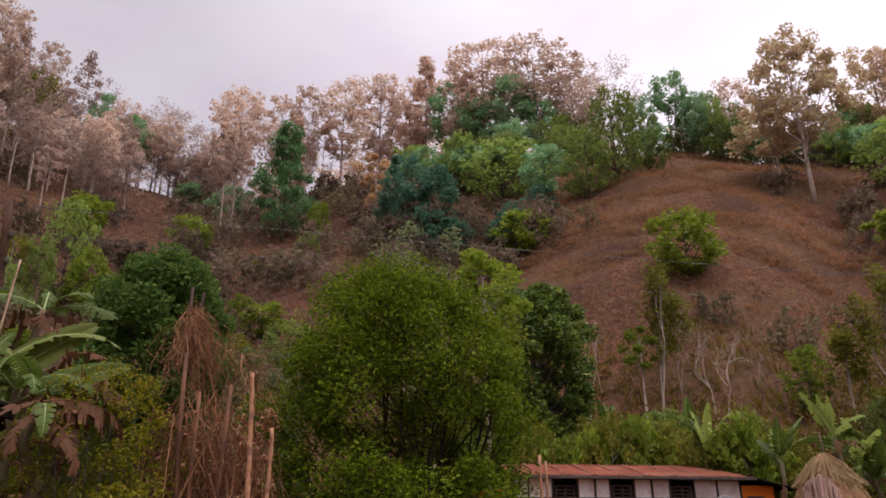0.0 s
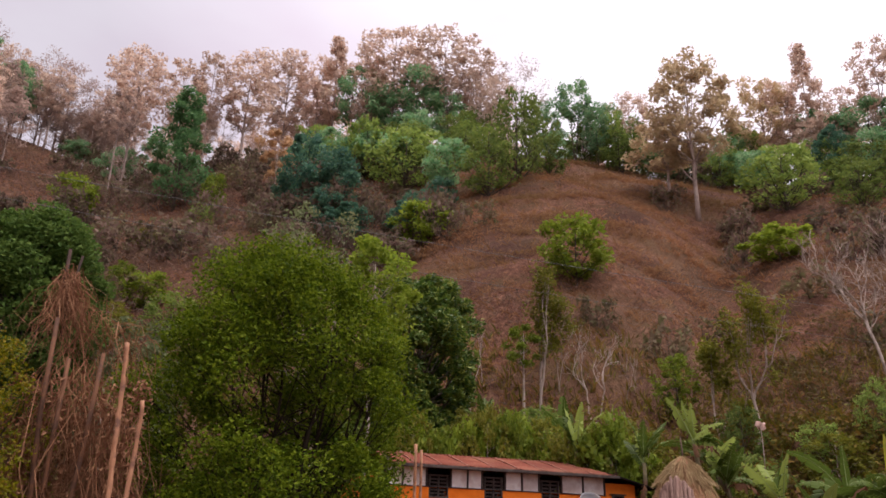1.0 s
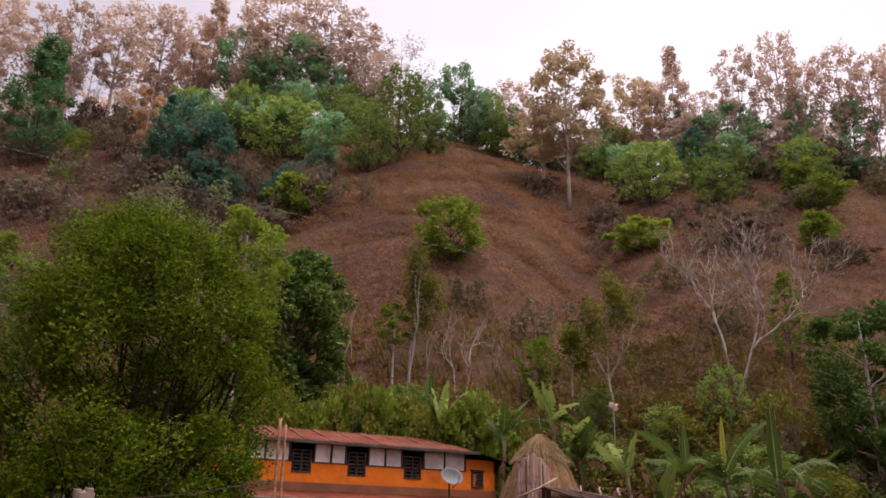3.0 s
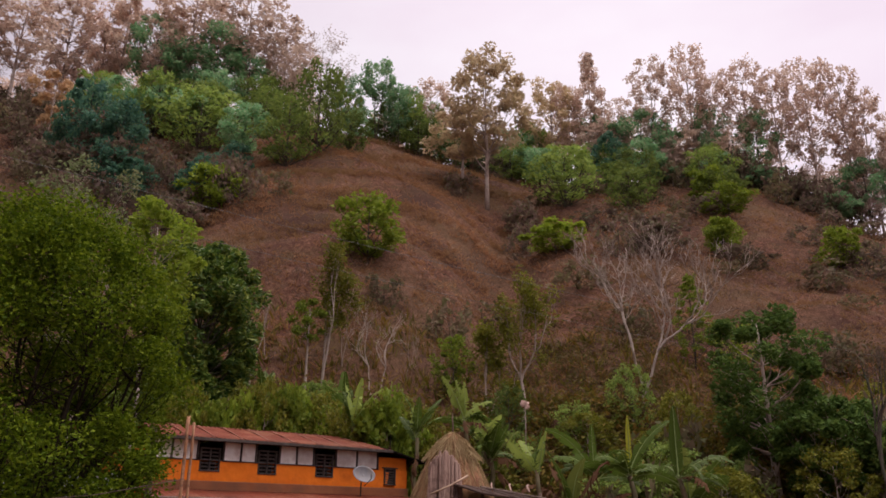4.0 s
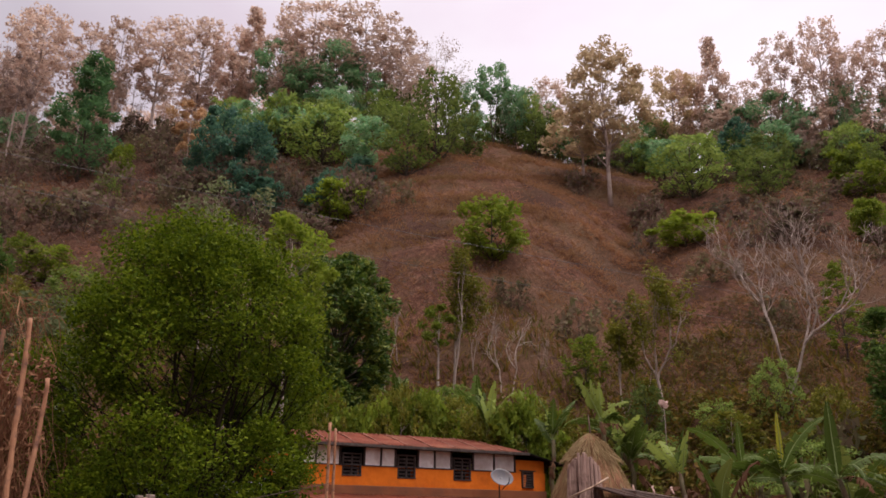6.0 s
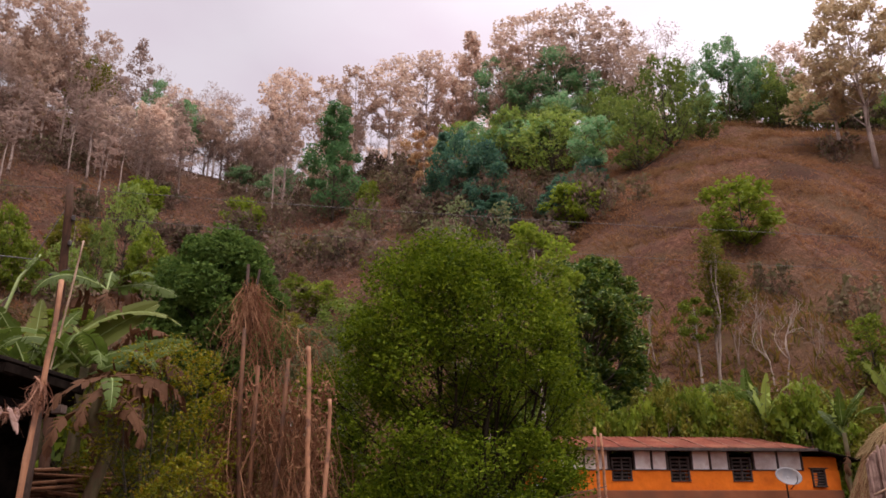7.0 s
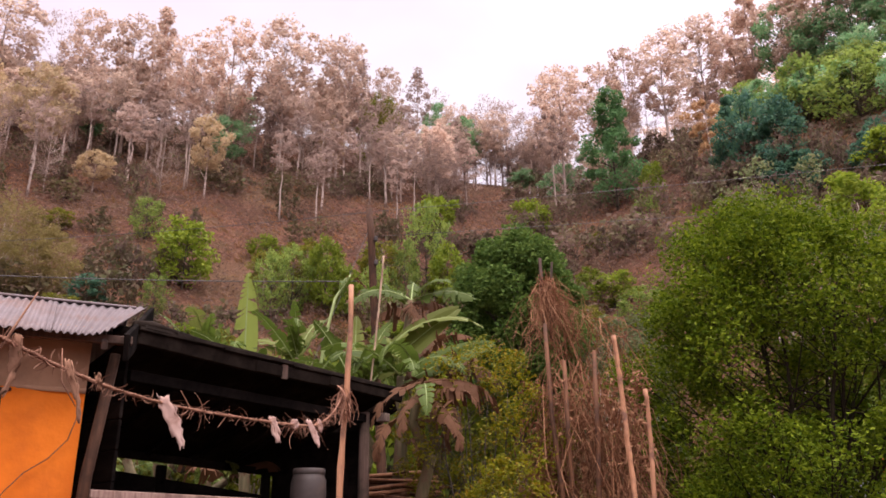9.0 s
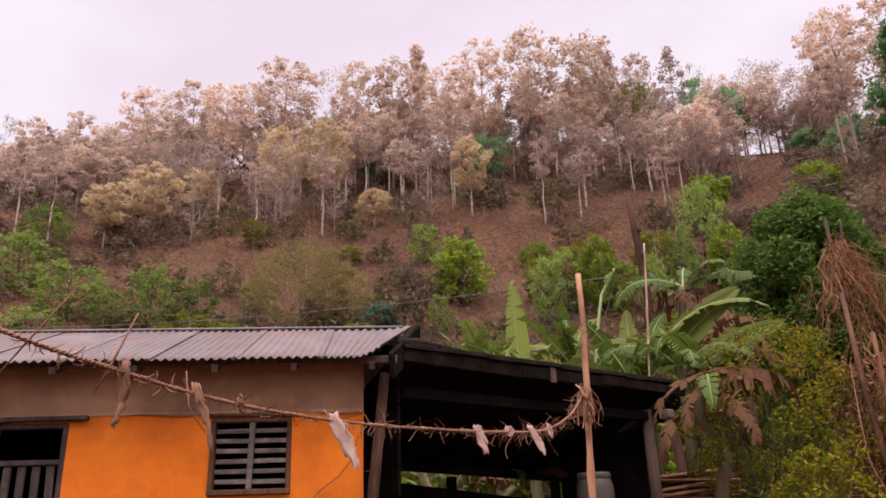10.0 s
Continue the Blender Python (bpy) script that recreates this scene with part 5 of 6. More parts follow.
# rank green growth at the foot of the hill
rng = np.random.default_rng(67)
wx, wy = polar(rng, 1500, -3, 50, 28, 37)
high = rng.uniform(0.4, 1.5, len(wx)) * (0.7 + 0.5 * (lump(wx, wy, 2.0, 0.8) > 0))
c = np.repeat(np.stack([wx, wy, ground_z(wx, wy) + high * 0.5], 1), 34, 0)
c = c + rng.normal(size=c.shape) * np.repeat(high, 34)[:, None] * np.array([0.38, 0.38, 0.42])
v, f = leaf_quads(rng, c, 0.24, 0.12, far=True)
tagged(piece("tall_weeds", v, f, WEEDS), "rank tall green weeds behind the houses", "weeds", "", "stuff")
OLIVE_WEEDS = foliage("olive_weeds", [(0.092, 0.0629, 0.024), (0.138, 0.0925, 0.032), (0.0782, 0.0666, 0.0224), (0.156, 0.0851, 0.04)], 0.35, 0.7, 0.1)
wx, wy = polar(rng, 2600, -62, 62, 32, 49)
keep = (np.degrees(np.arctan2(wx, wy)) < -5) | (np.degrees(np.arctan2(wx, wy)) > 17)
wx, wy = wx[keep], wy[keep]
keep = lump(wx, wy, 4.0, 1.1) + rng.normal(0, 0.4, len(wx)) > np.interp(np.hypot(wx, wy), [33, 49], [-1.0, 0.9])
wx, wy = wx[keep], wy[keep]
high = rng.uniform(0.3, 1.0, len(wx))
c = np.repeat(np.stack([wx, wy, ground_z(wx, wy) + high * 0.4], 1), 40, 0)
c = c + rng.normal(size=c.shape) * np.repeat(high, 40)[:, None] * np.array([0.6, 0.6, 0.4])
v, f = leaf_quads(rng, c, 0.26, 0.10, far=True)
tagged(piece("olive_weeds", v, f, OLIVE_WEEDS), "olive-brown weeds over the lower slope", "weeds", "", "stuff")


# ---- dry stalks, stakes and poles ----
def strands(rng, starts, ends, width, sag=0.1, wob=0.06, kink=0.0):
    """Thin bent ribbons from starts to ends."""
    n = len(starts)
    V, F = [], []
    for i in range(n):
        a, b = np.array(starts[i], float), np.array(ends[i], float)
        d = b - a
        side = np.cross(d, rng.normal(size=3))
        side = side / (np.linalg.norm(side) + 1e-9) * width * rng.uniform(0.5, 1.4)
        base = len(V)
        bend = rng.normal(size=3) * wob * np.linalg.norm(d)
        for k in range(5):
            s = k / 4
            p = a + d * s + bend * math.sin(s * math.pi) - np.array([0, 0, sag * 4 * s * (1 - s)]) + (rng.normal(size=3) * kink * np.linalg.norm(d) if 0 < k else 0)
            w = side * (1 - 0.5 * s)
            V += [tuple(p - w), tuple(p + w)]
        F += [(base + 2 * k, base + 2 * k + 1, base + 2 * k + 3, base + 2 * k + 2) for k in range(4)]
    return V, F


rng = np.random.default_rng(61)
bundle = thing("straw_bundle", pose(-4.25, 12.8, 0), "bundle of dry reddish twigs tied on top of a stake", "straw")
tube_part("stake", [(0, 0, 0), (0.05, 0.02, 2.5), (-0.02, 0, 6.05)], [0.05, 0.045, 0.028], POLE_BROWN, bundle)
tube_part("stake", [(0.10, 0, 4.6), (0.12, 0.02, 5.4), (0.19, 0, 5.95)], [0.03, 0.025, 0.02], POLE_BROWN, bundle)
n = 420
a, rr = rng.uniform(0, 6.28, n), rng.uniform(0.05, 0.66, n)
drop = rng.uniform(0.2, 1.35, n)
rr = rr * np.minimum(1, drop) ** 0.8
tips = np.stack([np.cos(a) * rr * (0.6 + drop * 0.6) + 0.10 + 0.10 * drop, np.sin(a) * rr, 5.55 - drop], 1)
v, f = strands(rng, np.stack([rng.normal(0.04, 0.07, n), rng.normal(0, 0.06, n), rng.uniform(5.1, 5.7, n)], 1), tips, 0.0065, -0.07, 0.18, 0.06)
tagged(piece("straw", v, f, STRAW, bundle), kind="stuff")
n = 110
s = rng.uniform(0, 1, n)
st = np.stack([0.1 + 1.15 * s + rng.normal(0, 0.04, n), rng.normal(0, 0.1, n), 5.25 - 0.75 * s ** 1.4 + rng.normal(0, 0.08, n)], 1)
v, f = strands(rng, st, st + np.stack([rng.normal(0.12, 0.3, n), rng.normal(0, 0.2, n), -rng.uniform(0.1, 1.3, n)], 1), 0.007, -0.05, 0.15, 0.06)
tagged(piece("drooping_twig", v, f, STRAW, bundle), kind="stuff")
heap = thing("dry_climber", pose(-3.5, 12.5, 0), "tangle of dry brown climber stalks hanging on stakes", "dry plants")
n = 600
sx, sy = rng.uniform(-0.95, 0.85, n), rng.uniform(-0.4, 0.4, n)
top = 4.5 - 0.9 * np.abs(sx - (-0.3)) - rng.uniform(0, 1.6, n)
v, f = strands(rng, np.stack([sx, sy, top], 1), np.stack([sx + rng.normal(0, 0.38, n), sy + rng.normal(0, 0.15, n), np.maximum(0.3, top - rng.uniform(0.6, 3.0, n))], 1), 0.008, 0.0, 0.12, 0.05)
tagged(piece("tangle", v, f, STRAW, heap), kind="stuff")
c = np.stack([rng.uniform(-1.0, 0.9, 3600), rng.normal(0, 0.3, 3600), rng.uniform(0.3, 3.9, 3600)], 1)
v, f = leaf_quads(rng, c, 0.09, 0.05, hang=0.5)
tagged(piece("withered_foliage", v, f, STRAW, heap), kind="stuff")
c = np.stack([rng.uniform(-1.05, -0.3, 1300), rng.normal(-0.1, 0.35, 1300), rng.uniform(0.2, 3.1, 1300)], 1)
v, f = leaf_quads(rng, c, 0.075, 0.045)
tagged(piece("leafy_growth", v, f, LEAF_SHRUB, heap), kind="stuff")
for dx, hh, top in ((-0.28, 4.7, -0.22), (-0.20, 4.1, -0.03), (0.08, 4.2, 0.16)):
    tube_part("stake", [(dx, -0.5, 0), (dx + top * 0.3, -0.48, hh * 0.4), (dx + top * 0.8, -0.50, hh * 0.7), (dx + top, -0.45, hh)], [0.045, 0.042, 0.036, 0.03], FRAME_BROWN, heap, "reddish-brown stake")


def pole(name, pts, r0, r1, mat, label, category="pole", knots=0.0):
    """A standing pole; knots: distance between the rings of bamboo."""
    V, F = [], []
    pts = [Vector(p) for p in pts]
    length = (pts[-1] - pts[0]).length
    path, rad = [], []
    steps = max(6, int(length / knots) * 3 if knots else 10)
    for i in range(steps + 1):
        s = i / steps
        k = s * (len(pts) - 1)
        j = min(int(k), len(pts) - 2)
        path.append(pts[j].lerp(pts[j + 1], k - j) - pts[0] + Vector((math.sin(s * 9) * 0.01, math.cos(s * 7) * 0.008, 0)))
        rad.append((r0 + (r1 - r0) * s) * (1.14 if knots and i % 3 == 0 else 1))
    rough = np.random.default_rng(int(abs(pts[0].x * 100)) + 7)
    path = [p + Vector((rough.normal() * r0 * 0.08, rough.normal() * r0 * 0.08, 0)) for p in path]
    rad = [r * rough.uniform(0.9, 1.1) for r in rad]
    ob = thing(name, Matrix.Translation(pts[0]), label, category)
    tube(V, F, path, rad, 9)
    piece("shaft", V, F, mat, ob, "", True)
    return ob


pole("bamboo_stake", [(-2.66, 11.6, 0), (-2.75, 11.58, 2.5), (-2.84, 11.55, 4.27)], 0.038, 0.029, BAMBOO, "rough reddish bamboo stake beside the thicket", knots=0.32)
pole("bamboo_stake", [(-2.0, 9.2, 0), (-1.99, 9.19, 1.6), (-1.98, 9.19, 3.08)], 0.027, 0.021, BAMBOO, "short bamboo stake beside the thicket", knots=0.3)
pole("bamboo_pole", [(-2.52, 4.2, 0), (-2.54, 4.23, 1.8), (-2.55, 4.27, 2.97)], 0.019, 0.014, BAMBOO, "split bamboo pole that holds the straw rope", knots=0.38)
pole("cane_pole", [(-6.9, 11.28, 0.85), (-6.83, 11.35, 2.43), (-6.58, 11.51, 6.08)], 0.022, 0.014, CANE, "thin pale leaning cane", knots=0.4)

# ---- power pole and wires ----
mast = pole("power_pole", [(-10.5, 18.6, 0.4), (-10.85, 18.55, 5.88), (-11.1, 18.4, 10.4)], 0.13, 0.095, CORNER_WOOD, "brown weathered wooden power pole behind the bananas", "power pole")
for dz, dx in ((9.45, -0.02), (8.75, 0.0)):
    part("insulator", block((0.10, 0.10, 0.16), (-0.36 + dx, -0.18, dz - 0.4), bevel=0.03), IRON, mast, "dark insulator")
part("bracket", block((0.5, 0.06, 0.06), (-0.5, -0.2, 7.5), bevel=0.01), IRON, mast, "iron bracket")
part("clamp", block((0.24, 0.24, 0.06), (-0.3, -0.12, 7.6), bevel=0.01), IRON, mast)


def wire(a, b, sag, label, r=0.011):
    a, b = Vector(a), Vector(b)
    pts = [a.lerp(b, k / 24) - Vector((0, 0, sag * 4 * (k / 24) * (1 - k / 24))) for k in range(25)]
    V, F = [], []
    tube(V, F, pts, [r] * 25, 5)
    return tagged(piece("overhead_wire", V, F, WIRE, None, "", True), label, "wire", "overhead wires")


wire((-11.1, 18.4, 10.3), (52, 30, 10.6), 0.75, "thin grey overhead wire from the power pole", 0.007)
wire((-11.05, 18.43, 9.55), (52, 30, 9.6), 0.95, "thin grey overhead wire from the power pole", 0.006)
wire((-11.3, 18.3, 8.25), (-38, 6, 10.8), 0.55, "dark overhead cable running to the west", 0.014)
wire((-11.1, 18.4, 10.3), (-40, 12, 12.6), 0.6, "thin grey overhead wire from the power pole", 0.009)
wire((-11.08, 18.4, 9.8), (-13.5, 16.4, 1.2), 0.0, "slack stay wire of the power pole", 0.008)
for x, y, h in ((52, 30, 10.7), (-38, 6, 11.0), (-40, 12, 12.8)):
    z0 = float(ground_z(x, y))
    pole("power_pole", [(x, y, z0 - 0.3), (x, y, max(h, z0 + 1.5))], 0.12, 0.09, POST_WOOD, "far wooden power pole on the slope", "power pole")


# ---- houses ----
def corrugated(width, length, pitch=0.085, depth=0.014, rows=3, curl=0.0):
    """A sheet: waves along x, running down along y."""
    n = int(width / pitch * 6)
    V, F = [], []
    for j in range(rows + 1):
        for i in range(n + 1):
            x = width * i / n
            lift = curl * max(0, (x / width - 0.55) / 0.45) ** 2 * (0.4 + 0.6 * (1 - j / rows))
            V.append((x, length * j / rows, depth * math.sin(2 * math.pi * x / pitch) + lift))
    for j in range(rows):
        for i in range(n):
            a = j * (n + 1) + i
            F.append((a, a + 1, a + n + 2, a + n + 1))
    return V, F


def laid(V, m):
    return [tuple(m @ Vector(p)) for p in V]


def solid_sheet(name, V, F, mat, parent, label=""):
    ob = piece(name, V, F, mat, parent, label, True)
    mod = ob.modifiers.new("thickness", "SOLIDIFY")
    mod.thickness = 0.004
    return ob


def barred_window(house, x0, x1, z0, z1, y, bars, mullion=True, frame_mat=DARK_WOOD, f=0.05, lintel=True, bar_mat=None):
    """A timber window in a wall that faces -y: frame, crossing bars and a dark room behind."""
    w = part("window", block((x1 - x0 + 2 * f, 0.09, f), ((x0 + x1) / 2, y, z1 + f / 2)), frame_mat, house, "dark timber window with flat crossbars")
    part("sill", block((x1 - x0 + 2 * f, 0.12, f * 1.1), ((x0 + x1) / 2, y - 0.015, z0 - f / 2)), frame_mat, w)
    for x in (x0 - f / 2, x1 + f / 2):
        part("jamb", block((f, 0.09, z1 - z0), (x, y, (z0 + z1) / 2)), frame_mat, w)
    if mullion:
        part("mullion", block((f * 1.1, 0.05, z1 - z0), ((x0 + x1) / 2, y - 0.01, (z0 + z1) / 2), (0, 1.2, 0)), bar_mat or frame_mat, w)
    for k in range(bars):
        z = z0 + (z1 - z0) * (k + 0.8) / (bars + 0.6)
        part("bar", block((x1 - x0, 0.022, (z1 - z0) / bars * 0.42), ((x0 + x1) / 2, y + 0.02, z), (0, 0.5 - k % 3 * 0.4, 0), 0.004), bar_mat or frame_mat, w)
    if lintel:
        part("lintel", block((x1 - x0 + 0.24, 0.10, 0.03), ((x0 + x1) / 2, y - 0.025, z1 + f + 0.018), (0, 0.6, 0)), frame_mat, w)
    return w


def wall_with_holes(name, x0, x1, z0, z1, thick, holes, mat, house, label="", y=0.0):
    """A wall facing -y with rectangular openings (x0, x1, z0, z1), cut as a grid of butted blocks with a slightly uneven face."""
    xs = sorted({x0, x1, *[h[0] for h in holes], *[h[1] for h in holes]})
    zs = sorted({z0, z1, *[h[2] for h in holes], *[h[3] for h in holes]})
    fine = lambda v: sorted({q for a, b in zip(v, v[1:]) for q in np.linspace(a, b, max(2, int((b - a) / 0.22) + 2)).round(4)})
    xs, zs = fine(xs), fine(zs)
    inside = lambda x, z: any(h[0] < x < h[1] and h[2] < z < h[3] for h in holes)
    idx, V, F = {}, [], []

    def vert(i, k, back):
        key = (i, k, back)
        if key not in idx:
            idx[key] = len(V)
            bulge = 0 if back else 0.012 * math.sin(xs[i] * 3.1 + zs[k] * 1.7) + 0.008 * math.sin(xs[i] * 7.3 - zs[k] * 5.1)
            V.append((xs[i], y + (thick if back else bulge), zs[k]))
        return idx[key]

    n, m = len(xs) - 1, len(zs) - 1
    full = {(i, k) for i in range(n) for k in range(m) if not inside((xs[i] + xs[i + 1]) / 2, (zs[k] + zs[k + 1]) / 2)}
    for i, k in full:
        F.append((vert(i, k, 0), vert(i + 1, k, 0), vert(i + 1, k + 1, 0), vert(i, k + 1, 0)))
        F.append((vert(i, k, 1), vert(i, k + 1, 1), vert(i + 1, k + 1, 1), vert(i + 1, k, 1)))
        for (di, dk), (a, b) in {(-1, 0): ((i, k), (i, k + 1)), (1, 0): ((i + 1, k + 1), (i + 1, k)), (0, -1): ((i + 1, k), (i, k)), (0, 1): ((i, k + 1), (i + 1, k + 1))}.items():
            if (i + di, k + dk) not in full:
                F.append((vert(*a, 0), vert(*b, 0), vert(*b, 1), vert(*a, 1)))
    return piece(name, V, F, mat, house, label)


# the near house: orange clay wash, bare plaster above, a corrugated roof
near = thing("orange_house", pose(-7.1, 5.4, 0, 0, 0, 52), "small house of orange clay wash with a corrugated metal roof", "house", "houses")
HOLES = [(-0.73, 0.06, 2.21, 2.95), (-2.86, -2.08, 2.05, 2.93), (-5.0, -4.2, 2.05, 2.93)]
wall_with_holes("wall", -6.0, 0.76, 0.3, 2.99, 0.35, HOLES, ORANGE, near, "orange clay wall")
wall_with_holes("upper_wall", -6.0, 0.76, 2.993, 3.62, 0.35, [], PLASTER, near, "bare grey-brown mud plaster under the eave", -0.004)
rng = np.random.default_rng(61)
low_edge = 2.978 + 0.012 * np.sin(np.linspace(0, 31, 90)) + rng.normal(0, 0.005, 90)
V = [(-6.0 + 6.76 * k / 89, -0.014, z) for k in range(90) for z in (float(low_edge[k]), 3.012)]
solid_sheet("plaster_lip", V, [(2 * k, 2 * k + 2, 2 * k + 3, 2 * k + 1) for k in range(89)], PLASTER, near, "uneven lower edge of the mud plaster")
part("side_wall", block((0.3, 3.2, 3.3), (0.605, 1.97, 1.95), bevel=0), PLASTER, near)
part("side_wall", block((0.3, 3.2, 3.3), (-5.84, 1.97, 1.95), bevel=0), PLASTER, near)
part("back_wall", block((6.1, 0.3, 3.3), (-2.6, 3.74, 1.95), bevel=0), PLASTER, near)
# added near-black floor, ceiling and lining: the room's shade behind the windows
part("floor", block((6.1, 3.2, 0.1), (-2.6, 1.97, 1.3), bevel=0), SHADE_BLACK_WOOD, near)
part("ceiling_board", block((6.4, 3.3, 0.06), (-2.6, 2.0, 3.45), bevel=0), SHADE_BLACK_WOOD, near)
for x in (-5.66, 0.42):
    part("sooty_lining", block((0.05, 3.1, 2.1), (x, 2.0, 2.38), bevel=0), SHADE_BLACK_WOOD, near)
part("sooty_lining", block((6.0, 0.05, 2.1), (-2.6, 3.55, 2.38), bevel=0), SHADE_BLACK_WOOD, near)
barred_window(near, -0.68, 0.01, 2.26, 2.90, 0.03, 6, frame_mat=FRAME_BROWN, bar_mat=WINDOW_GREY)
for x0 in (-2.86, -5.0):
    w = part("window", block((0.78, 0.10, 0.05), (x0 + 0.39, 0.03, 2.905)), DARK_WOOD, near, "open timber window with a low balustrade")
    for x in (x0 + 0.025, x0 + 0.755):
        part("jamb", block((0.05, 0.10, 0.83), (x, 0.03, 2.465)), DARK_WOOD, w)
    part("sill", block((0.78, 0.13, 0.05), (x0 + 0.39, 0.015, 2.075)), DARK_WOOD, w)
    part("rail", block((0.68, 0.06, 0.05), (x0 + 0.39, 0.01, 2.56)), DARK_WOOD, w)
    for k in range(5):
        part("baluster", block((0.075, 0.03, 0.44), (x0 + 0.12 + 0.135 * k, 0.02, 2.315), (0, 1.5 - k, 0)), DARK_WOOD, w)
    part("lintel", block((1.15, 0.12, 0.045), (x0 + 0.39, -0.02, 2.965), (0, -0.5, 0)), DARK_WOOD, w)
SLOPE = math.degrees(math.atan2(0.83, 2.1))
for k in range(9):
    V, F = corrugated(0.86, 2.34, rows=5, curl=0.11 if k == 8 else 0.0)
    if k == 8:
        V = [(p[0] + p[0] / 0.86 * (0.44 * p[1] / 2.34 - 0.25), p[1], p[2]) for p in V]
    solid_sheet("roof_sheet", laid(V, pose(-6.15 + 0.81 * k, -0.50, 3.43 + 0.006 * (k % 2), SLOPE, 0, 0)), F, GALV, near)
    solid_sheet("roof_sheet", laid(V, pose(-6.15 + 0.81 * k + 0.86, 3.75 + 0.42, 3.43 + 0.006 * (k % 2), SLOPE, 0, 180)), F, GALV, near)
part("ridge_cap", block((7.4, 0.22, 0.03), (-2.45, 1.68, 4.285), bevel=0.012), GALV, near)
part("gable_board", block((0.05, 2.35, 0.26), (1.24, 0.65, 3.78), (SLOPE, 0, -10.5)), SHADE_BLACK_WOOD, near, "dark gable board")
part("purlin", block((7.2, 0.08, 0.08), (-2.5, -0.3, 3.44)), POST_WOOD, near)
for k in range(10):
    part("rafter", block((0.06, 1.9, 0.08), (-5.9 + 0.75 * k, 0.45, 3.70), (SLOPE, 0, 0)), POST_WOOD, near)
part("gable_wall", block((0.06, 1.2, 0.5), (0.72, 1.7, 3.72), bevel=0), SHADE_BLACK_WOOD, near)
tube_part("corner_post", [(0.78, -0.12, 0.5), (0.86, -0.10, 2.2), (0.98, -0.08, 3.35)], [0.06, 0.055, 0.05], CORNER_WOOD, near, "leaning round wooden corner post")
tube_part("cable", [(0.72, -0.05, 2.75), (0.66, -0.06, 2.52), (0.52, -0.06, 2.35), (0.34, -0.06, 2.22), (0.2, -0.06, 2.05), (0.12, -0.06, 1.9)], [0.005] * 6, POST_WOOD, near, "thin brown cable on the wall")

# the open shed beside it
shed = thing("open_shed", pose(-6.55, 6.6, 0, 0, 0, 83.7), "dark open shed with a plank roof beside the house, inside shade coloured near-black", "shed")
RS = math.degrees(math.atan2(-0.95, 2.4))
# the plank colour also carries the black shade of the roof's underside
for k in range(12):
    part("roof_plank", block((0.39, 2.75, 0.05), (0.05 + 0.385 * k, 1.22, 3.20 + 0.006 * (k % 3)), (RS, 0, 0.4 - 0.4 * (k % 3))), CHAR_SHADE_PLANK, shed)
for x, length, z, high, tilt in ((0.75, 1.75, 3.61, 0.17, 0.8), (2.35, 1.6, 3.60, 0.15, -0.6), (3.75, 1.7, 3.61, 0.13, 0.5)):
    part("roof_fascia", block((length, 0.05, high), (x, -0.005 * x, z), (4, tilt, 0.4), 0.02), CHAR_SHADE_PLANK, shed, "charred board along the eave")
for x, y, z, r, length in ((0.1, 0.0, 3.76, 0.06, 0.5), (0.45, 0.12, 3.78, 0.05, 0.7), (0.15, 0.3, 3.74, 0.07, 0.6), (-0.05, 0.5, 3.70, 0.06, 0.45), (1.1, 0.05, 3.74, 0.03, 1.1)):
    tube_part("charred_branch", [(x - length / 2, y, z - 0.03), (x, y + 0.04, z + 0.02), (x + length / 2, y - 0.03, z - 0.02)], [r, r * 0.9, r * 0.6], CHAR_SHADE_PLANK, shed)
part("roof_edge", block((4.66, 0.16, 0.05), (2.25, 0.02, 3.70), (RS, 0, 0)), CHAR_SHADE_PLANK, shed)
part("patch", block((0.10, 0.03, 0.2), (2.05, -0.03, 3.60)), POST_WOOD, shed, "nailed wooden patch")
part("barge_board", block((0.05, 2.6, 0.30), (4.54, 1.28, 3.07), (RS, 0, 0), 0.015), CHAR_SHADE_PLANK, shed)
# inner timbers are coloured near-black to stand for the shed's deep shade
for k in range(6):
    part("rafter", block((0.07, 1.7, 0.06), (0.3 + 0.8 * k, 1.6, 2.99), (RS, 0, 0)), SHADE_BLACK_WOOD, shed)
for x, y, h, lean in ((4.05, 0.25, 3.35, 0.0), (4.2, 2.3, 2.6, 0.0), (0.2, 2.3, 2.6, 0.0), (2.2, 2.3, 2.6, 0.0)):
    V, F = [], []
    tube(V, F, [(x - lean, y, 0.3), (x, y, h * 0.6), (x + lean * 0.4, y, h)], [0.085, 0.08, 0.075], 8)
    piece("post", V, F, POST_WOOD if x > 4.04 and y < 1 else SHADE_BLACK_WOOD, shed, "", True)
part("beam", block((4.4, 0.12, 0.12), (2.2, 0.25, 3.26)), SHADE_BLACK_WOOD, shed)
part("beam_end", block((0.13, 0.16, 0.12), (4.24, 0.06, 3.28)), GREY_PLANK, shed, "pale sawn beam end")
part("back_beam", block((4.6, 0.1, 0.1), (2.2, 2.3, 2.69), (0, 1.8, 0)), SHADE_BLACK_WOOD, shed)
part("slanting_board", block((4.3, 0.04, 0.36), (2.15, 2.31, 2.26), (0, 4.6, 0)), SHADE_BLACK_WOOD, shed)
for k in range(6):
    part("back_plank", block((4.5, 0.04, 0.22), (2.2, 2.36, 0.98 + 0.225 * k), (0, 0.5 - 0.4 * (k % 3), 0)), SHADE_BLACK_WOOD, shed)
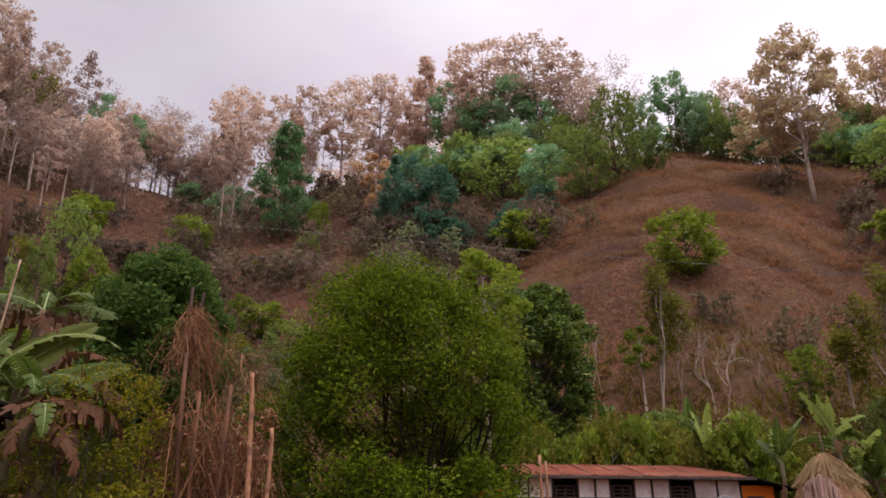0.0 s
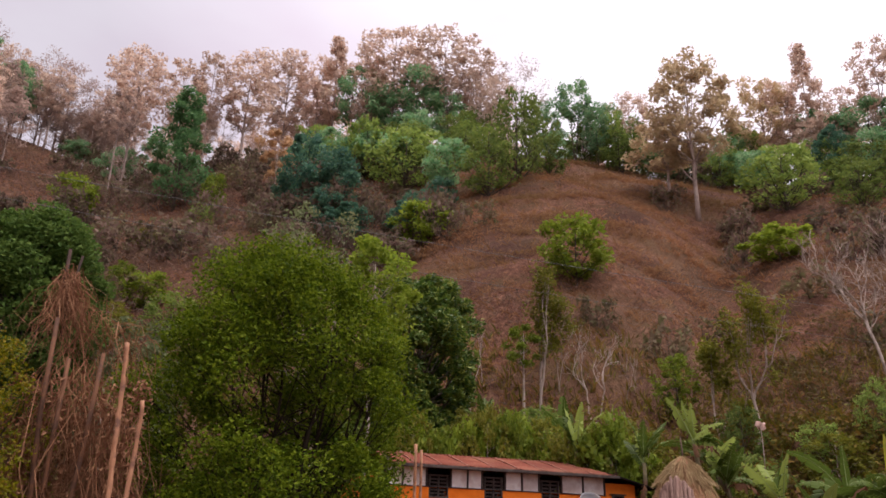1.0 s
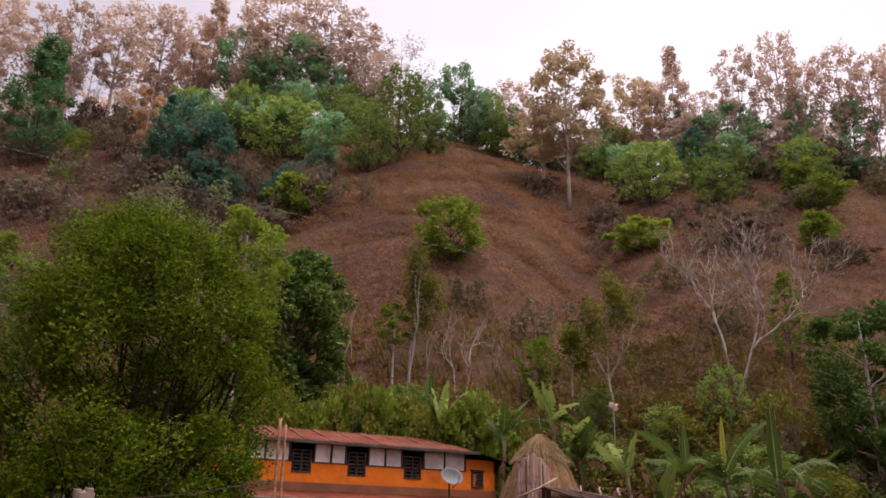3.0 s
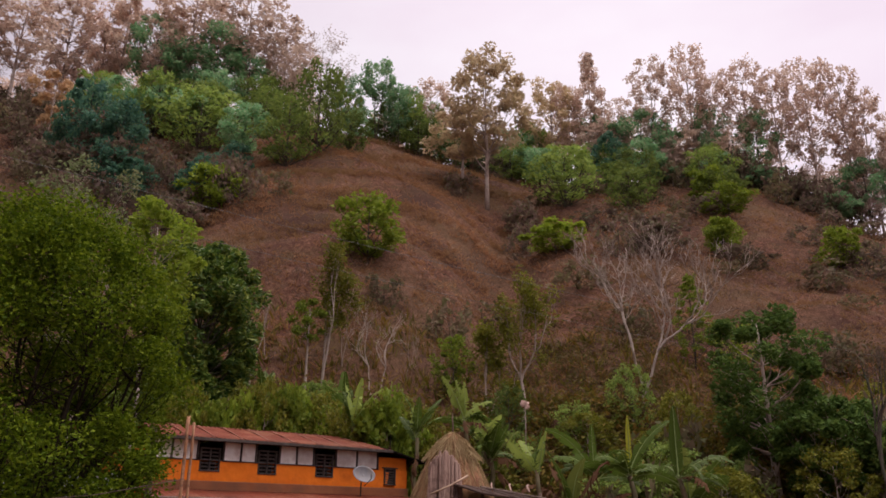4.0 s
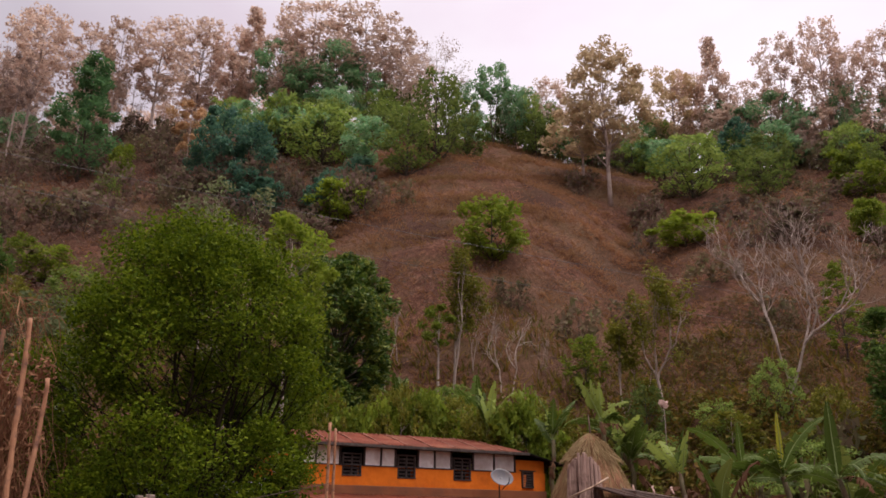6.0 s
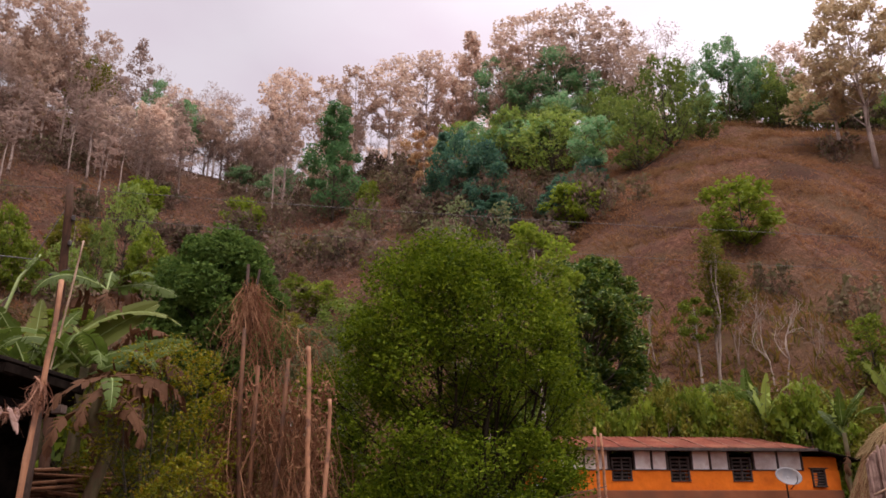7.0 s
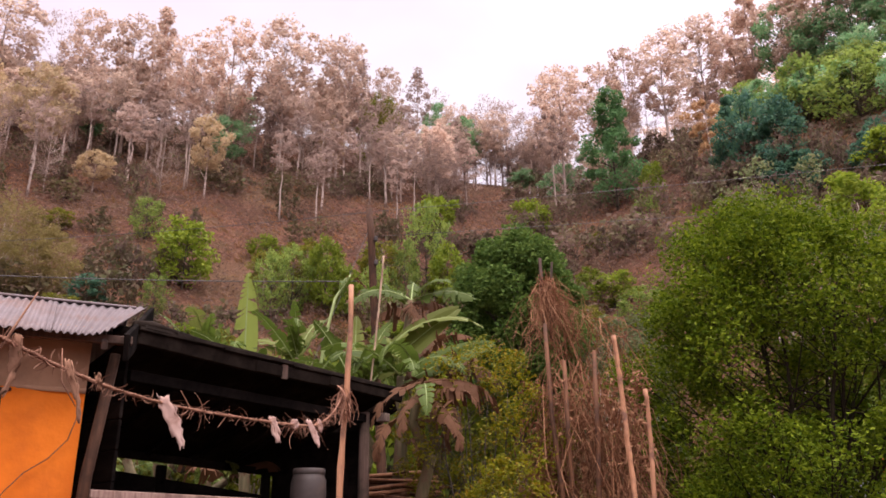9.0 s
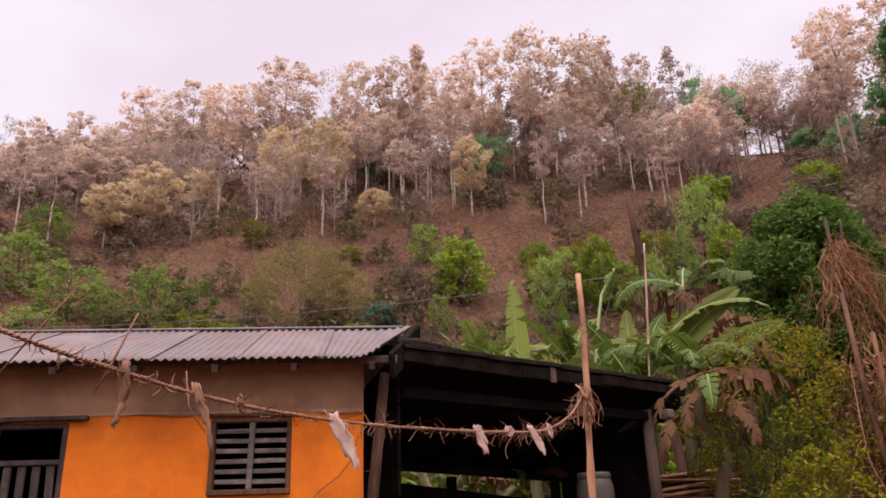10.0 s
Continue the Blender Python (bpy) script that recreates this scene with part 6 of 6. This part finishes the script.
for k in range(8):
    part("side_plank", block((0.04, 2.2, 0.3), (-0.05, 1.3, 1.1 + 0.31 * k)), SHADE_BLACK_WOOD, shed)
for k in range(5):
    part("end_plank", block((0.04, 1.75, 0.27), (4.28, 1.35, 1.95 + 0.265 * k)), SHADE_BLACK_WOOD, shed)
part("bench", block((2.2, 0.9, 0.12), (3.0, 1.0, 1.78)), SHADE_BLACK_WOOD, shed, "dark plank bench")
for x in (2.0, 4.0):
    part("bench_leg", block((0.1, 0.7, 1.2), (x, 1.0, 1.12)), SHADE_BLACK_WOOD, shed)
part("front_rail", block((2.9, 0.07, 0.08), (1.0, 0.0, 2.04), (0, 0.4, 0)), STALK_PINK, shed, "pale reddish wooden rail")
V, F = corrugated(2.4, 0.9, rows=2)
solid_sheet("front_sheet", laid(V, pose(0.0, 0.05, 1.1, 90, 0, 0)), F, GALV, shed, "corrugated sheet under the rail")

barrel = thing("plastic_barrel", pose(-6.42, 9.42, 1.82), "dark grey plastic barrel with a lid on the bench", "barrel")
prof = [(0.0, 0.0), (0.19, 0.0), (0.215, 0.05), (0.225, 0.2), (0.23, 0.36), (0.225, 0.5), (0.20, 0.58), (0.185, 0.60)]
V, F = [], []
N = 24
for r, z in prof:
    V += [(r * math.cos(2 * math.pi * k / N), r * math.sin(2 * math.pi * k / N), z) for k in range(N)]
F = [(i * N + k, i * N + (k + 1) % N, (i + 1) * N + (k + 1) % N, (i + 1) * N + k) for i in range(len(prof) - 1) for k in range(N)]
piece("body", V, F, PLASTIC, barrel, "", True)
V, F = [], []
for r, z in ((0.205, 0.585), (0.21, 0.60), (0.21, 0.64), (0.195, 0.66), (0.0, 0.655)):
    V += [(r * math.cos(2 * math.pi * k / N), r * math.sin(2 * math.pi * k / N), z) for k in range(N)]
F = [(i * N + k, i * N + (k + 1) % N, (i + 1) * N + (k + 1) % N, (i + 1) * N + k) for i in range(4) for k in range(N)]
piece("lid", V, F, PLASTIC, barrel, "", True)

# firewood
logs = thing("firewood_pile", pose(-6.55, 11.95, float(ground_z(-6.55, 11.95)), 0, 0, 15), "pile of split reddish firewood sticks", "firewood")
rng = np.random.default_rng(71)
for k in range(180):
    z = 0.05 + (k // 9) * 0.085
    l = rng.uniform(0.7, 1.5)
    part("stick", block((l, rng.uniform(0.035, 0.065), rng.uniform(0.03, 0.055)), (rng.uniform(-0.2, 0.2), (k % 9) * 0.10 - 0.4, z), (rng.uniform(0, 60), rng.uniform(-7, 7), rng.uniform(-26, 26)), 0.015), BROWN_WOOD if k % 3 else BAMBOO, logs)

# the far house
far = thing("orange_house", pose(1.79, 24.99, 0, 0, 0, 10.54), "long orange clay house with a rusty sheet-metal roof", "house", "houses")
FH = [(1.60, 2.24, 3.17, 3.87), (3.45, 4.08, 3.15, 3.89), (5.43, 6.08, 3.15, 3.88), (8.0, 8.46, 2.98, 3.54)]
wall_with_holes("wall", 0.0, 8.95, 0.3, 3.495, 0.4, [(a, b, c, min(d, 3.494)) for a, b, c, d in FH[:3]] + [], ORANGE, far, "orange clay wall")
part("foot_band", block((8.97, 0.06, 0.35), (4.475, -0.045, 2.72), bevel=0.02), RED_CLAY, far, "reddish clay band above the porch")
edges = [0.0, 0.75, 1.52, 2.32, 2.88, 3.37, 4.16, 4.75, 5.35, 6.16, 6.95, 7.75]
for a, b in zip(edges, edges[1:]):
    if any(h[0] - 0.12 < a and b < h[1] + 0.12 for h in FH):
        continue
    part("white_panel", block((b - a - 0.05, 0.12, 0.56), ((a + b) / 2, 0.06, 3.78), bevel=0.01), WHITE_CLAY, far, "white clay infill panel")
for x in edges:
    part("stud", block((0.055, 0.09, 0.6), (x, 0.0, 3.79), (0, (x * 7) % 3 - 1.5, 0)), DARK_WOOD, far)
part("gable_infill", block((1.15, 0.3, 0.42), (8.36, 0.17, 3.70), bevel=0.01), ORANGE, far)
part("wall_plate", block((8.0, 0.1, 0.07), (3.9, -0.02, 4.09)), DARK_WOOD, far)
part("belt", block((7.85, 0.03, 0.035), (3.87, -0.015, 3.497)), DARK_WOOD, far)
for a, b, c, d in FH[:3]:
    barred_window(far, a + 0.05, b - 0.05, c + 0.05, d - 0.05, 0.03, 5, f=0.05, lintel=False)
w4 = barred_window(far, 8.05, 8.41, 3.03, 3.49, -0.03, 5, mullion=False, f=0.045)
# no opening here: a black pane paints the room's shade behind the bars
part("dark_pane", block((0.36, 0.02, 0.46), (8.23, 0.0, 3.26), bevel=0), ROOM_SHADE, w4)
part("side_wall", block((0.35, 5.0, 3.6), (0.18, 2.9, 2.1), bevel=0), ORANGE, far)
part("side_wall", block((0.35, 5.0, 3.3), (8.77, 2.9, 1.95), bevel=0), ORANGE, far)
part("back_wall", block((8.9, 0.35, 3.6), (4.47, 5.2, 2.1), bevel=0), ORANGE, far)
# near-black sheets added inside so that the windows look into shade
part("floor", block((8.2, 4.6, 0.12), (4.47, 2.8, 2.5), bevel=0), SHADE_BLACK_WOOD, far)
part("ceiling_board", block((8.3, 4.7, 0.06), (4.47, 2.8, 4.0), bevel=0), SHADE_BLACK_WOOD, far)
part("sooty_lining", block((8.2, 0.05, 1.5), (4.47, 2.2, 3.25), bevel=0), SHADE_BLACK_WOOD, far)
# roof: a low hip of rusty sheets, pale lap lines between them
FS = math.degrees(math.atan2(0.62, 2.6))
for k in range(9):
    x = 0.25 + 0.87 * k
    cut = 0.75 if k == 8 else 0.0
    V, F = corrugated(0.87, 2.7, 0.15, 0.016, 4)
    V = [(p[0] - cut * max(0, p[0] / 0.87) * p[1] / 2.7, p[1], p[2]) for p in V]
    solid_sheet("roof_sheet", laid(V, pose(x, -0.42, 4.12 + 0.004 * (k % 2), FS, 0, 0)), F, RUST, far)
    part("lap_strip", block((0.035, 2.6, 0.012), (x - 0.01, 0.86, 4.455), (FS, 0, -5), 0.004), RUST_PALE, far, "pale worn lap of the sheets")
    solid_sheet("roof_sheet", laid(V, pose(x + 0.87, 4.78, 4.12, FS, 0, 180)), F, RUST, far)
part("eave_board", block((7.95, 0.05, 0.09), (4.15, -0.40, 4.075)), DARK_WOOD, far)
part("hip_board", block((1.75, 0.5, 0.06), (8.68, -0.12, 3.96), (0, 13, 0)), SHADE_BLACK_WOOD, far, "dark lean-to roof edge")
part("hip_board", block((1.9, 5.4, 0.05), (8.72, 2.5, 3.99), (0, 13, 0)), SHADE_BLACK_WOOD, far)
# porch roof below
for k in range(10):
    V, F = corrugated(0.93, 1.5, 0.15, 0.016, 2)
    solid_sheet("porch_sheet", laid(V, pose(-0.15 + 0.92 * k, -1.55, 2.36 + 0.004 * (k % 2), 10.5, 0, 0)), F, RUST, far)
part("porch_edge", block((9.3, 0.04, 0.05), (4.45, -1.56, 2.345)), GREY_PLANK, far, "pale porch edge")
for k in range(6):
    tube_part("porch_post", [(0.0 + 1.75 * k, -1.45, 0.2), (0.0 + 1.75 * k, -1.45, 2.34)], [0.06, 0.05], POST_WOOD, far)

dish = thing("satellite_dish", pose(1.79, 24.99, 0, 0, 0, 10.54) @ pose(6.80, -0.75, 2.58), "grey satellite dish on a short mast above the porch", "satellite dish")
V, F = [], []
for i in range(7):
    for k in range(28):
        q = 0.36 * i / 6
        V.append((q * math.cos(2 * math.pi * k / 28) * 1.08, -0.10 * (q / 0.36) ** 2, q * math.sin(2 * math.pi * k / 28) * 0.82))
for i in range(6):
    for k in range(28):
        F.append((i * 28 + k, i * 28 + (k + 1) % 28, (i + 1) * 28 + (k + 1) % 28, (i + 1) * 28 + k))
solid_sheet("reflector", laid(V, pose(0, 0, 0.64, -25, 8, -12)), F, DISH, dish)
tube_part("mast", [(0, 0.12, 0), (0, 0.12, 0.5), (0, 0.03, 0.62)], [0.025, 0.025, 0.02], IRON, dish)
tube_part("feed_arm", [(0.02, -0.05, 0.30), (0.06, -0.42, 0.5), (0.05, -0.45, 0.66)], [0.012, 0.012, 0.02], IRON, dish)

white = thing("whitewashed_house", pose(-3.2, 24.6, 0, 0, 0, 4), "low bluish-white washed house behind the citrus tree", "house", "houses")
wall_with_holes("wall", 0.0, 4.6, 0.3, 2.9, 0.3, [], WHITE_WASH, white)
part("side_wall", block((0.3, 3.2, 2.8), (4.45, 1.9, 1.7), bevel=0), WHITE_WASH, white)

for x, y, z1, r, m, lab in ((1.75, 22.0, 4.05, 0.10, POST_WOOD, "thick dark post before the orange house"), (2.55, 22.0, 4.35, 0.05, BAMBOO, "bamboo pole before the orange house"), (2.72, 22.05, 4.2, 0.045, BAMBOO, "bamboo pole before the orange house")):
    pole("yard_post", [(x, y, 0.2), (x + 0.02, y, 2.0), (x - 0.03 + r * 0.3, y, z1)], r, r * 0.85, m, lab, "post")

# fence posts below the citrus tree
for x, y, z1 in ((-0.84, 9.3, 1.93), (0.0, 9.4, 1.80)):
    ob = thing("fence_post", pose(x, y, 0), "weathered pale fence post with a broken top", "post", "fence posts")
    part("shaft", block((0.17, 0.14, z1 - 0.06), (0, 0, z1 / 2 - 0.03), (0, 1, 20), 0.012), CONCRETE, ob)
    for cx, cz, w in ((-0.06, 0.03, 0.06), (-0.005, 0.015, 0.05), (0.045, 0.045, 0.07)):
        part("splinter", block((w, 0.12, 0.16), (cx, 0.01, z1 - 0.14 + cz), (3, 60 * cx, 20), 0.008), CONCRETE, ob)
tube_part("fence_line", [(-0.7, 9.25, 1.78), (0.3, 9.5, 1.9), (1.2, 9.7, 2.1)], [0.005, 0.005, 0.004], POST_WOOD)
tagged(bpy.data.objects["fence_line"], "thin brown cane tied along the fence posts", "fence")

# haystack with a pole through its top, and a bundle of dry stalks leaning on it
hay = thing("haystack", pose(10.98, 23.65, float(ground_z(10.98, 23.65))), "conical brown haystack round a pole", "haystack", "haystacks")
V, F = [], []
prof = [(1.25, 0.0), (1.32, 1.6), (1.34, 2.05), (1.08, 2.65), (0.78, 3.25), (0.52, 3.72), (0.24, 4.03), (0.03, 4.15)]
N = 36
rng = np.random.default_rng(81)
for r, z in prof:
    V += [((r + rng.normal(0, 0.025)) * math.cos(2 * math.pi * k / N), (r + rng.normal(0, 0.025)) * math.sin(2 * math.pi * k / N), z + rng.normal(0, 0.02)) for k in range(N)]
F = [(i * N + k, i * N + (k + 1) % N, (i + 1) * N + (k + 1) % N, (i + 1) * N + k) for i in range(len(prof) - 1) for k in range(N)]
piece("hay", V, F, THATCH, hay, "", True)
n = 2600
a, s = rng.uniform(0, 6.28, n), rng.uniform(0, 1, n)
zz = 4.1 - 2.5 * s
rr = np.interp(zz, [p[1] for p in prof], [p[0] for p in prof]) + 0.015
st = np.stack([rr * np.cos(a), rr * np.sin(a), zz], 1)
z2 = np.maximum(zz - rng.uniform(0.2, 0.6, n), 0.3)
r2 = np.interp(z2, [p[1] for p in prof], [p[0] for p in prof]) + rng.uniform(0.0, 0.06, n)
a2 = a + rng.normal(0, 0.06, n)
v, f = strands(rng, st, np.stack([r2 * np.cos(a2), r2 * np.sin(a2), z2], 1), 0.008, 0, 0.02)
tagged(piece("straw", v, f, HAY_STRAW, hay), kind="stuff")
tube_part("spike", [(0, 0, 3.9), (0.01, 0, 4.3), (-0.02, 0, 4.75)], [0.035, 0.03, 0.02], POST_WOOD, hay)
n = 1100
a = rng.uniform(0, 6.28, n)
st = np.stack([0.08 * np.cos(a), 0.08 * np.sin(a), rng.uniform(3.95, 4.17, n)], 1)
zz = rng.uniform(3.2, 3.9, n)
rr = np.interp(zz, [3.2, 3.9], [1.02, 0.45]) + rng.uniform(0, 0.06, n)
v, f = strands(rng, st, np.stack([rr * np.cos(a), rr * np.sin(a), zz], 1), 0.009, 0, 0.03)
tagged(piece("cap", v, f, HAY_STRAW, hay, "shaggy straw cap"), kind="stuff")
sheaf = thing("stalk_bundle", pose(9.98, 22.05, float(ground_z(9.98, 22.05)), -7, 0, -24.9), "upright bundle of pale dry stalks leaning on the haystack", "stalks")
for k in range(120):
    a, q = rng.uniform(0, 6.28), 0.62 * rng.uniform(0, 1) ** 0.5
    x, y = q * math.cos(a), q * math.sin(a) * 0.55
    h = rng.uniform(3.38, 3.52) - 0.5 * (x / 0.62) ** 2
    part("stalk", block((0.07, 0.06, h), (x * 0.92, y, h / 2), (rng.uniform(-2, 2), -3.5 * x + rng.uniform(-1.5, 1.5), rng.uniform(-30, 30)), 0.015), STALK_PINK, sheaf)
tube_part("tie", [(-0.4, -0.55, 2.2), (0.2, -0.6, 2.45), (0.7, -0.5, 2.75)], [0.03, 0.03, 0.03], CANE, sheaf, "leaning stick")

low = thing("low_shelter", pose(11.55, 21.6, 0.32, 0, 0, 12), "low dark shelter with a patched sheet roof", "shelter")
for k in range(4):
    part("roof_board", block((0.62, 1.7, 0.05), (-0.95 + 0.62 * k, 0, 2.35 - 0.05 * k), (12, 6, 0)), POLE_BROWN, low)
for x, y in ((-1.1, -0.6), (1.1, -0.6), (-1.1, 0.7), (1.1, 0.7)):
    tube_part("post", [(x, y, -0.1), (x, y, 2.3)], [0.05, 0.045], POST_WOOD, low)
for k in range(3):
    tube_part("loose_pole", [(-0.9 + 0.7 * k, -0.8, 2.30), (-0.2 + 0.7 * k, 0.1, 2.52), (0.3 + 0.75 * k, 0.7, 2.60)], [0.03, 0.03, 0.025], STALK_PINK, low)
part("batten", block((2.7, 0.06, 0.05), (0, -0.82, 2.25), (0, 6, 0)), GREY_PLANK, low)

# ---- the straw rope with dried husks ----
garland = thing("straw_rope", pose(0, 0, 0), "twisted straw rope hung with dried husks and leaves", "rope")
WAY = [Vector(p) for p in ((-2.56, 4.25, 2.36), (-2.46, 4.02, 2.23), (-2.30, 3.68, 2.12), (-2.11, 3.3, 2.05), (-1.98, 2.91, 2.01), (-1.90, 2.45, 1.985), (-1.80, 2.1, 1.974), (-1.70, 1.85, 1.973), (-1.63, 1.64, 1.99), (-1.57, 1.42, 2.02), (-1.48, 1.1, 2.098), (-1.38, 0.7, 2.228))]


def along(s):
    k = max(0.0, min(s, 0.9999)) * (len(WAY) - 1)
    j = int(k)
    p = [WAY[max(0, min(len(WAY) - 1, j + d))] for d in (-1, 0, 1, 2)]
    t = k - j
    return 0.5 * ((2 * p[1]) + (p[2] - p[0]) * t + (2 * p[0] - 5 * p[1] + 4 * p[2] - p[3]) * t * t + (3 * p[1] - p[0] - 3 * p[2] + p[3]) * t ** 3)


for ph in (0, math.pi):
    V, F, pts = [], [], []
    for i in range(420):
        s = i / 419
        c, d = along(s), (along(min(1, s + 0.003)) - along(max(0, s - 0.003))).normalized()
        side = d.cross(Vector((0, 0, 1))).normalized()
        upv = side.cross(d)
        w = 2 * math.pi * s * 130 + ph
        pts.append(c + (side * math.cos(w) + upv * math.sin(w)) * 0.0024)
    tube(V, F, pts, [0.0028 + 0.0006 * math.sin(i * 0.37) for i in range(420)], 5)
    piece("strand", V, F, ROPE, garland, "", True)
rng = np.random.default_rng(91)
n = 760
ss = rng.uniform(0, 1, n) ** 1.3
base = np.array([along(s) for s in ss])
d = rng.normal(size=(n, 3)) * np.array([0.5, 0.9, 0.7]) - np.array([0, 0, 0.35])
v, f = strands(rng, base, base + d / np.linalg.norm(d, axis=1)[:, None] * (rng.uniform(0.012, 0.06, n) * np.where(rng.uniform(size=n) > 0.95, 2.0, 1) * np.where(ss < 0.12, 0.85, np.where(ss < 0.5, 1.2, 0.6)))[:, None], 0.0013, 0.0, 0.12)
tagged(piece("fringe", v, f, ROPE, garland), kind="stuff")


def husk(s, length, width, lean, twist, seed, mat=RAG, label="pale dried husk"):
    """A dried leaf sheath that hangs from the rope, curled along its length."""
    rng = np.random.default_rng(seed)
    p = along(s)
    V, F = [], []
    n, m = 12, 7
    for i in range(n + 1):
        q = i / n
        w = width * rng.uniform(0.7, 1.15) * (0.25 + 0.75 * math.sin(math.pi * min(1, 0.15 + q * 0.8)) ** 0.8)
        for k in range(m):
            a = (k / (m - 1) - 0.5) * (2.6 + rng.normal() * 0.2) + twist * q
            V.append((p.x + w * 0.5 * math.sin(a) * 0.62 + lean * q * length * 0.62, p.y + w * 0.5 * math.sin(a) * 0.78 + lean * q * length * 0.78 + w * 0.18 * math.cos(a), p.z + 0.02 - q * length + rng.normal() * 0.004))
    for i in range(n):
        for k in range(m - 1):
            a = i * m + k
            F.append((a, a + 1, a + m + 1, a + m))
    return solid_sheet("husk", V, F, mat, garland, label)


husk(0.205, 0.056, 0.028, 0.2, 0.5, 1)
husk(0.268, 0.105, 0.040, 0.45, 0.8, 2)
husk(0.365, 0.093, 0.034, 0.35, -0.5, 3)
husk(0.315, 0.037, 0.033, 0.1, 0.4, 7)
husk(0.50, 0.136, 0.052, 0.45, 0.6, 4)
husk(0.65, 0.13, 0.026, 0.3, 2.0, 5, RAG_DARK, "withered brown leaf")
husk(0.60, 0.037, 0.019, 0.2, 0.3, 8, RAG_DARK, "withered brown leaf")
husk(0.722, 0.12, 0.034, -0.1, 1.8, 6, RAG_DARK, "withered brown leaf")
tube_part("stick", [along(0.735) + Vector((0.03, 0.03, 0.10)), along(0.735) + Vector((0.0, 0.0, 0.0)), along(0.735) + Vector((-0.01, -0.02, -0.05))], [0.0015, 0.003, 0.0015], ROPE, garland)
tube_part("stick", [along(0.80) + Vector((0.05, 0.05, 0.09)), along(0.80), along(0.80) + Vector((-0.04, -0.05, -0.09))], [0.001, 0.0018, 0.001], ROPE, garland)
tube_part("stick", [along(0.66) + Vector((0, 0, 0.04)), along(0.66) + Vector((0.0, 0.01, -0.03)), along(0.655) + Vector((0.02, 0.03, -0.08))], [0.001, 0.0018, 0.001], ROPE, garland)
v, f = strands(rng, np.array([(-2.55, 4.24, 2.37)] * 60) + rng.normal(0, 0.02, (60, 3)), np.array([(-2.54, 4.22, 2.22)] * 60) + rng.normal(0, 0.03, (60, 3)), 0.004, 0, 0.15)
tagged(piece("knot", v, f, ROPE, garland, "frayed knot of straw"), kind="stuff")
pole("bamboo_pole", [(-1.38, 0.7, 0), (-1.38, 0.7, 2.4)], 0.024, 0.018, BAMBOO, "split bamboo pole that holds the straw rope", knots=0.38)

rag = thing("cloth_rag", pose(15.22, 26.33, 6.05), "small faded pink rag caught on a twig", "rag")
V, F = [], []
for i in range(6):
    for k in range(6):
        V.append((0.07 * k - 0.18 + 0.03 * math.sin(i * 2.1), 0.05 * math.sin(k * 1.7 + i), 0.14 - 0.055 * i + 0.035 * math.sin(k * 1.3)))
F = [(i * 6 + k, i * 6 + k + 1, i * 6 + k + 7, i * 6 + k + 6) for i in range(5) for k in range(5)]
solid_sheet("cloth", V, F, RAG, rag)
tube_part("twig", [(0, 0, 0.15), (0.02, 0.02, -0.8), (0.0, 0.05, -2.2)], [0.012, 0.018, 0.02], BARK_PALE, rag)
